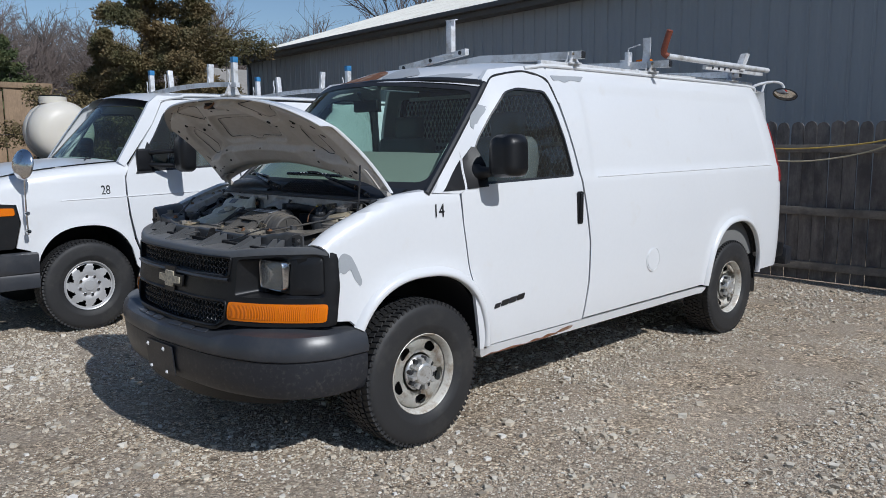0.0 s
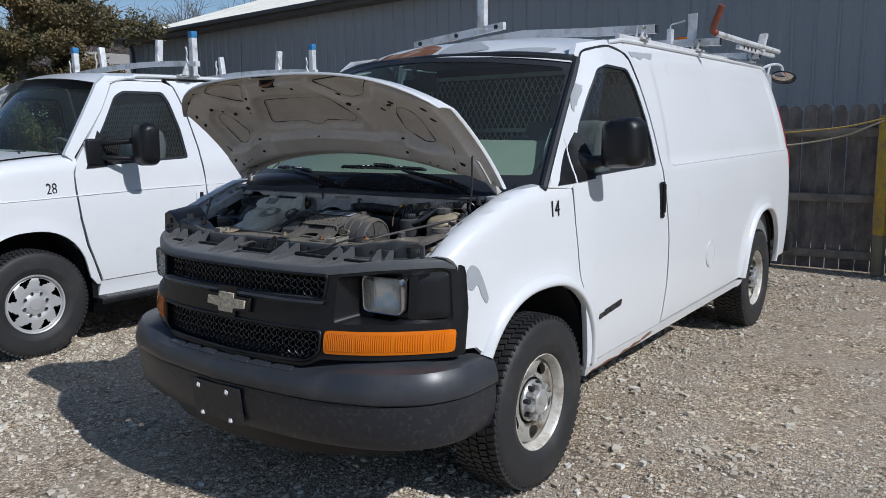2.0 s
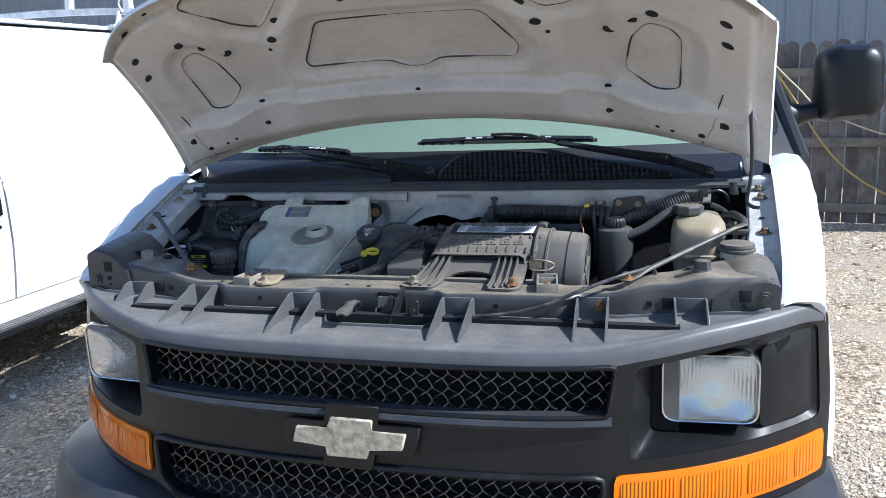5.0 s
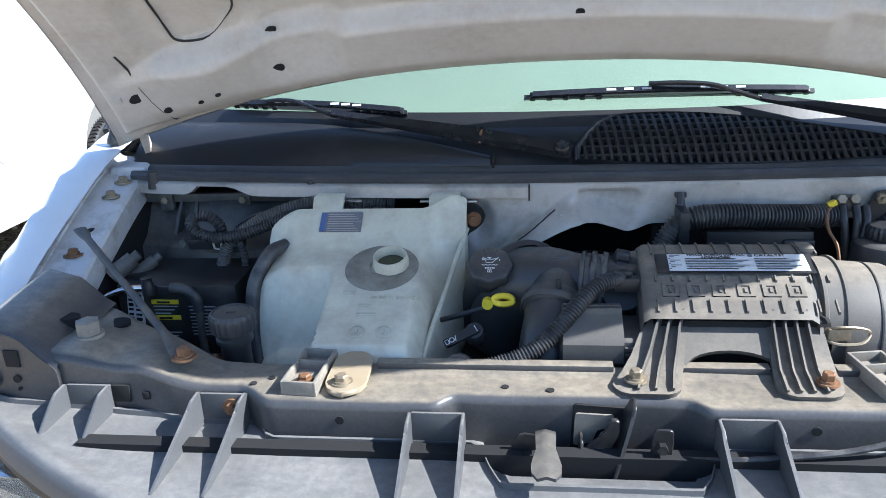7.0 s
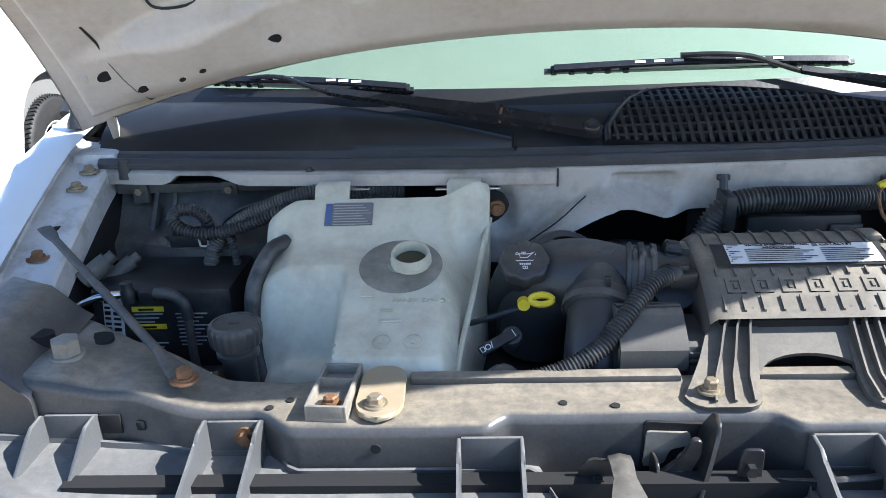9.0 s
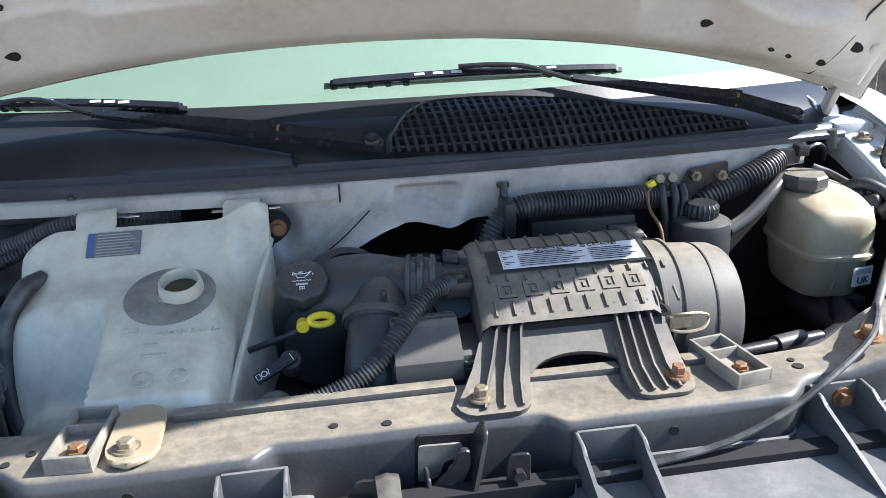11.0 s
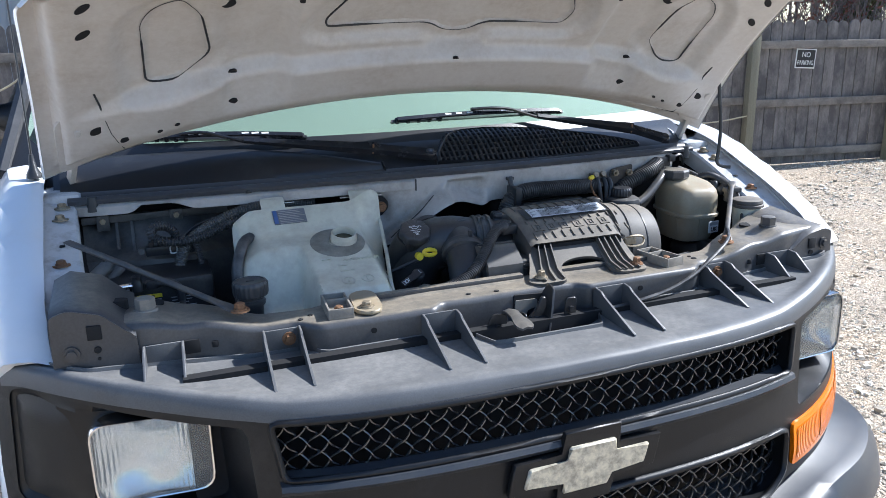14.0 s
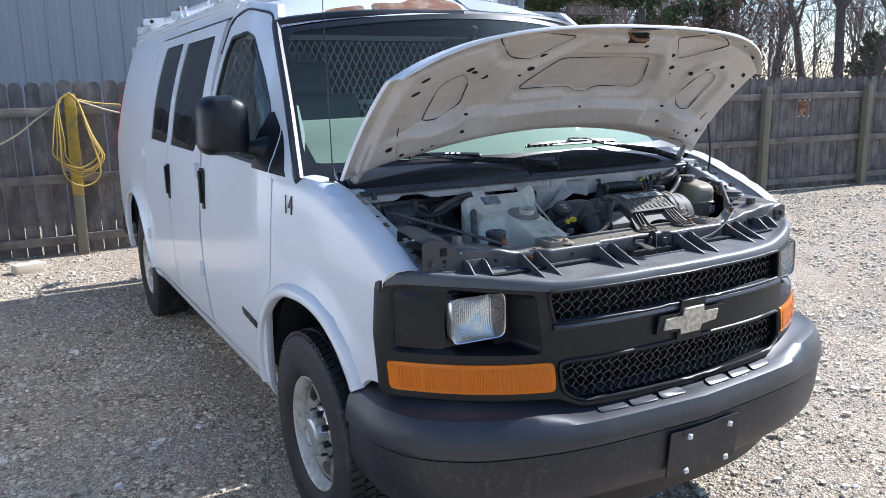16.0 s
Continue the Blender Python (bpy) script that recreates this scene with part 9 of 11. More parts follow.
def fend2(s):
    def f(u, v):
        zt = fend2_top(u) - 0.09
        if v <= zt:
            return side2(s)(u, v)
        a = min(math.pi / 2, (v - zt) / 0.09)
        rest = max(0, v - zt - 0.09 * math.pi / 2)
        return Vector((V2X + s * (side2_x(u, zt) - 0.10 * (1 - math.cos(a)) - rest), u, zt + 0.09 * math.sin(a)))
    return f


for s in (1, -1):
    bm = bmesh.new()
    arch = [(y, arch_z(y, *A2)) for y in np.linspace(-0.675, 0.145, 22)]
    sheet(bm, [(0.13, 1.37), *[(y, fend2_top(y) + 0.09) for y in np.linspace(0.13, -0.98, 14)], (-1.0, 1.12), (-0.78, 1.10), (-0.755, 0.95), (-0.80, 0.75), (-0.70, 0.72)] + arch + [(0.20, 0.45), (0.235, 0.45), (0.18, 0.62), (0.135, 0.75), (0.10, 0.95), (0.085, 1.15), (0.09, 1.30)],
          fend2(s), step=0.05, thick=(-s * 0.02, 0, 0), out=(s, 0, 0.2))
    fen = part("front_fender", bm, WHITE, van2, smooth="keep")
    m = Matrix.Translation((V2X + s * (side2_x(-0.09, 1.19) + 0.003), -0.085, 1.187)) @ Matrix.Rotation(radians(90 * s), 4, "Z") @ Matrix.Rotation(radians(88), 4, "X") @ Matrix.Diagonal((0.72, 1, 1, 1))
    lettering("28", 0.112, m, LETTER, van2, "fleet_number")
    # Liner of this wheel opening, painted near-black with its own shade.
    bm = bmesh.new()
    pts = [(y, arch_z(y, *A2) + 0.004) for y in np.linspace(-0.68, 0.15, 22)]
    rings(bm, [[(V2X + s * x, y, z) for y, z in pts] for x in (0.95, 0.55)] + [[(V2X + s * 0.55, y, 0.42) for y, z in pts]], closed=False, caps=False)
    part("wheel_liner", bm, SHADE_BLACK, van2, smooth="keep")
    # door
    D2 = [(0.25, 0.475), (1.19, 0.475), (1.215, 0.80), (1.215, 1.20), (1.19, 1.45), (1.13, 1.75), (1.06, 1.95), (0.98, 1.985), (0.60, 1.985), (0.52, 1.95), (0.40, 1.75), (0.13, 1.38), (0.10, 1.28), (0.10, 1.12), (0.118, 0.95), (0.155, 0.76), (0.20, 0.62)]
    W2 = rounded([(0.27, 1.335), (1.085, 1.365), (1.06, 1.60), (1.0, 1.83), (0.955, 1.905), (0.60, 1.905), (0.52, 1.86), (0.40, 1.66), (0.27, 1.47)], 0.03)
    bm = bmesh.new()
    sheet(bm, D2, side2(s), holes=[W2], step=0.055, thick=(-s * 0.03, 0, 0), out=(s, 0, 0))
    door2 = part("front_door", bm, WHITE, van2, smooth="keep")
    bm = bmesh.new()
    inner = [(0.68 + (y - 0.68) * 0.945, 1.62 + (z - 1.62) * 0.93) for y, z in W2]
    sheet(bm, W2, side2(s, -0.004), holes=[inner], step=0.05, thick=(-s * 0.02, 0, 0), out=(s, 0, 0))
    part("window_seal", bm, SEAL, door2, smooth="keep")
    bm = bmesh.new()
    sheet(bm, W2, side2(s, -0.014), step=0.09, out=(s, 0, 0))
    pane = part("window_pane", bm, SIDE_GLASS, door2, smooth="keep")
    pane.visible_shadow = False
    bm = bmesh.new()
    sheet(bm, [(0.19, 1.32), (0.36, 1.33), (0.36, 1.55), (0.33, 1.60)], side2(s, 0.006), step=0.06, thick=(-s * 0.01, 0, 0), out=(s, 0, 0))
    part("mirror_sail", bm, BLACK_TRIM, door2, smooth="keep")
    # mirror on twin arms
    c = Vector((V2X + s * 1.21, 0.55, 1.49))
    bm = bmesh.new()
    rings(bm, [[c + Vector((s * px * k, y, pz * k)) for px, pz in rounded([(-0.10, -0.165), (0.09, -0.155), (0.10, 0.13), (0.05, 0.17), (-0.07, 0.165), (-0.10, 0.12)], 0.06, 4)] for k, y in ((0.55, -0.085), (0.85, -0.07), (0.98, -0.03), (1.0, 0.03), (0.94, 0.05))])
    mh = part("mirror_housing", bm, BLACK_TRIM, door2, "black tow mirror", smooth=50)
    bm = bmesh.new()
    for z0, z1 in ((1.40, 1.385), (1.50, 1.52)):
        tube(bm, [(V2X + s * 0.95, 0.30, z0), (V2X + s * 1.03, 0.38, (z0 + z1) / 2), (V2X + s * 1.12, 0.52, z1)], 0.022, 10)
    box(bm, (V2X + s * 0.965, 0.27, 1.44), (0.04, 0.13, 0.20), 0.02, None, 3)
    part("mirror_arm", bm, BLACK_TRIM, mh)
    bm = bmesh.new()
    box(bm, (V2X + s * (side2_x(1.14, 1.0) + 0.002), 1.145, 1.005), (0.012, 0.075, 0.17), 0.008)
    hd = part("handle_cup", bm, WHITE, door2)
    bm = bmesh.new()
    box(bm, (V2X + s * (side2_x(1.14, 1.0) + 0.012), 1.155, 1.02), (0.02, 0.028, 0.12), 0.006)
    cyl(bm, (V2X + s * (side2_x(1.14, 0.9) + 0.001), 1.15, 0.895), (V2X + s * (side2_x(1.14, 0.9) + 0.006), 1.15, 0.895), 0.010)
    part("handle_lever", bm, BLACK_TRIM, hd)
    # long side
    bm = bmesh.new()
    arch = [(y, arch_z(y, 3.62, 0.43, 0.52, 0.40)) for y in np.linspace(3.195, 4.045, 18)]
    sheet(bm, [(1.205, 0.475), (3.19, 0.47), *arch, (4.05, 0.47), (4.45, 0.50), (4.42, 1.4), (4.30, 2.0), (1.03, 2.0), (1.075, 1.95), (1.145, 1.75), (1.205, 1.45), (1.23, 1.20), (1.23, 0.80)],
          lambda u, v: side2(s)(u, v) - Vector((s * (0.008 * sstep(0, 0.02, min(u - 1.36, 4.2 - u, v - 1.42, 1.88 - v)) - 0.012 * sstep(1.085, 1.115, v) * sstep(1.22, 1.3, u) + 0.010 * sstep(1.30, 1.115, v) * sstep(1.085, 1.115, v)), 0, 0)), step=0.045, thick=(-s * 0.02, 0, 0), out=(s, 0, 0))
    sp2 = part("side_panel", bm, WHITE, van2, smooth="keep")
    if s > 0:
        bm = bmesh.new()
        lathe(bm, Matrix.Translation((V2X + side2_x(2.44, 0.785) + 0.0005, 2.44, 0.785)) @ Matrix.Rotation(radians(90), 4, "Y"), [(0.078, 0), (0.078, 0.004), (0.071, 0.005), (0.071, 0.001), (0.067, 0.001), (0.066, 0.005), (0.0, 0.006)], 36)
        part("fuel_door", bm, WHITE, sp2)
    bm = bmesh.new()
    sheet(bm, [(0.10, 1.385), (0.40, 1.76), (0.515, 1.957), (0.60, 1.992), (0.98, 1.992), (1.0, 2.02), (0.50, 2.02), (0.40, 1.95), (0.05, 1.43)], side2(s), step=0.05, thick=(-s * 0.04, 0, 0), out=(s, 0, 0))
    part("pillar_skin", bm, WHITE, van2, smooth="keep")
    bm = bmesh.new()
    sheet(bm, [(0.21, 0.36), (3.15, 0.34), (3.18, 0.468), (0.235, 0.468)], side2(s), step=0.07, thick=(-s * 0.04, 0, 0), out=(s, 0, 0))
    part("rocker_panel", bm, WHITE, van2, smooth="keep")
    bm = bmesh.new()
    box(bm, (V2X + s * 1.005, 1.02, 0.335), (0.20, 1.72, 0.045), 0.015)
    sb = part("running_board", bm, BLACK_TRIM, van2, "grey ribbed running board")
    for k in range(6):
        bm = bmesh.new()
        box(bm, (V2X + s * (0.93 + k * 0.028), 1.02, 0.3595), (0.012, 1.60, 0.004))
        part("tread_strip", bm, SHELF_BLACK, sb)
    bm = bmesh.new()
    prism(bm, rounded([(0.16, 0.22), (0.20, 0.20), (0.21, 0.62), (0.165, 0.70)], 0.02, 2), lambda u, v, w: Vector((V2X + s * (0.97 - w), u, v)), 0.24)
    part("mud_flap", bm, BLACK_TRIM, van2)
    # black front corner with the marker lamp
    bm = bmesh.new()
    sheet(bm, rounded([(-1.02, 0.74), (-0.815, 0.745), (-0.765, 0.95), (-0.79, 1.095), (-1.02, 1.11)], 0.02, 2), side2(s, 0.004), step=0.05, thick=(-s * 0.02, 0, 0), out=(s, 0, 0))
    cb = part("corner_bezel", bm, BLACK_TRIM, van2, smooth="keep")
    bm = bmesh.new()
    sheet(bm, rounded([(-1.0, 1.015), (-0.80, 1.015), (-0.80, 1.075), (-1.0, 1.08)], 0.012, 2), side2(s, 0.014), step=0.04, thick=(-s * 0.012, 0, 0), out=(s, 0, 0))
    part("marker_lamp", bm, AMBER, cb, "amber marker lamp", smooth="keep")
    bm = bmesh.new()      # convex mirror on a chrome post
    px, py = V2X + s * 1.03, -0.73
    tube(bm, [(px - s * 0.01, py, 0.86), (px, py - 0.005, 1.1), (px + s * 0.01, py, 1.40)], 0.007, 8)
    for z in (0.89, 1.035):
        cyl(bm, (px - s * 0.03, py, z), (px + s * 0.02, py, z), 0.016, seg=14)
    lathe(bm, Matrix.Translation((px + s * 0.012, py - 0.01, 1.425)) @ Matrix.Rotation(radians(82), 4, "X") @ Matrix.Rotation(radians(20 * s), 4, "Y"), [(0.0, 0.052), (0.070, 0.040), (0.112, 0.012), (0.122, 0.0), (0.122, -0.008), (0.0, -0.010)], 36)
    part("convex_mirror", bm, CHROME, van2, "round chrome convex mirror on a post", smooth=50)

# hood, grille nose, roof, windshield, cabin
bm = bmesh.new()
rings(bm, [[(V2X + u * (side2_x(y, fend2_top(y) - 0.09) - 0.125), y - 0.06 * (1 - u * u), fend2_top(y) + 0.012 + 0.03 * (1 - u * u)) for u in np.linspace(-1, 1, 17)] for y in np.linspace(-1.02, 0.06, 12)], closed=False, caps=False)
part("hood", bm, WHITE, van2, smooth="keep")
bm = bmesh.new()
box(bm, (V2X, -0.99, 0.95), (1.64, 0.10, 0.52), 0.04)
part("grille", bm, BLACK_TRIM, van2)
bm = bmesh.new()
rs = []
for t in np.linspace(-1, 1, 30):
    x = V2X + 1.0 * math.copysign(min(1, abs(t) * 1.25) ** 0.9, t) if abs(t) < 0.8 else V2X + math.copysign(1.0, t)
    y = -1.12 + 0.10 * min(1, abs(t) / 0.8) ** 3 + 0.36 * max(0, (abs(t) - 0.8) / 0.2)
    n = Vector((0, 1, 0)) if abs(t) < 0.8 else Vector((-math.copysign(1, t), 0.0, 0))
    rs.append([Vector((x, y, z)) + n * d for d, z in ((0.06, 0.715), (0.0, 0.70), (-0.012, 0.62), (0.0, 0.55), (0.012, 0.54), (0.0, 0.52), (0.01, 0.42), (0.06, 0.41))])
rings(bm, rs)
part("front_bumper", bm, BUMPER, van2, smooth=40)
bm = bmesh.new()
rs = []
for y in np.linspace(0.46, 4.32, 26):
    base = ip(y, [0.4, 0.6, 0.9, 1.4, 4.0, 4.4], [1.93, 2.0, 2.022, 2.03, 2.02, 1.95])
    rs.append([(V2X + u * 0.80, y - 0.14 * (1 - u * u) * sstep(1.0, 0.5, y), base + 0.065 * (1 - abs(u) ** 2.6)) for u in np.linspace(-1, 1, 21)])
rings(bm, rs, closed=False, caps=False)
part("roof", bm, WHITE, van2, smooth="keep")
for s in (1, -1):
    bm = bmesh.new()
    tube(bm, [(V2X + s * 0.81, 0.50, 1.97), (V2X + s * 0.82, 0.7, 2.01), (V2X + s * 0.805, 1.1, 2.032), (V2X + s * 0.80, 3.9, 2.028)], 0.014, 8)
    part("drip_rail", bm, WHITE, van2)


for y0, y1 in ((-0.45, 0.26), (0.29, 1.24), (1.28, 4.3)):       # pressed line along the belt
    bm = bmesh.new()
    tube(bm, [side2(1)(u, 1.118 + 0.022 * min(1.0, (u + 0.45) / 1.2)) + Vector((0.0008, 0, 0)) for u in np.linspace(y0, y1, 26)], 0.0042, 6, 2)
    part("pressed_line", bm, WHITE, van2)


def ws2(u, v, d=0.0):
    w = ip(v, [1.38, 1.98], [0.90, 0.79])
    return Vector((V2X + u * w, -0.20 + 0.98 * (v - 1.38) + 0.27 * u * u - d, v + 0.05 * (1 - u * u) * (v - 1.38) / 0.6))


bm = bmesh.new()
rings(bm, [[ws2(u, v) for u in np.linspace(-1, 1, 19)] for v in np.linspace(1.38, 1.975, 9)], closed=False, caps=False)
w2 = part("windshield", bm, WINDSHIELD, van2, "tinted windshield", smooth="keep")
w2.visible_shadow = False
bm = bmesh.new()
sheet(bm, [(-1, 1.38), (1, 1.38), (1, 1.978), (-1, 1.978)], lambda u, v: ws2(u, v, 0.004), holes=[rounded([(-0.94, 1.43), (0.94, 1.43), (0.94, 1.90), (-0.94, 1.90)], 0.05)], step=0.06, out=(0, -1, 0.5))
part("windshield_border", bm, SEAL, w2, smooth="keep")
bm = bmesh.new()
for x0, x1 in ((0.72, 0.28), (0.05, -0.38)):
    p0, p1 = Vector((V2X + x0, -0.16, 1.40)), ws2((x0 + x1) / 1.8, 1.455, 0.015)
    tube(bm, [p0, p0.lerp(p1, 0.5) + Vector((0, 0, 0.012)), p1], 0.009, 6)
    tube(bm, [ws2(x1 - 0.1, 1.435, 0.012), ws2(x0 - 0.1, 1.45, 0.012)], 0.008, 6)
part("wiper", bm, SEAL, van2)
bm = bmesh.new()
rings(bm, [[(V2X + x, -0.16 + 0.25 * x * x, 1.375), (V2X + x, 0.02 + 0.1 * x * x, 1.40)] for x in np.linspace(-0.9, 0.9, 12)], closed=False, caps=False)
part("cowl_panel", bm, SEAL, van2, smooth="keep")
bm = bmesh.new()
rings(bm, [[(V2X + x, -0.16 + 0.27 * x * x + d, z) for x in np.linspace(-0.86, 0.86, 11)] for d, z in ((0.03, 1.395), (0.25, 1.40), (0.45, 1.36), (0.45, 0.9))], closed=False, caps=False)
part("dashboard", bm, SEAT, van2, smooth="keep")
for s in (1, -1):
    bm = bmesh.new()
    box(bm, (V2X + s * 0.48, 0.95, 1.30), (0.5, 0.16, 0.62), 0.06, Matrix.Rotation(radians(-12), 3, "X"), 3)
    box(bm, (V2X + s * 0.48, 0.68, 0.96), (0.54, 0.55, 0.16), 0.06, None, 3)
    part("seat", bm, SEAT, van2)
bm = bmesh.new()
m = Matrix.Translation((V2X + 0.48, 0.36, 1.38)) @ Matrix.Rotation(radians(-58), 4, "X")
tube(bm, [m @ Vector((0.19 * math.cos(a), 0.19 * math.sin(a), 0)) for a in np.linspace(0, 2 * math.pi, 25)], 0.015, 8, 1)
tube(bm, [m @ Vector((-0.18, 0, 0)), m @ Vector((0, -0.02, -0.03)), m @ Vector((0.18, 0, 0))], 0.025, 8)
part("steering_wheel", bm, SEAT, van2)
bm = bmesh.new()
for i in range(-22, 23):
    for j in range(7):
        x, z = V2X + i * 0.038, 1.25 + j * 0.085
        if abs(i * 0.038) < 0.76:
            for sx in (1, -1):
                for (a0, b0), (a1, b1) in (((0, 0), (sx * 0.019, 0.0425)), ((sx * 0.019, 0.0425), (0, 0.085))):
                    vs_ = [bm.verts.new(p) for p in ((x + a0 - 0.003, 1.30, z + b0), (x + a1 - 0.003, 1.30, z + b1), (x + a1 + 0.003, 1.304, z + b1), (x + a0 + 0.003, 1.304, z + b0))]
                    bm.faces.new(vs_)
part("partition_mesh", bm, MESH_METAL, van2, kind="stuff")
bm = bmesh.new()
rings(bm, [[(V2X - 0.95, y, 0.62), (V2X - 0.93, y, 1.30), (V2X - 0.72, y, 1.98), (V2X + 0.72, y, 1.98), (V2X + 0.93, y, 1.30), (V2X + 0.95, y, 0.62)] for y in (1.36, 4.3)])
part("cargo_lining", bm, CABIN, van2, smooth="keep")
# Floor and bumper blocks in near-black, underside shade put into the colour.
bm = bmesh.new()
box(bm, (V2X, 1.8, 0.47), (1.7, 5.0, 0.14))
box(bm, (V2X, 4.36, 0.55), (1.9, 0.14, 0.2), 0.03)
part("underbody", bm, SHADE_BLACK, van2)
bm = bmesh.new()
rings(bm, [[(V2X + x, 4.36 - (z - 0.5) * 0.06, z) for x in np.linspace(-0.93 + max(0, z - 1.3) * 0.18, 0.93 - max(0, z - 1.3) * 0.18, 5)] for z in np.linspace(0.5, 2.0, 8)], closed=False, caps=False)
part("rear_door", bm, WHITE, van2, smooth="keep")
# wheels with bladed covers
bm = bmesh.new()
ax = Matrix.Rotation(radians(90), 4, "Y")
lathe(bm, ax, [(0.205, 0.085), (0.213, 0.098), (0.209, 0.104), (0.200, 0.100), (0.192, 0.080)], 56, False)
lathe(bm, ax, [(0.080, 0.070), (0.078, 0.088), (0.066, 0.094), (0.046, 0.098), (0.043, 0.104), (0.0, 0.106)], 40, True)
rr = np.linspace(0.078, 0.198, 20)
vs_ = [[bm.verts.new((ip(q, [0.078, 0.12, 0.17, 0.198], [0.082, 0.092, 0.090, 0.078]), q * math.cos(a), q * math.sin(a))) for a in np.linspace(0, 2 * math.pi, 112, endpoint=False)] for q in rr]
for i in range(19):
    for j in range(112):        # eight three-cornered windows, swept like blades
        q = (rr[i] + rr[i + 1]) / 2
        a = ((j + 0.5) / 14 + (q - 0.15) * 3.0) % 1.0
        if 0.132 < q < 0.186 and abs(a - 0.5) < 0.06 + 0.26 * (q - 0.132) / 0.054:
            continue
        bm.faces.new((vs_[i][j], vs_[i][(j + 1) % 112], vs_[i + 1][(j + 1) % 112], vs_[i + 1][j]))
bmesh.ops.recalc_face_normals(bm, faces=bm.faces[:])
cover = bm
bm = bmesh.new()
for i in range(8):
    a = 2 * math.pi * (i + 0.3) / 8
    c = Vector((0, math.cos(a), math.sin(a))) * 0.082
    cyl(bm, c + Vector((0.075, 0, 0)), c + Vector((0.100, 0, 0)), 0.012, seg=10)
lugs = bm
cov_me = None
for y in (-0.27, 3.62):
    for s in (1, -1):
        w = new("wheel")
        w.parent = van2
        w.matrix_parent_inverse = Matrix.Translation(van2.location).inverted()
        w.matrix_basis = Matrix.Translation((V2X + s * 0.885, y, R_T - 0.004)) @ Matrix.Rotation(radians(0 if s > 0 else 180), 4, "Z")
        for nm, me, mt in meshes[:2] + meshes[3:4]:
            o = part(nm, me, mt, w, kind="stuff" if nm == "tread" else "")
            o.matrix_parent_inverse = Matrix()
        if cov_me is None:
            o = part("wheel_cover", cover, surface("silver_wheel_paint", (0.55, 0.55, 0.55), 0.38, metal=0.4, var=0.08, relief=0.02), w, "silver bladed wheel cover")
            o2 = part("lug_nut_ring", lugs, CHROME, w)
            cov_me = (o.data, o2.data)
        else:
            o, o2 = part("wheel_cover", cov_me[0], None, w, "silver bladed wheel cover"), part("lug_nut_ring", cov_me[1], None, w)
        o.matrix_parent_inverse = o2.matrix_parent_inverse = Matrix()


# ---------------------------------------------------------------- ladder racks
BLUE_TIP = surface("blue_rubber_tip", (0.04, 0.20, 0.42), 0.5, var=0.1, scale=30, relief=0.05)
rack2 = thing("ladder_rack", (V2X, 1.9, 2.04), "white roof ladder rack with blue-tipped posts on the van", "ladder rack")
for y in (1.22, 2.58):
    bm = bmesh.new()
    rings(bm, [[(V2X + x, y + dy, 2.14 + 0.035 * (1 - (x / 0.95) ** 2) + dz) for dy, dz in ((-0.022, -0.022), (0.022, -0.022), (0.022, 0.022), (-0.022, 0.022))] for x in np.linspace(-0.98, 0.98, 9)])
    part("crossbar", bm, ALU, rack2)
    for s in (1, -1):
        x = V2X + s * 0.93
        bm = bmesh.new()
        box(bm, (x, y, 2.25), (0.05, 0.05, 0.22), 0.004)
        post = part("post", bm, ALU, rack2)
        bm = bmesh.new()
        box(bm, (x, y, 2.375), (0.056, 0.056, 0.055), 0.006)
        part("blue_cap", bm, BLUE_TIP, post, "blue rubber cap")
        bm = bmesh.new()
        tube(bm, [(x - 0.06, y - 0.03, 2.28), (x - 0.045, y - 0.03, 2.23), (x - 0.055, y - 0.03, 2.19), (x - 0.035, y - 0.03, 2.14)], 0.006, 6)
        part("hook", bm, ALU, post)
        bm = bmesh.new()
        prism(bm, [(y - 0.085, 2.045), (y + 0.085, 2.045), (y + 0.035, 2.15), (y - 0.035, 2.15)], lambda u, v, w: Vector((V2X + s * (0.86 + w), u, v)), 0.02, 0.003)
        box(bm, (V2X + s * 0.84, y, 2.045), (0.06, 0.20, 0.02), 0.004)
        part("foot", bm, ALU, rack2)
        bm = bmesh.new()
        box(bm, (V2X + s * 0.45, y, 2.275), (0.04, 0.055, 0.19), 0.006, Matrix.Rotation(radians(8 * s), 3, "Y"))
        st = part("stop_post", bm, ALU, rack2)
        bm = bmesh.new()
        tube(bm, [(V2X + s * 0.49, y - 0.04, 2.33), (V2X + s * 0.50, y - 0.04, 2.28), (V2X + s * 0.485, y - 0.04, 2.24), (V2X + s * 0.50, y - 0.04, 2.18)], 0.007, 6)
        part("hook", bm, ALU, st)

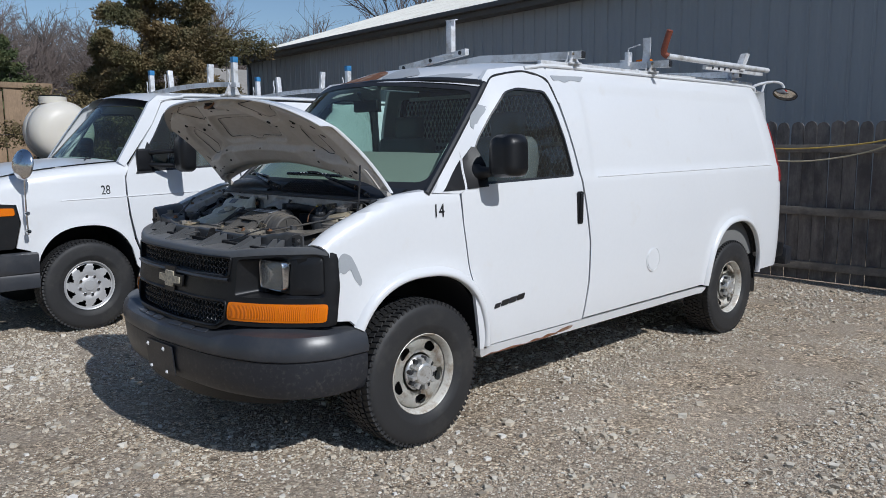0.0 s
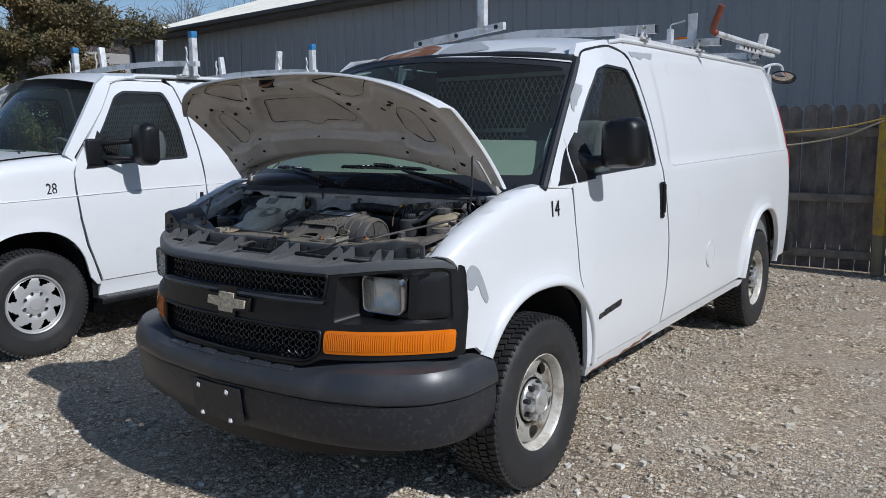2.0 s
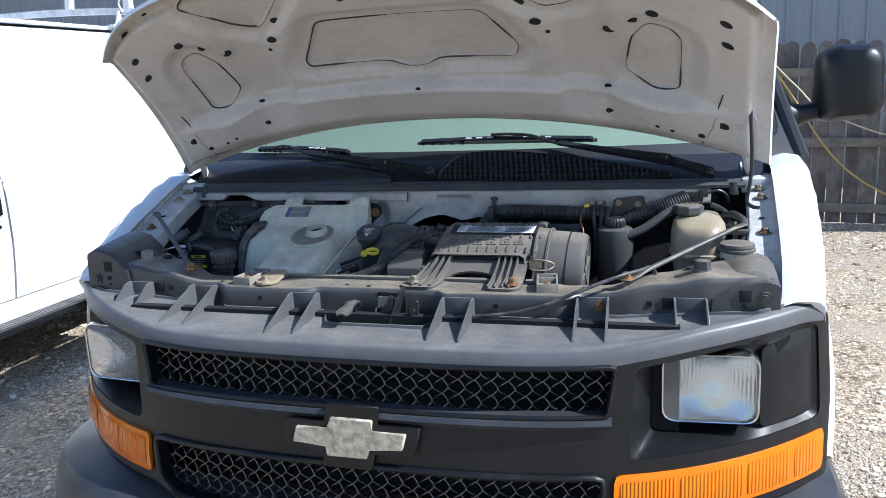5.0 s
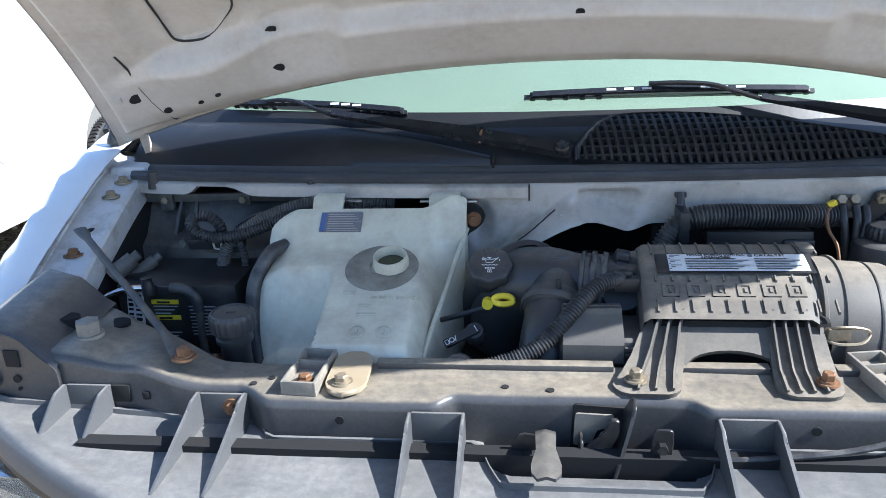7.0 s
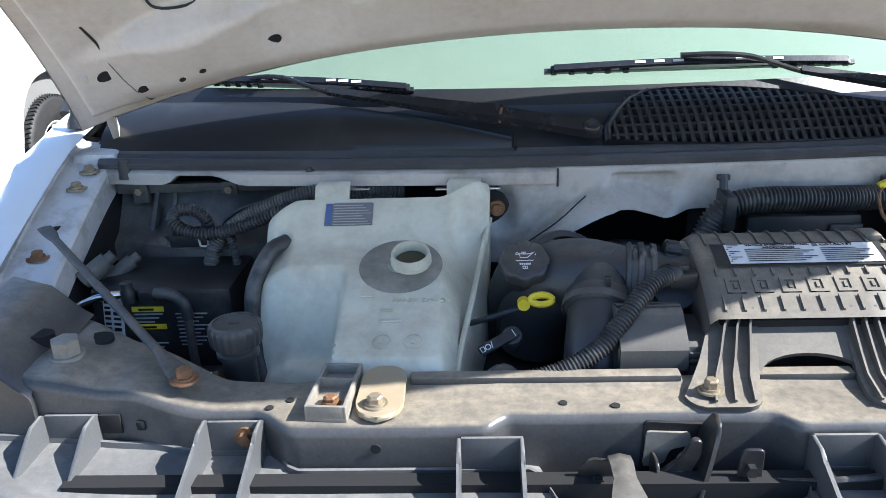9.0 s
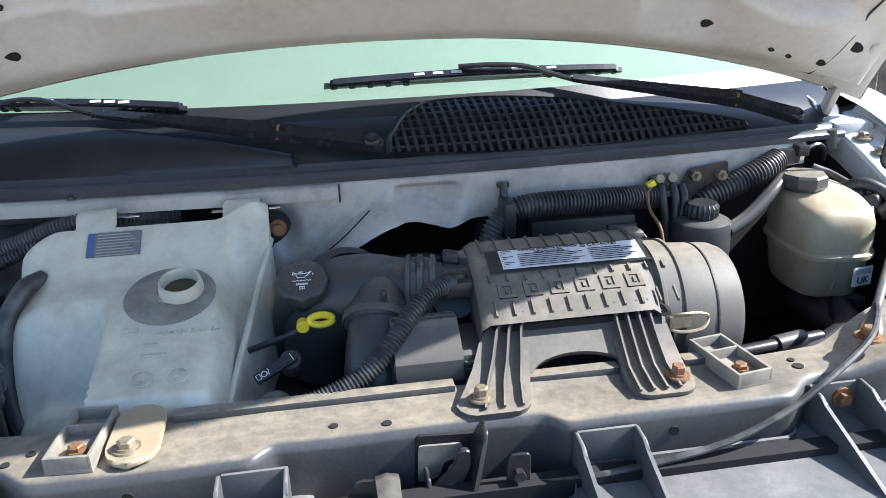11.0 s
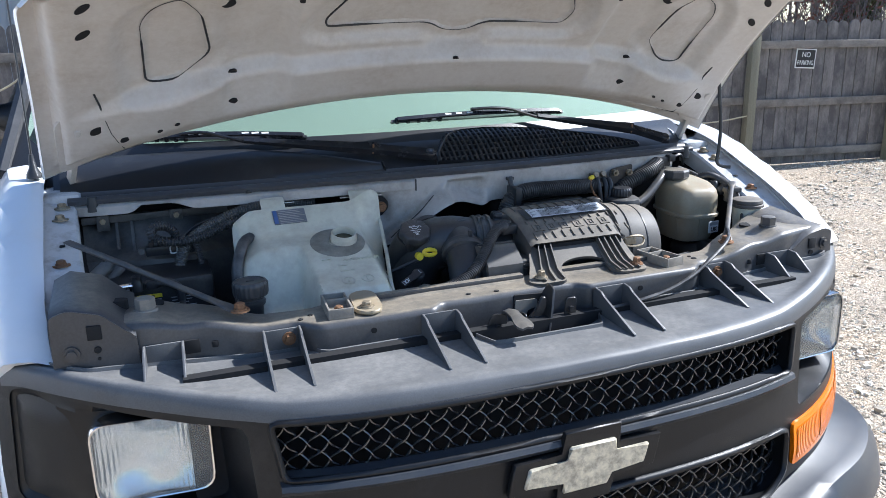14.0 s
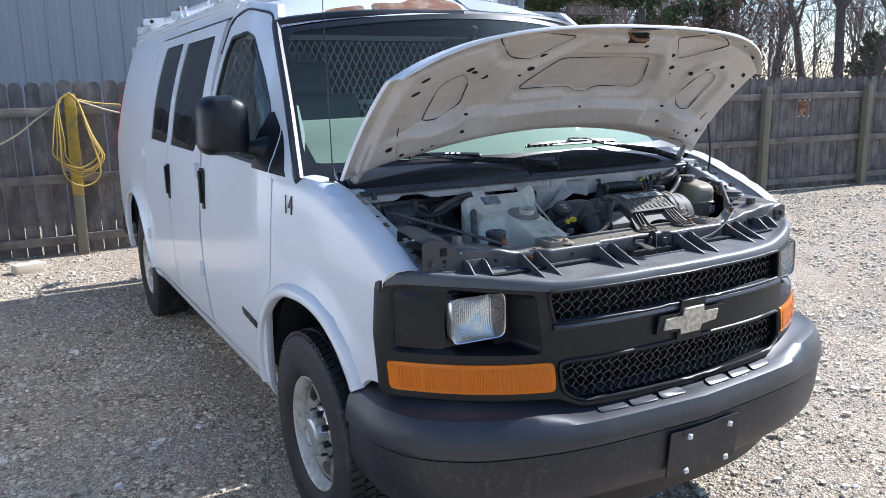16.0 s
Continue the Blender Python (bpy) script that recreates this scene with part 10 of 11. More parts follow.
rack = thing("ladder_rack", (0, 2.6, 2.04), "white aluminium drop-down ladder rack bolted to the van roof", "ladder rack")
BARS = ((1.48, 0.86), (2.42, 0.93), (3.68, 0.85))
for y, xr in BARS:
    bm = bmesh.new()
    prof = [(-0.84, 2.085), (-0.60, 2.10), (-0.30, 2.135), (0.0, 2.155), (0.45, 2.13), (xr, 2.115)]
    rings(bm, [[(x, y + dy, z + dz) for dy, dz in ((-0.02, -0.024), (0.02, -0.024), (0.02, 0.024), (-0.02, 0.024))] for x, z in prof])
    part("crossbar", bm, ALU, rack)
    bm = bmesh.new()
    box(bm, (xr + 0.004, y, 2.115), (0.008, 0.036, 0.044), 0.002)
    part("end_plug", bm, SEAL, rack)
    for s in (1, -1):
        x = s * 0.775
        bm = bmesh.new()
        prism(bm, [(y - 0.055, 2.07), (y + 0.055, 2.07), (y + 0.03, 2.10), (y + 0.028, 2.14), (y - 0.028, 2.14), (y - 0.03, 2.10)], lambda u, v, w: Vector((x - 0.02 + w, u, v)), 0.008, 0.001)
        prism(bm, [(y - 0.055, 2.07), (y + 0.055, 2.07), (y + 0.03, 2.10), (y + 0.028, 2.14), (y - 0.028, 2.14), (y - 0.03, 2.10)], lambda u, v, w: Vector((x + 0.012 + w, u, v)), 0.008, 0.001)
        box(bm, (x, y, 2.068), (0.07, 0.12, 0.012), 0.002)
        foot = part("clamp_foot", bm, ALU, rack)
        for dy in (-0.016, 0.016):
            bm = bmesh.new()
            cyl(bm, (x + s * 0.02, y + dy, 2.125), (x + s * 0.034, y + dy, 2.125), 0.010, seg=6)
            part("bolt", bm, BOLT, foot)
# front bar: folded arm with upright post
for y, xs0, xs1, xp, tall in ((1.44, -0.84, -0.12, -0.29, 0.24), (3.64, -0.80, -0.10, -0.25, 0.10)):
    bm = bmesh.new()
    rings(bm, [[(x, y + dy, z + dz) for dy, dz in ((-0.018, -0.022), (0.018, -0.022), (0.018, 0.022), (-0.018, 0.022))] for x, z in ((xs0, 2.145), (xs1, 2.215))])
    arm = part("folding_arm", bm, ALU, rack)
    for t in (0.08, 0.5, 0.93):
        bm = bmesh.new()
        x, z = xs0 + (xs1 - xs0) * t, 2.145 + 0.07 * t
        cyl(bm, (x, y - 0.019, z), (x, y - 0.026, z), 0.014, seg=14)
        part("pivot_bolt", bm, SEAL, arm)
    bm = bmesh.new()
    box(bm, (xp, y - 0.012, 2.21 + tall / 2), (0.05, 0.006, tall), 0.001)
    box(bm, (xp + 0.024, y + 0.008, 2.21 + tall / 2), (0.006, 0.04, tall), 0.001)
    box(bm, (xp + 0.02, y - 0.004, 2.21 + tall), (0.10, 0.03, 0.006), 0.002)
    box(bm, (xp - 0.02, y, 2.205), (0.14, 0.05, 0.008), 0.002)
    part("upright", bm, ALU, rack)
# second bar: flat post, wire, rusted grab hook and long tube along the driver side
bm = bmesh.new()
rings(bm, [[(0.745 + dx, 2.40 + dy, z) for dx, dy in ((-0.03, 0.012 * math.sin((z - 2.14) * 14)), (0.03, 0.012 * math.sin((z - 2.14) * 14)), (0.03, 0.006 + 0.012 * math.sin((z - 2.14) * 14)), (-0.03, 0.006 + 0.012 * math.sin((z - 2.14) * 14)))] for z in np.linspace(2.13, 2.31, 8)])
part("upright", bm, ALU, rack)
bm = bmesh.new()
box(bm, (0.60, 2.40, 2.17), (0.035, 0.05, 0.10), 0.004)
tube(bm, [(0.60, 2.40, 2.20), (0.602, 2.40, 2.245), (0.64, 2.40, 2.255), (0.70, 2.39, 2.265)], 0.005, 6)
part("bracket", bm, ALU, rack)
bm = bmesh.new()
tube(bm, [(0.90, 2.44, 2.17), (0.88, 2.42, 2.19), (0.895, 2.40, 2.23), (0.945, 2.38, 2.34)], 0.022, 14)
part("grab_hook", bm, surface("faded_red_grip", (0.20, 0.055, 0.030), 0.7, var=0.3, scale=20, relief=0.15), rack, "faded red-brown foam grab hook")
bm = bmesh.new()
tube(bm, [(0.895, 2.44, 2.172), (0.885, 3.0, 2.172), (0.875, 4.14, 2.172)], 0.020, 14)
bar_ = part("side_tube", bm, ALU, rack)
bm = bmesh.new()
tube(bm, [(-0.60, 2.44, 2.165), (-0.62, 3.2, 2.165), (-0.65, 4.55, 2.16)], 0.022, 14)
part("side_tube", bm, ALU, rack)
bm = bmesh.new()
box(bm, (0.86, 3.55, 2.135), (0.03, 1.0, 0.03), 0.003)
part("side_strip", bm, ALU, rack)
for k in range(4):
    bm = bmesh.new()
    cyl(bm, (0.876, 3.15 + k * 0.10, 2.135), (0.882, 3.15 + k * 0.10, 2.135), 0.010, seg=10)
    part("strip_hole", bm, SEAL, rack)
bm = bmesh.new()
prism(bm, rounded([(3.60, 2.14), (3.68, 2.14), (3.70, 2.20), (3.76, 2.28), (3.70, 2.285), (3.65, 2.22)], 0.01, 2), lambda u, v, w: Vector((0.84 + w, u, v)), 0.05)
part("cradle", bm, ALU, rack)
bm = bmesh.new()
box(bm, (0.66, 2.52, 2.155), (0.11, 0.06, 0.035), 0.01)
part("marker_light", bm, AMBER, rack, "amber marker light")
bm = bmesh.new()
box(bm, (-0.66, 1.60, 2.12), (0.05, 0.05, 0.035), 0.008)
part("marker_light", bm, AMBER, rack, "amber marker light")
# rear-view dome mirror at the back corner of the van
bm = bmesh.new()
tube(bm, [(0.74, 4.05, 2.02), (0.76, 4.30, 2.075), (0.77, 4.55, 2.10), (0.78, 4.68, 2.085), (0.78, 4.74, 2.03)], 0.012, 8)
tube(bm, [(0.76, 4.36, 2.08), (0.74, 4.30, 1.92)], 0.012, 8)
dome = part("mirror_arm", bm, ALU, van, "white tube mirror arm")
bm = bmesh.new()
lathe(bm, Matrix.Translation((0.78, 4.76, 1.995)) @ Matrix.Rotation(radians(-28), 4, "X") @ Matrix.Rotation(radians(180), 4, "X"), [(0.0, -0.03), (0.06, -0.022), (0.10, -0.004), (0.104, 0.0), (0.100, 0.006), (0.06, 0.024), (0.0, 0.034)], 32)
part("dome_mirror", bm, MIRROR, dome, "round convex backup mirror", smooth=60)
bm = bmesh.new()
dm = Matrix.Translation((0.78, 4.76, 1.995)) @ Matrix.Rotation(radians(-28), 4, "X")
tube(bm, [dm @ Vector((0.104 * math.cos(a), 0.104 * math.sin(a), 0)) for a in np.linspace(0, 2 * math.pi, 33)], 0.007, 8, 1)
part("dome_rim", bm, SEAL, dome)


# ---------------------------------------------------------------- wooden fence along the back of the lot
OLD_WOOD = surface("weathered_fence_wood", (0.205, 0.185, 0.168), 0.85, var=0.5, scale=3, fine=60, relief=0.35, piece=True, stretch=(9, 9, 0.7), dirt=(0.09, 0.082, 0.078), dirt_amount=0.5, dirt_scale=5)
RAIL_WOOD = surface("weathered_rail_wood", (0.23, 0.205, 0.175), 0.85, var=0.3, scale=3, fine=60, relief=0.35, piece=True, stretch=(0.8, 8, 8), dirt=(0.12, 0.105, 0.09), dirt_amount=0.35, dirt_scale=4)
POST_WOOD = surface("treated_post_wood", (0.20, 0.185, 0.13), 0.85, var=0.3, scale=3, fine=50, relief=0.35, piece=True, stretch=(8, 8, 0.6))
YELLOW_PAINT = surface("flaking_yellow_paint", (0.50, 0.33, 0.035), 0.7, var=0.25, scale=6, fine=60, relief=0.3, stretch=(8, 8, 0.8), dirt=(0.25, 0.20, 0.10), dirt_amount=0.35, dirt_scale=9)
fence = tagged(new("fence"), "weathered dark board fence with posts and rails", "fence", kind="structure")
LINE = [(-14.2, 6.95), (-8.0, 6.62), (-1.17, 6.36), (1.46, 6.33), (3.75, 5.80), (5.92, 5.33), (7.85, 5.04), (9.78, 4.73), (11.75, 4.42), (13.7, 4.1), (15.6, 3.8), (17.6, 3.5)]


def line_at(x):
    for (x0, y0), (x1, y1) in zip(LINE, LINE[1:]):
        if x0 <= x <= x1:
            return y0 + (y1 - y0) * (x - x0) / (x1 - x0), math.atan2(y1 - y0, x1 - x0)
    return LINE[-1][1], 0.0


def fence_top(x):
    return ip(x, [-14, 1.6, 4.5, 18], [1.77, 1.77, 1.66, 1.64])


board_meshes = []
for k in range(5):
    bm = bmesh.new()
    w, t = 0.134 + 0.003 * (k % 3), 0.018
    c = 0.030 + 0.006 * k
    top = [(-w / 2, 0.0), (w / 2, 0.0), (w / 2, 1 - c * 0.8), (w / 2 - 0.010, 1 - c * 0.45), (w / 2 - 0.03, 1 - 0.006), (0.004 * (k - 2), 1.0), (-w / 2 + 0.03, 1 - 0.008), (-w / 2 + 0.010, 1 - c * 0.5), (-w / 2, 1 - c)]
    prism(bm, top, lambda u, v, q: Vector((u, q, v)), t)
    me = bpy.data.meshes.new("board")
    bmesh.ops.recalc_face_normals(bm, faces=bm.faces[:])
    bm.to_mesh(me)
    bm.free()
    me.materials.append(OLD_WOOD)
    board_meshes.append(me)
x = -14.1
rng = random.Random(4)
while x < 17.4:
    y, a = line_at(x)
    h = fence_top(x) + rng.uniform(-0.012, 0.012)
    b = part("board", rng.choice(board_meshes), None, fence)
    b.matrix_basis = Matrix.Translation((x, y + rng.uniform(-0.004, 0.004), 0.01)) @ Matrix.Rotation(a, 4, "Z") @ Matrix.Rotation(rng.uniform(-0.007, 0.007), 4, "Y") @ Matrix.Diagonal((rng.uniform(0.97, 1.03), 1, h, 1))
    x += 0.1445 * math.cos(a) + rng.uniform(-0.002, 0.004)
for (x0, y0), (x1, y1) in zip(LINE, LINE[1:]):
    n = max(1, round(math.hypot(x1 - x0, y1 - y0) / 2.5))
    for k in range(n):
        ax0, ay0 = x0 + (x1 - x0) * k / n, y0 + (y1 - y0) * k / n
        L, a = math.hypot(x1 - x0, y1 - y0) / n, math.atan2(y1 - y0, x1 - x0)
        for z in (0.16, 0.80, 1.48):
            z *= fence_top(ax0) / 1.77
            bm = bmesh.new()
            box(bm, (0, 0, 0), (L - 0.01, 0.04, 0.088), 0.004)
            r = part("rail", bm, RAIL_WOOD, fence)
            r.matrix_basis = Matrix.Translation((ax0 + (x1 - x0) / n / 2, ay0 + (y1 - y0) / n / 2 - 0.026, z + rng.uniform(-0.015, 0.015))) @ Matrix.Rotation(a, 4, "Z") @ Matrix.Rotation(rng.uniform(-0.008, 0.008), 4, "Y")
        bm = bmesh.new()
        ht = fence_top(ax0) - 0.12
        box(bm, (0, 0, ht / 2), (0.10, 0.10, ht), 0.006)
        p = part("post", bm, POST_WOOD, fence, "grey-green treated post")
        lean = 0.02 if abs(ax0 + 1.17) < 0.1 else rng.uniform(-0.008, 0.008)
        p.matrix_basis = Matrix.Translation((ax0, ay0 - 0.10, 0)) @ Matrix.Rotation(a, 4, "Z") @ Matrix.Rotation(lean, 4, "Y")
        if abs(ax0 + 1.17) < 0.1 or abs(ax0 - 1.46) < 0.1:
            bm = bmesh.new()
            lo = 0.62 if ax0 < 0 else 0.42
            box(bm, (0, 0, (lo + ht) / 2 + 0.004), (0.108, 0.108, ht - lo), 0.006)
            o = part("painted_top", bm, YELLOW_PAINT, p, "flaking yellow painted post")
# sign and weathered patch plate
sy, sa = line_at(6.67)
sm = Matrix.Translation((6.67, sy - 0.012, 1.235)) @ Matrix.Rotation(sa, 4, "Z") @ Matrix.Rotation(radians(3), 4, "Y")
bm = bmesh.new()
box(bm, (0, 0, 0), (0.262, 0.006, 0.222), 0.001)
sign = part("sign", bm, PALE, smooth=30)
tagged(sign, "black and white NO PARKING sign on the fence", "sign")
sign.matrix_basis = sm
bm = bmesh.new()
box(bm, (0, -0.004, 0), (0.236, 0.004, 0.196))
o = part("sign_face", bm, LETTER, sign)
for txt, z, sz in (("NO", 0.042, 0.082), ("PARKING", -0.048, 0.072)):
    lettering(txt, sz, Matrix.Translation((0, -0.0072, z)) @ Matrix.Rotation(radians(90), 4, "X") @ Matrix.Diagonal((0.72 if txt != "NO" else 0.9, 1, 1, 1)), PALE, sign, depth=0.0008)
py_, pa_ = line_at(8.65)
bm = bmesh.new()
box(bm, (0, 0, 0), (0.19, 0.012, 0.22), 0.002)
plate_ = tagged(part("wall_plate", bm, RUST), "rusty square plate screwed to the fence", "plate")
plate_.matrix_basis = Matrix.Translation((8.65, py_ - 0.012, 1.21)) @ Matrix.Rotation(pa_, 4, "Z")
for dx in (-0.1, 0.0, 0.1):
    for dz in (-0.115, 0.115):
        bm = bmesh.new()
        cyl(bm, (dx, -0.004, dz), (dx, -0.02, dz), 0.011, seg=8)
        part("screw", bm, PALE, plate_)

# cords: a coil over one post and lines along the fence
CORD = surface("yellow_cord", (0.52, 0.36, 0.09), 0.6, var=0.2, scale=30, relief=0.1)
CORD_PALE = surface("faded_cord", (0.50, 0.44, 0.30), 0.65, var=0.2, scale=30, relief=0.1)
coil = thing("extension_cord", (-1.15, 6.1, 0.9), "coiled yellow extension cord hung over a fence post", "cord")
for k in range(6):
    r1 = random.Random(k)
    dx, zb = r1.uniform(0.10, 0.19), r1.uniform(0.70, 0.92)
    xo = r1.uniform(-0.03, 0.06)
    bm = bmesh.new()
    y = 6.17 + r1.uniform(-0.02, 0.015)
    tube(bm, [(-1.15, y - 0.01, 1.66), (-1.23 - dx * 0.2, y - 0.02, 1.55), (-1.22 - dx * 0.5 + xo, y - 0.02, 1.2), (-1.20 - dx * 0.6 + xo, y, zb + 0.12), (-1.10 + xo, y - 0.01, zb), (-1.0 + dx * 0.5 + xo, y, zb + 0.13), (-1.03 + dx * 0.2 + xo * 0.5, y - 0.02, 1.25), (-1.07, y - 0.02, 1.56), (-1.15, y - 0.01, 1.66)], 0.0085, 6, 6)
    part("loop", bm, CORD, coil)
for pts, mt, lb in (([(-1.22, 6.17, 1.58), (-1.45, 6.18, 1.42), (-1.81, 6.18, 1.18), (-2.6, 6.2, 0.95), (-3.75, 6.3, 1.35)], CORD_PALE, "faded cord sagging along the fence"), ([(-1.10, 6.17, 1.60), (-0.78, 6.2, 1.54), (0.24, 6.2, 1.48), (1.0, 6.2, 1.53), (1.44, 6.18, 1.62)], CORD, "yellow cord strung between fence posts"),
                    ([(-1.10, 6.16, 1.59), (-0.6, 6.2, 1.43), (0.3, 6.2, 1.34), (1.0, 6.2, 1.43), (1.44, 6.17, 1.60)], CORD_PALE, "faded cord strung between fence posts"), ([(1.48, 6.17, 1.62), (1.7, 6.12, 1.30), (2.08, 6.05, 0.70), (2.5, 5.95, 0.35), (3.1, 5.85, 0.12)], CORD, "yellow cord hanging from a fence post"),
                    ([(1.50, 6.17, 1.63), (1.75, 6.12, 1.36), (2.06, 6.08, 1.08), (2.8, 5.9, 0.85), (3.72, 5.70, 1.2)], CORD_PALE, "faded cord sagging between posts"), ([(5.90, 5.2, 0.62), (5.4, 5.3, 0.56), (4.6, 5.5, 0.58), (3.8, 5.68, 0.7)], CORD_PALE, "thin cord tied between posts")):
    bm = bmesh.new()
    tube(bm, pts, 0.009, 6, 8)
    tagged(part("cord", bm, mt), lb, "cord")

# ---------------------------------------------------------------- steel building behind the fence
WALL_STEEL = surface("grey_wall_steel", (0.34, 0.365, 0.385), 0.35, var=0.03, scale=0.6, fine=30, relief=0.01)
ROOF_STEEL = surface("pale_roof_steel", (0.62, 0.61, 0.56), 0.45, var=0.05, scale=1.5, fine=40, relief=0.02, dirt=(0.45, 0.43, 0.38), dirt_amount=0.25, dirt_scale=1.5)
DARK_TRIM = surface("dark_eave_trim", (0.085, 0.085, 0.085), 0.5, var=0.12, scale=4, relief=0.03)
B0, B1, BH = Vector((-19.0, 10.75, 0)), Vector((6.05, 8.52, 0)), 4.42
bdir = (B1 - B0).normalized()
bnrm = Vector((bdir.y, -bdir.x, 0))
barn = thing("steel_building", B0.lerp(B1, 0.5), "long grey ribbed steel building with a pale metal roof", "building")
BL = (B1 - B0).length


def ribbed(p0, d, up, nrm, length, height, pitch=0.305, rib=0.022, minor=True):
    """A ribbed steel sheet from p0 along d."""
    bm = bmesh.new()
    cols = []
    n = int(length / pitch)
    for k in range(n + 1):
        s0 = k * pitch
        for ds, h in ((0.0, 0), (0.012, rib), (0.038, rib), (0.050, 0)) + (((0.12, 0), (0.13, 0.004), (0.16, 0.004), (0.17, 0), (0.20, 0), (0.21, 0.004), (0.24, 0.004), (0.25, 0)) if minor else ()):
            if s0 + ds <= length:
                cols.append((s0 + ds, h))
    rings(bm, [[p0 + d * s + nrm * h + up * t for s, h in cols] for t in (0, height)], closed=False, caps=False)
    return bm


part("front_wall", ribbed(B0, bdir, Vector((0, 0, 1)), bnrm, BL, BH), WALL_STEEL, barn, smooth="keep")
run, rise, over = 7.2, 2.35, 0.35
slope = (-bnrm * run + Vector((0, 0, rise))).normalized()
eave = B0 + bnrm * over + Vector((0, 0, BH + 0.02 - over * rise / run)) - bdir * 0.45
bm = ribbed(eave, bdir, slope, slope.cross(bdir).normalized() * -1 if slope.cross(bdir).z < 0 else slope.cross(bdir).normalized(), BL + 0.9, math.hypot(run, rise) * (run + over) / run, 0.305, 0.03, False)
part("roof", bm, ROOF_STEEL, barn, smooth="keep")
bm = bmesh.new()
back = -bnrm * (2 * run)
for base in (B0, B1):
    vs_ = [bm.verts.new(base + v) for v in (Vector((0, 0, 0)), back, back + Vector((0, 0, BH)), back * 0.5 + Vector((0, 0, BH + rise)), Vector((0, 0, BH)))]
    bm.faces.new(vs_)
vs_ = [bm.verts.new(v) for v in (B0 + back, B1 + back, B1 + back + Vector((0, 0, BH)), B0 + back + Vector((0, 0, BH)))]
bm.faces.new(vs_)
r0, r1 = B0 + back * 0.5 + Vector((0, 0, BH + rise)), B1 + back * 0.5 + Vector((0, 0, BH + rise))
bm.faces.new([bm.verts.new(v) for v in (r0, r1, B1 + back + Vector((0, 0, BH)), B0 + back + Vector((0, 0, BH)))])
part("end_walls", bm, WALL_STEEL, barn, smooth="keep")
ang = Matrix.Rotation(math.atan2(bdir.y, bdir.x), 3, "Z")
for nm, off, size, z, mt in (("fascia", over - 0.02, (BL + 0.9, 0.03, 0.20), BH - 0.16, DARK_TRIM), ("soffit", over / 2, (BL + 0.9, over, 0.02), BH - 0.25, DARK_TRIM), ("gutter", over + 0.05, (BL + 0.9, 0.11, 0.10), BH - 0.10, DARK_TRIM)):
    bm = bmesh.new()
    box(bm, B0.lerp(B1, 0.5) + bnrm * off + Vector((0, 0, z)), size, 0.01, ang)
    part(nm, bm, mt, barn)
for base in (B0, B1):
    bm = bmesh.new()
    box(bm, base + bnrm * 0.02 + Vector((0, 0, BH / 2 - 0.12)), (0.12, 0.12, BH - 0.25), 0.008, ang)
    part("corner_trim", bm, WALL_STEEL, barn)
bm = bmesh.new()
d0 = B0 + bnrm * 0.12 + bdir * 0.25
tube(bm, [d0 + bnrm * 0.28 + Vector((0, 0, BH - 0.15)), d0 + bnrm * 0.22 + Vector((0, 0, BH - 0.30)), d0 + Vector((0, 0, BH - 0.50)), d0 + Vector((0, 0, 2)), d0 + Vector((0, 0, 0.1))], 0.05, 8)
part("downspout", bm, DARK_TRIM, barn)

# small house, wooden wall and flatbed with a tank beyond the vans
SIDING = surface("tan_siding", (0.42, 0.37, 0.29), 0.7, var=0.1, scale=2, relief=0.05)
SHINGLE = surface("grey_shingle", (0.30, 0.28, 0.25), 0.8, var=0.2, scale=3, relief=0.2)
PLY = surface("raw_plywood", (0.33, 0.23, 0.145), 0.8, var=0.3, scale=1.6, fine=14, relief=0.2, stretch=(2, 2, 0.5), dirt=(0.20, 0.14, 0.09), dirt_amount=0.4, dirt_scale=1.2)
hx, hy = -36.5, 21.5
house = thing("house", (hx, hy, 0), "small tan house with a low gable roof", "house")
bm = bmesh.new()
hv = [(hx - 3, hy - 3, 0), (hx + 3, hy - 3, 0), (hx + 3, hy + 3, 0), (hx - 3, hy + 3, 0)]
lo = [bm.verts.new(v) for v in hv]
hi = [bm.verts.new((v[0], v[1], 4.2)) for v in hv]
g0, g1 = bm.verts.new((hx, hy - 3, 5.6)), bm.verts.new((hx, hy + 3, 5.6))
for k in range(4):
    bm.faces.new((lo[k], lo[(k + 1) % 4], hi[(k + 1) % 4], hi[k]))
bm.faces.new((hi[0], hi[1], g0))
bm.faces.new((hi[2], hi[3], g1))
part("wall", bm, SIDING, house, smooth=20)
for s in (1, -1):
    bm = bmesh.new()
    box(bm, (hx + s * 1.65, hy, 4.95), (3.7, 6.8, 0.12), 0, Matrix.Rotation(radians(25 * s), 3, "Y"))
    part("roof", bm, SHINGLE, house)
bm = bmesh.new()
box(bm, (hx + 0.3, hy - 3.02, 3.4), (0.8, 0.06, 0.9))
part("window", bm, DARK_GLASS, house)
wallp = thing("wooden_wall", (-21.6, 3.6, 0), "tall raw plywood wall of a storage bay", "wall")
for k in range(10):
    bm = bmesh.new()
    a = Vector((-21.0, 5.2, 0)) + Vector((-0.08, -1.22, 0)) * k
    box(bm, a + Vector((0, -0.61, 1.62)), (0.05, 1.20, 3.25), 0.004)
    part("panel", bm, PLY, wallp)
bm = bmesh.new()
box(bm, (-21.35, -0.9, 3.30), (0.20, 12.4, 0.16), 0.01, Matrix.Rotation(radians(-3.7), 3, "Z"))
part("cap_beam", bm, PLY, wallp)
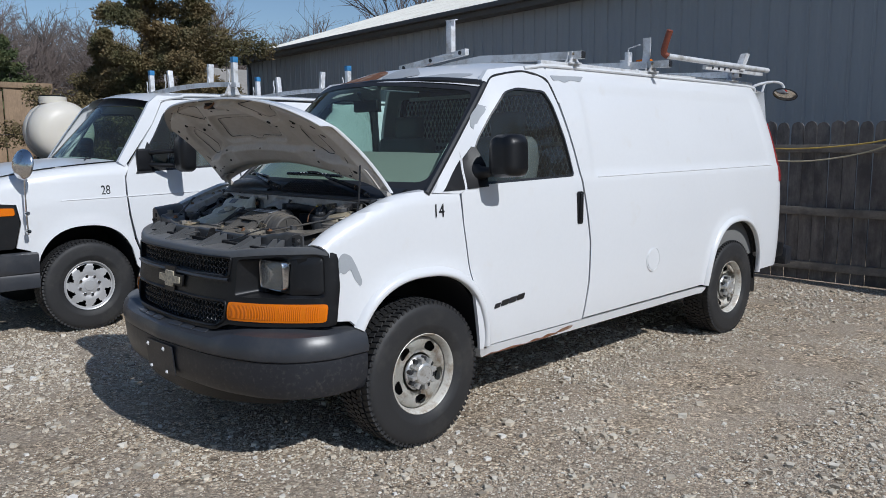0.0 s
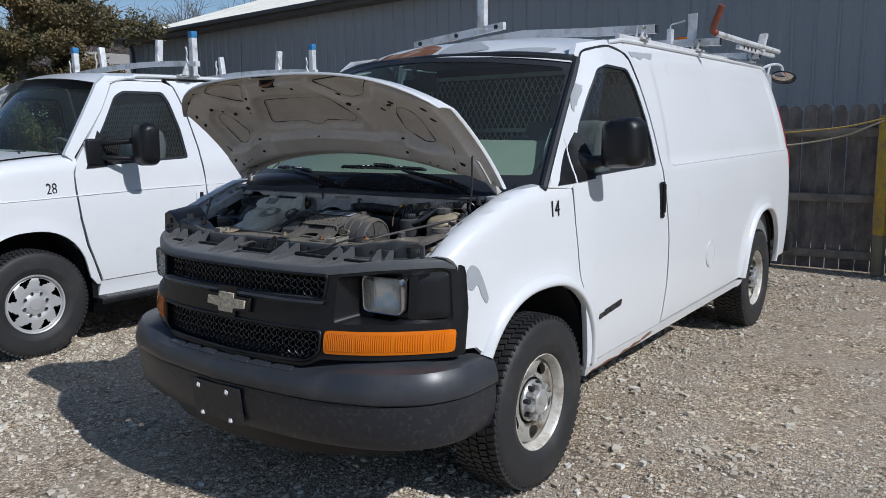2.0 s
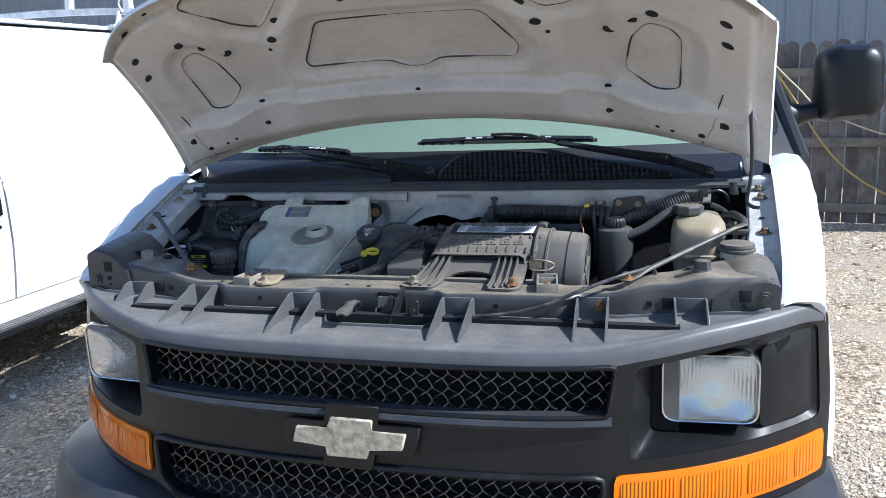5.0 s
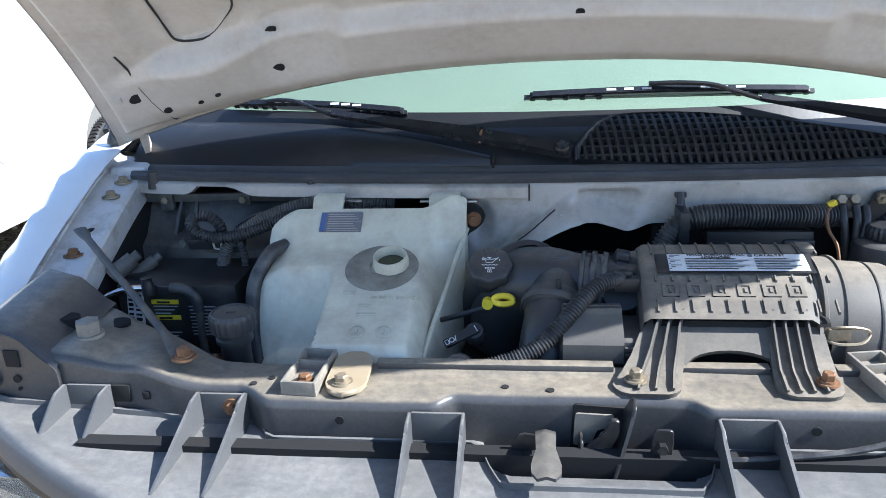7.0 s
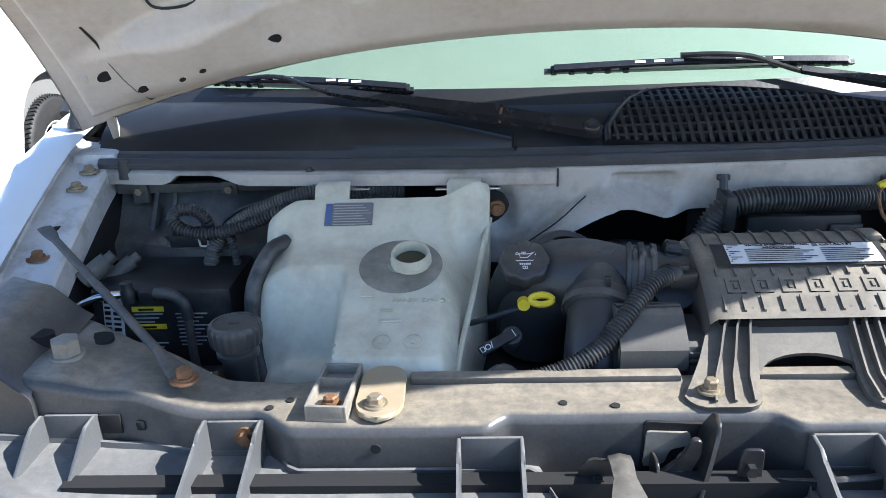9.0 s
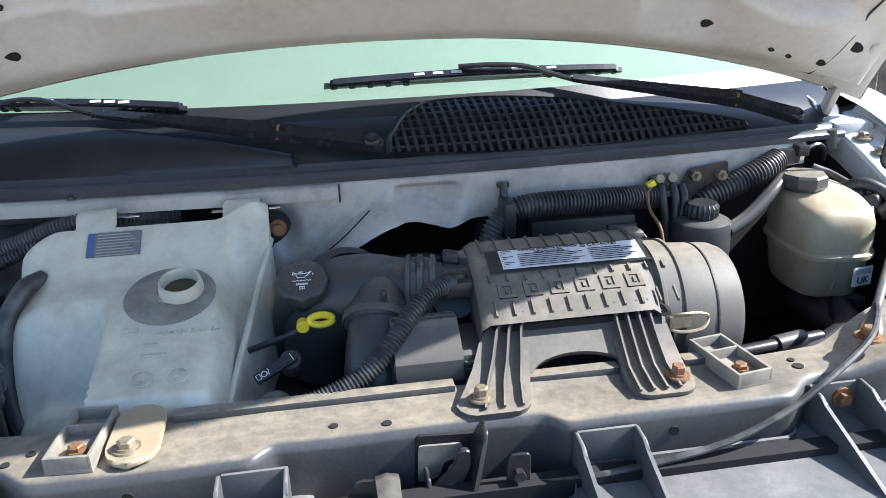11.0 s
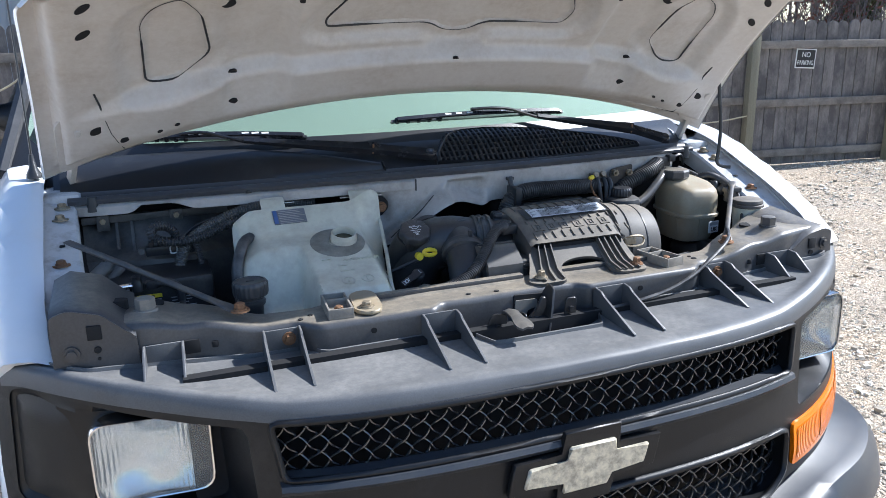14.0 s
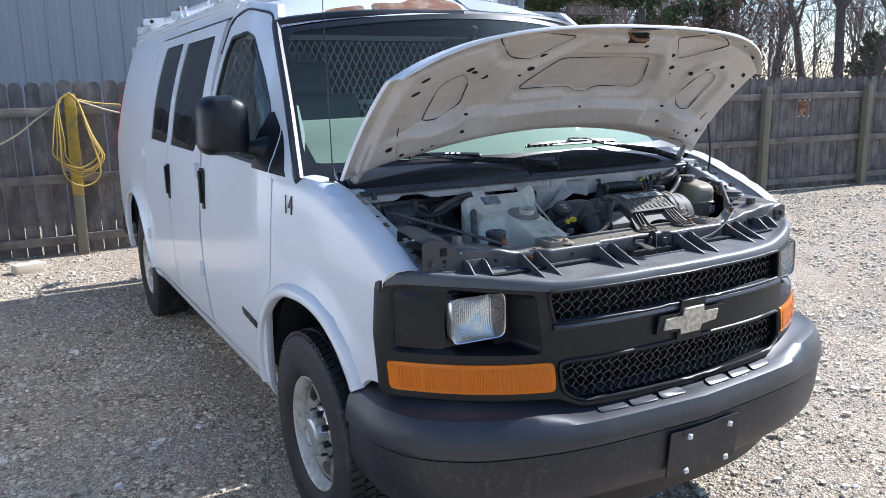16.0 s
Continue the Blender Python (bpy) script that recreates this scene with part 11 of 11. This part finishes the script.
for k in range(5):
    bm = bmesh.new()
    a = Vector((-20.9, 5.2, 0)) + Vector((-0.08, -1.22, 0)) * (k * 2)
    box(bm, a + Vector((0, 0, 1.6)), (0.10, 0.10, 3.2))
    part("stud", bm, PLY, wallp)
flat = thing("flatbed_truck", (-15.6, 2.6, 0), "white flatbed truck with black stake sides and a water tank", "truck")
bm = bmesh.new()
box(bm, (-15.4, 2.9, 1.12), (2.2, 4.4, 0.14), 0.01)
part("bed", bm, BLACK_TRIM, flat)
for k in range(9):
    bm = bmesh.new()
    box(bm, (-14.3 - 0.002 * k, 0.75 + k * 0.13, 1.70), (0.05, 0.07, 1.05), 0.004)
    part("stake", bm, BLACK_TRIM, flat)
bm = bmesh.new()
box(bm, (-14.3, 1.3, 2.20), (0.06, 1.2, 0.09))
box(bm, (-14.3, 1.3, 1.50), (0.06, 1.2, 0.09))
part("stake_rail", bm, BLACK_TRIM, flat)
bm = bmesh.new()
box(bm, (-15.2, -0.35, 1.35), (2.0, 1.7, 1.5), 0.18, None, 4)
box(bm, (-15.2, -1.7, 1.0), (1.9, 1.3, 0.7), 0.15, None, 4)
part("cab", bm, WHITE, flat, smooth=50)
bm = bmesh.new()
box(bm, (-14.19, -0.3, 1.72), (0.02, 1.0, 0.5), 0.05)
part("cab_window", bm, DARK_GLASS, flat)
for y in (-1.2, 4.0):
    for x in (-14.4, -16.2):
        bm = bmesh.new()
        lathe(bm, Matrix.Translation((x, y, 0.40)) @ Matrix.Rotation(radians(90), 4, "Y"), [(0.20, -0.12), (0.36, -0.12), (0.40, -0.08), (0.40, 0.08), (0.36, 0.12), (0.20, 0.12), (0.0, 0.10)], 24)
        part("wheel", bm, RUBBER, flat)
tnk = thing("water_tank", (-15.3, 3.3, 1.19), "white plastic horizontal water tank with lid", "tank")
POLY = surface("white_poly", (0.66, 0.62, 0.54), 0.45, var=0.05, scale=2, relief=0.02, sub=0.1)
bm = bmesh.new()
rings(bm, [[(-15.2 + x, 3.55 + r * math.cos(a), 1.88 + r * math.sin(a)) for a in np.linspace(0, 2 * math.pi, 40, endpoint=False)] for x, r in ((-0.55, 0.45), (-0.48, 0.62), (-0.30, 0.70), (-0.05, 0.715), (-0.03, 0.70), (0.03, 0.70), (0.05, 0.715), (0.22, 0.70), (0.38, 0.64), (0.48, 0.54), (0.54, 0.38), (0.56, 0.15))])
part("shell", bm, POLY, tnk, smooth=50)
bm = bmesh.new()
lathe(bm, Matrix.Translation((-15.2, 3.45, 2.52)), [(0.29, 0), (0.29, 0.14), (0.27, 0.15)], 28)
part("neck", bm, POLY, tnk)
bm = bmesh.new()
lathe(bm, Matrix.Translation((-15.2, 3.45, 2.66)), [(0.27, 0), (0.27, 0.04), (0.0, 0.05)], 28)
part("lid", bm, BLACK_TRIM, tnk)
for k in (-0.5, 0.5):
    bm = bmesh.new()
    box(bm, (-15.2 + k * 0.6, 3.55, 1.25), (0.12, 0.9, 0.14), 0.01)
    part("saddle", bm, BLACK_TRIM, tnk)

# ---------------------------------------------------------------- trees
BARK = surface("grey_bark", (0.125, 0.108, 0.092), 0.9, var=0.3, scale=4, fine=40, relief=0.4)
TWIG = surface("bare_twigs", (0.165, 0.135, 0.122), 0.9, var=0.25, scale=0.4, fine=4, relief=0.0)
CEDAR = surface("cedar_foliage", (0.080, 0.082, 0.034), 0.8, var=0.5, scale=0.9, fine=9, relief=0.0, dirt=(0.18, 0.128, 0.058), dirt_amount=0.5, dirt_scale=0.8)
PINE = surface("pine_foliage", (0.075, 0.100, 0.038), 0.8, var=0.4, scale=0.9, fine=9, relief=0.0, dirt=(0.13, 0.125, 0.045), dirt_amount=0.35, dirt_scale=1.0)
RUSSET = surface("russet_leaves", (0.16, 0.062, 0.040), 0.8, var=0.4, scale=1.2, fine=9, relief=0.0)


class Soup:
    """Collects triangles and quads for one mesh."""

    def __init__(self):
        self.v, self.f = [], []

    def limb(self, a, b, r0, r1, n=4):
        d = (b - a)
        if d.length < 1e-6:
            return
        q = d.to_track_quat("Z", "Y")
        s = len(self.v)
        for p, r in ((a, r0), (b, r1)):
            for k in range(n):
                w = 2 * math.pi * k / n
                self.v.append(p + q @ Vector((r * math.cos(w), r * math.sin(w), 0)))
        for k in range(n):
            self.f.append((s + k, s + (k + 1) % n, s + n + (k + 1) % n, s + n + k))

    def leaf(self, p, d, side_, length, width):
        s = len(self.v)
        self.v += [p, p + d * length * 0.5 + side_ * width, p + d * length, p + d * length * 0.5 - side_ * width]
        self.f.append((s, s + 1, s + 2, s + 3))

    def mesh(self, name, material, parent=None, label="", kind=""):
        me = bpy.data.meshes.new(name)
        me.from_pydata([tuple(p) for p in self.v], [], self.f)
        me.materials.append(material)
        return part(name, me, material, parent, label, kind=kind)


def rnd_dir(r):
    while True:
        v = Vector((r.uniform(-1, 1), r.uniform(-1, 1), r.uniform(-1, 1)))
        if 0.05 < v.length < 1:
            return v.normalized()


def grow(sp, r, p, d, length, rad, level, twig=None, spread=0.75, up=0.25):
    n = 4
    for k in range(n):
        e = p + d * (length / n)
        sp.limb(p, e, rad * (1 - 0.16 * k), rad * (1 - 0.16 * (k + 1)), 6 if level > 2 else 3)
        if level > 0 and (k > 0 or level < 3):
            for _ in range(2 if level > 1 else 2):
                nd = (d + rnd_dir(r) * spread + Vector((0, 0, up * 0.5))).normalized()
                grow(twig if twig is not None and level <= 2 else sp, r, e, nd, length * r.uniform(0.45, 0.68), rad * 0.45, level - 1, twig, spread, up)
        d = (d + rnd_dir(r) * 0.14 + Vector((0, 0, up * 0.25))).normalized()
        p = e


def bare_tree(at, height, seed, rad=0.14, label="tall grey bare leafless tree beyond the fence", levels=3):
    r = random.Random(seed)
    t = thing("bare_tree", at, label, "tree")
    a, b = Soup(), Soup()
    base = Vector(at)
    grow(a, r, base, Vector((r.uniform(-0.1, 0.1), r.uniform(-0.1, 0.1), 1)).normalized(), height * 0.62, rad, levels, b)
    a.mesh("trunk", BARK, t)
    b.mesh("twigs", TWIG, t, kind="stuff")


def conifer(at, height, width, seed, material, label, dens=1.0, droop=0.25, start=0.08, leafy=0.15, full=1):
    r = random.Random(seed)
    t = thing("conifer", at, label, "tree")
    a, b = Soup(), Soup()
    base = Vector(at)
    a.limb(base, base + Vector((0, 0, height)), 0.16, 0.02, 8)
    n = int(46 * dens)
    for k in range(n):
        f = start + (1 - start) * (k + r.random()) / n
        ang = r.uniform(0, 2 * math.pi)
        ln = width * (1 - f) ** 0.75 * r.uniform(0.35, 1.2)
        d = Vector((math.cos(ang), math.sin(ang), r.uniform(-0.1, 0.35)))
        p = base + Vector((0, 0, f * height))
        m = 5
        for j in range(m):
            e = p + d * (ln / m)
            a.limb(p, e, 0.03 * (1 - f) * (1 - j / m) + 0.008, 0.03 * (1 - f) * (1 - (j + 1) / m) + 0.005, 4)
            for _ in range(int(9 + 16 * (1 - f))):
                c = p.lerp(e, r.random()) + rnd_dir(r) * (0.16 if full == 1 else 0.15) * (0.5 + ln / width)
                for _ in range(9 * full):
                    q = (d * 0.6 + rnd_dir(r) + Vector((0, 0, -0.15))).normalized()
                    b.leaf(c + rnd_dir(r) * (0.10 if full == 1 else 0.15), q, q.cross(rnd_dir(r)).normalized(), leafy * r.uniform(0.5, 1.1), leafy * 0.22)
            d = (d + Vector((0, 0, -droop * 0.35)) + rnd_dir(r) * 0.12).normalized()
            p = e
    a.mesh("trunk", BARK, t)
    b.mesh("crown", material, t, kind="stuff")


def at_az(deg, dist, frm=(-1.9, -2.6)):
    return (frm[0] + dist * math.sin(radians(deg)), frm[1] + dist * math.cos(radians(deg)), 0)


L0 = (3.84, -2.64)
conifer(at_az(-66.3, 22.5, L0), 9.8, 4.0, 11, CEDAR, "tall brownish-green cedar behind the vans", 1.15, 0.1, 0.05, 0.10, 4)
conifer(at_az(-63.2, 24.5, L0), 6.0, 2.4, 12, CEDAR, "shorter brownish cedar behind the vans", 1.0, 0.1, 0.05, 0.10, 4)
conifer(at_az(-69.0, 24.0, L0), 4.6, 2.2, 13, CEDAR, "low brownish cedar behind the vans", 0.9, 0.1, 0.05, 0.10, 4)
conifer(at_az(-75.0, 34.0, L0), 5.6, 2.6, 14, PINE, "small green pine beyond the wooden wall", 0.9, 0.1)
conifer(at_az(44.0, 24.0), 11.0, 5.0, 21, PINE, "spreading dark pine beyond the fence", 1.0, 0.05, 0.26, 0.18)
conifer(at_az(48.5, 20.0), 3.4, 1.5, 22, PINE, "small evergreen behind the fence", 0.7, 0.15)
conifer(at_az(58.2, 27.0), 2.9, 1.0, 23, PINE, "small dark evergreen behind the fence", 0.6, 0.1)
conifer(at_az(38.0, 32.0), 12.0, 5.0, 24, PINE, "tall pine behind the steel building", 0.9, 0.05, 0.3, 0.18)
for k, (az, d, h, rad) in enumerate(((56.6, 24, 11, 0.17), (58.4, 23, 10, 0.16), (54.6, 26, 10, 0.13), (60.5, 25, 11, 0.16), (52.6, 30, 10, 0.13), (63.5, 24, 10, 0.15), (67.0, 26, 10, 0.14), (50.3, 27, 8, 0.11), (47.0, 34, 10, 0.14), (42.0, 40, 10, 0.14))):
    bare_tree(at_az(az, d), h, 100 + k, rad)
bare_tree(at_az(-48.6, 34, L0), 10.5, 140, 0.13, "pale bare birch behind the steel building")
bare_tree(at_az(-46.0, 40, L0), 10, 141, 0.13)


def shrub(at, h, w, seed, material, label, n=900, leaf=0.09):
    r = random.Random(seed)
    t = thing("shrub", at, label, "shrub")
    a, b = Soup(), Soup()
    base = Vector(at)
    for _ in range(26):
        d = Vector((r.uniform(-0.7, 0.7), r.uniform(-0.7, 0.7), 1)).normalized()
        grow(a, r, base + Vector((r.uniform(-w, w) * 0.4, r.uniform(-w, w) * 0.4, 0)), d, h * r.uniform(0.5, 0.9), 0.018, 1, None, 0.7, 0.1)
    for _ in range(n):
        p = base + Vector((r.gauss(0, w * 0.42), r.gauss(0, w * 0.42), h * r.uniform(0.35, 1.0)))
        q = rnd_dir(r)
        b.leaf(p, q, q.cross(rnd_dir(r)).normalized(), leaf * r.uniform(0.6, 1.3), leaf * 0.3)
    a.mesh("brushwood", TWIG, t, kind="stuff")
    b.mesh("leaves", material, t, kind="stuff")


for k, (az, d, h, w) in enumerate(((47.2, 17.5, 2.9, 1.3), (49.6, 18.5, 3.3, 1.6), (51.2, 19.5, 3.6, 1.5), (45.5, 19.0, 3.0, 1.2))):
    shrub(at_az(az, d), h, w, 300 + k, RUSSET, "tangled shrub with russet leaves", 420)
for k, (az, d, h, w) in enumerate(((54.0, 21, 2.8, 2.0), (57.5, 21, 2.6, 2.2), (61.0, 21.5, 2.7, 2.2), (65.0, 22, 2.7, 2.2))):
    shrub(at_az(az, d), h, w, 320 + k, TWIG, "grey tangle of bare brush", 150)

# bare woods all round, beyond the lot
def woods(name, ring, seed, label):
    r = random.Random(seed)
    sp = Soup()
    for az, d in ring(r):
        p = Vector((d * math.sin(radians(az)), d * math.cos(radians(az)), 0))
        h = r.uniform(7.5, 11.5) * (1.0 + max(0, d - 60) * 0.004)
        sp.limb(p, p + Vector((r.uniform(-0.4, 0.4), r.uniform(-0.4, 0.4), h * 0.8)), 0.15, 0.05, 4)
        for _ in range(26):
            z = h * r.uniform(0.25, 0.8)
            q = p + Vector((0, 0, z))
            d1 = (Vector((r.uniform(-1, 1), r.uniform(-1, 1), r.uniform(0.6, 1.6)))).normalized()
            ln = (h - z) * r.uniform(0.4, 0.75) + 0.6
            e = q + d1 * ln
            sp.limb(q, e, 0.045, 0.015, 3)
            for _ in range(5):
                b0 = q.lerp(e, r.uniform(0.3, 1))
                d2 = (d1 + rnd_dir(r) * 0.8).normalized()
                e2 = b0 + d2 * ln * r.uniform(0.25, 0.5)
                sp.limb(b0, e2, 0.022, 0.009, 3)
                for _ in range(2):
                    sp.limb(b0.lerp(e2, r.uniform(0.3, 0.9)), b0.lerp(e2, 0.8) + (d2 + rnd_dir(r)).normalized() * ln * 0.22, 0.013, 0.006, 3)
    o = sp.mesh(name, TWIG)
    tagged(o, label, "woods", kind="stuff")


woods("far_woods", lambda r: [(r.uniform(-84, -44), r.uniform(48, 85)) for _ in range(165)] + [(r.uniform(28, 72), r.uniform(50, 85)) for _ in range(55)], 7, "bare grey-brown woods beyond the lot")
woods("rear_woods", lambda r: [(r.uniform(80, 270), r.uniform(40, 70)) for _ in range(90)], 8, "bare woods on the near side of the lot")
# power line past the trees
bm = bmesh.new()
for z in (4.6, 5.0):
    tube(bm, [(12, 28, z + 0.3), (24, 22, z - 0.2), (36, 16, z + 0.2)], 0.02, 5, 8)
tagged(part("power_line", bm, SEAL), "sagging dark utility lines beyond the fence", "cable")


# ---------------------------------------------------------------- loose gravel, nearest the camera's way
def scatter(name, n, x0, x1, y0, y1, smin, smax, material, label, seed, band=0.0):
    """Crushed stone lying in drifts."""
    rs_ = np.random.RandomState(seed)
    octa = np.array([(1, 0, 0), (-1, 0, 0), (0, 1, 0), (0, -1, 0), (0, 0, 1), (0, 0, -1)], float)
    tri = np.array([(0, 2, 4), (2, 1, 4), (1, 3, 4), (3, 0, 4), (2, 0, 5), (1, 2, 5), (3, 1, 5), (0, 3, 5)])
    if smax > 0.02:       # larger stones: worn blocks
        octa = np.array([(a, b, d) for a in (-0.7, 0.7) for b in (-0.7, 0.7) for d in (-0.7, 0.7)])
        tri = np.array([(0, 1, 3), (0, 3, 2), (4, 6, 7), (4, 7, 5), (0, 4, 5), (0, 5, 1), (2, 3, 7), (2, 7, 6), (0, 2, 6), (0, 6, 4), (1, 5, 7), (1, 7, 3)])
    c = np.stack([rs_.uniform(x0, x1, n * 2), rs_.uniform(y0, y1, n * 2)], 1)
    keep = rs_.uniform(0, 1, n * 2)
    c = np.array([p for p, k in zip(c, keep) if 0.5 + 0.9 * noise.noise(Vector((p[0] * 0.9, p[1] * 1.5, 5.0 + band))) + 0.5 * noise.noise(Vector((p[0] * 3.5, p[1] * 4.5, 1.0))) > k])[:n]
    n = len(c)
    size = smin + (smax - smin) * rs_.power(0.45, n)[:, None] ** 1.0 * rs_.uniform(0.3, 1, (n, 1))
    v = octa[None] * rs_.uniform(0.6, 1.25, (n, len(octa), 1)) + rs_.uniform(-0.22, 0.22, (n, len(octa), 3))
    v = v * size[:, :, None] * np.array([1, 1, 0.62])
    a = rs_.uniform(0, 6.283, n)
    ca, sa = np.cos(a)[:, None], np.sin(a)[:, None]
    x, y = v[:, :, 0] * ca - v[:, :, 1] * sa, v[:, :, 0] * sa + v[:, :, 1] * ca
    z = v[:, :, 2] + size * 0.30 + np.array([ground_z(p[0], p[1]) for p in c])[:, None]
    verts = np.stack([x + c[:, :1], y + c[:, 1:], z], 2).reshape(-1, 3)
    faces = (tri[None] + (np.arange(n) * len(octa))[:, None, None]).reshape(-1, 3)
    me = bpy.data.meshes.new(name)
    me.vertices.add(len(verts))
    me.vertices.foreach_set("co", verts.ravel())
    me.loops.add(faces.size)
    me.loops.foreach_set("vertex_index", faces.ravel())
    me.polygons.add(len(faces))
    me.polygons.foreach_set("loop_start", np.arange(0, faces.size, 3))
    me.polygons.foreach_set("loop_total", np.full(len(faces), 3))
    me.update()
    me.validate()
    me.shade_flat()
    me.materials.append(material)
    o = new(name, me)
    tagged(o, label, "gravel", kind="stuff")


m_, nt_, b_ = node_mat("loose_stone")
geo_ = nt_.nodes.new("ShaderNodeNewGeometry")
col_ = ramp(nt_, geo_.outputs["Random Per Island"], [(0.0, (0.31, 0.258, 0.190)), (0.3, (0.56, 0.48, 0.37)), (0.7, (0.71, 0.635, 0.51)), (0.92, (0.81, 0.745, 0.63)), (1.0, (0.93, 0.90, 0.84))])
nz_ = noise_tex(nt_, tex_coords(nt_), 140, 3, 0.6)
nt_.links.new(mix(nt_, 0.2, col_, ramp(nt_, nz_, [(0.3, (0.20, 0.18, 0.15)), (0.7, (0.5, 0.47, 0.42))])), b_.inputs["Base Color"])
b_.inputs["Roughness"].default_value = 0.9
LOOSE = m_
scatter("gravel", 80000, -3.2, 4.6, -2.4, 4.4, 0.004, 0.013, LOOSE, "loose tan crushed stone on the lot", 1)
scatter("gravel_far", 50000, -4.5, 9.5, -1.0, 6.4, 0.006, 0.018, LOOSE, "loose tan crushed stone towards the fence", 2)
scatter("coarse_stone", 12000, -4.5, 9.5, -2.2, 6.2, 0.011, 0.030, LOOSE, "larger pale stones in the gravel", 3)
bm = bmesh.new()
box(bm, (-1.72, 5.62, 0.04), (0.26, 0.16, 0.10), 0.03, Matrix.Rotation(0.3, 3, "Z"), 2)
tagged(part("rock", bm, LOOSE), "flat tan rock near the fence", "rock")
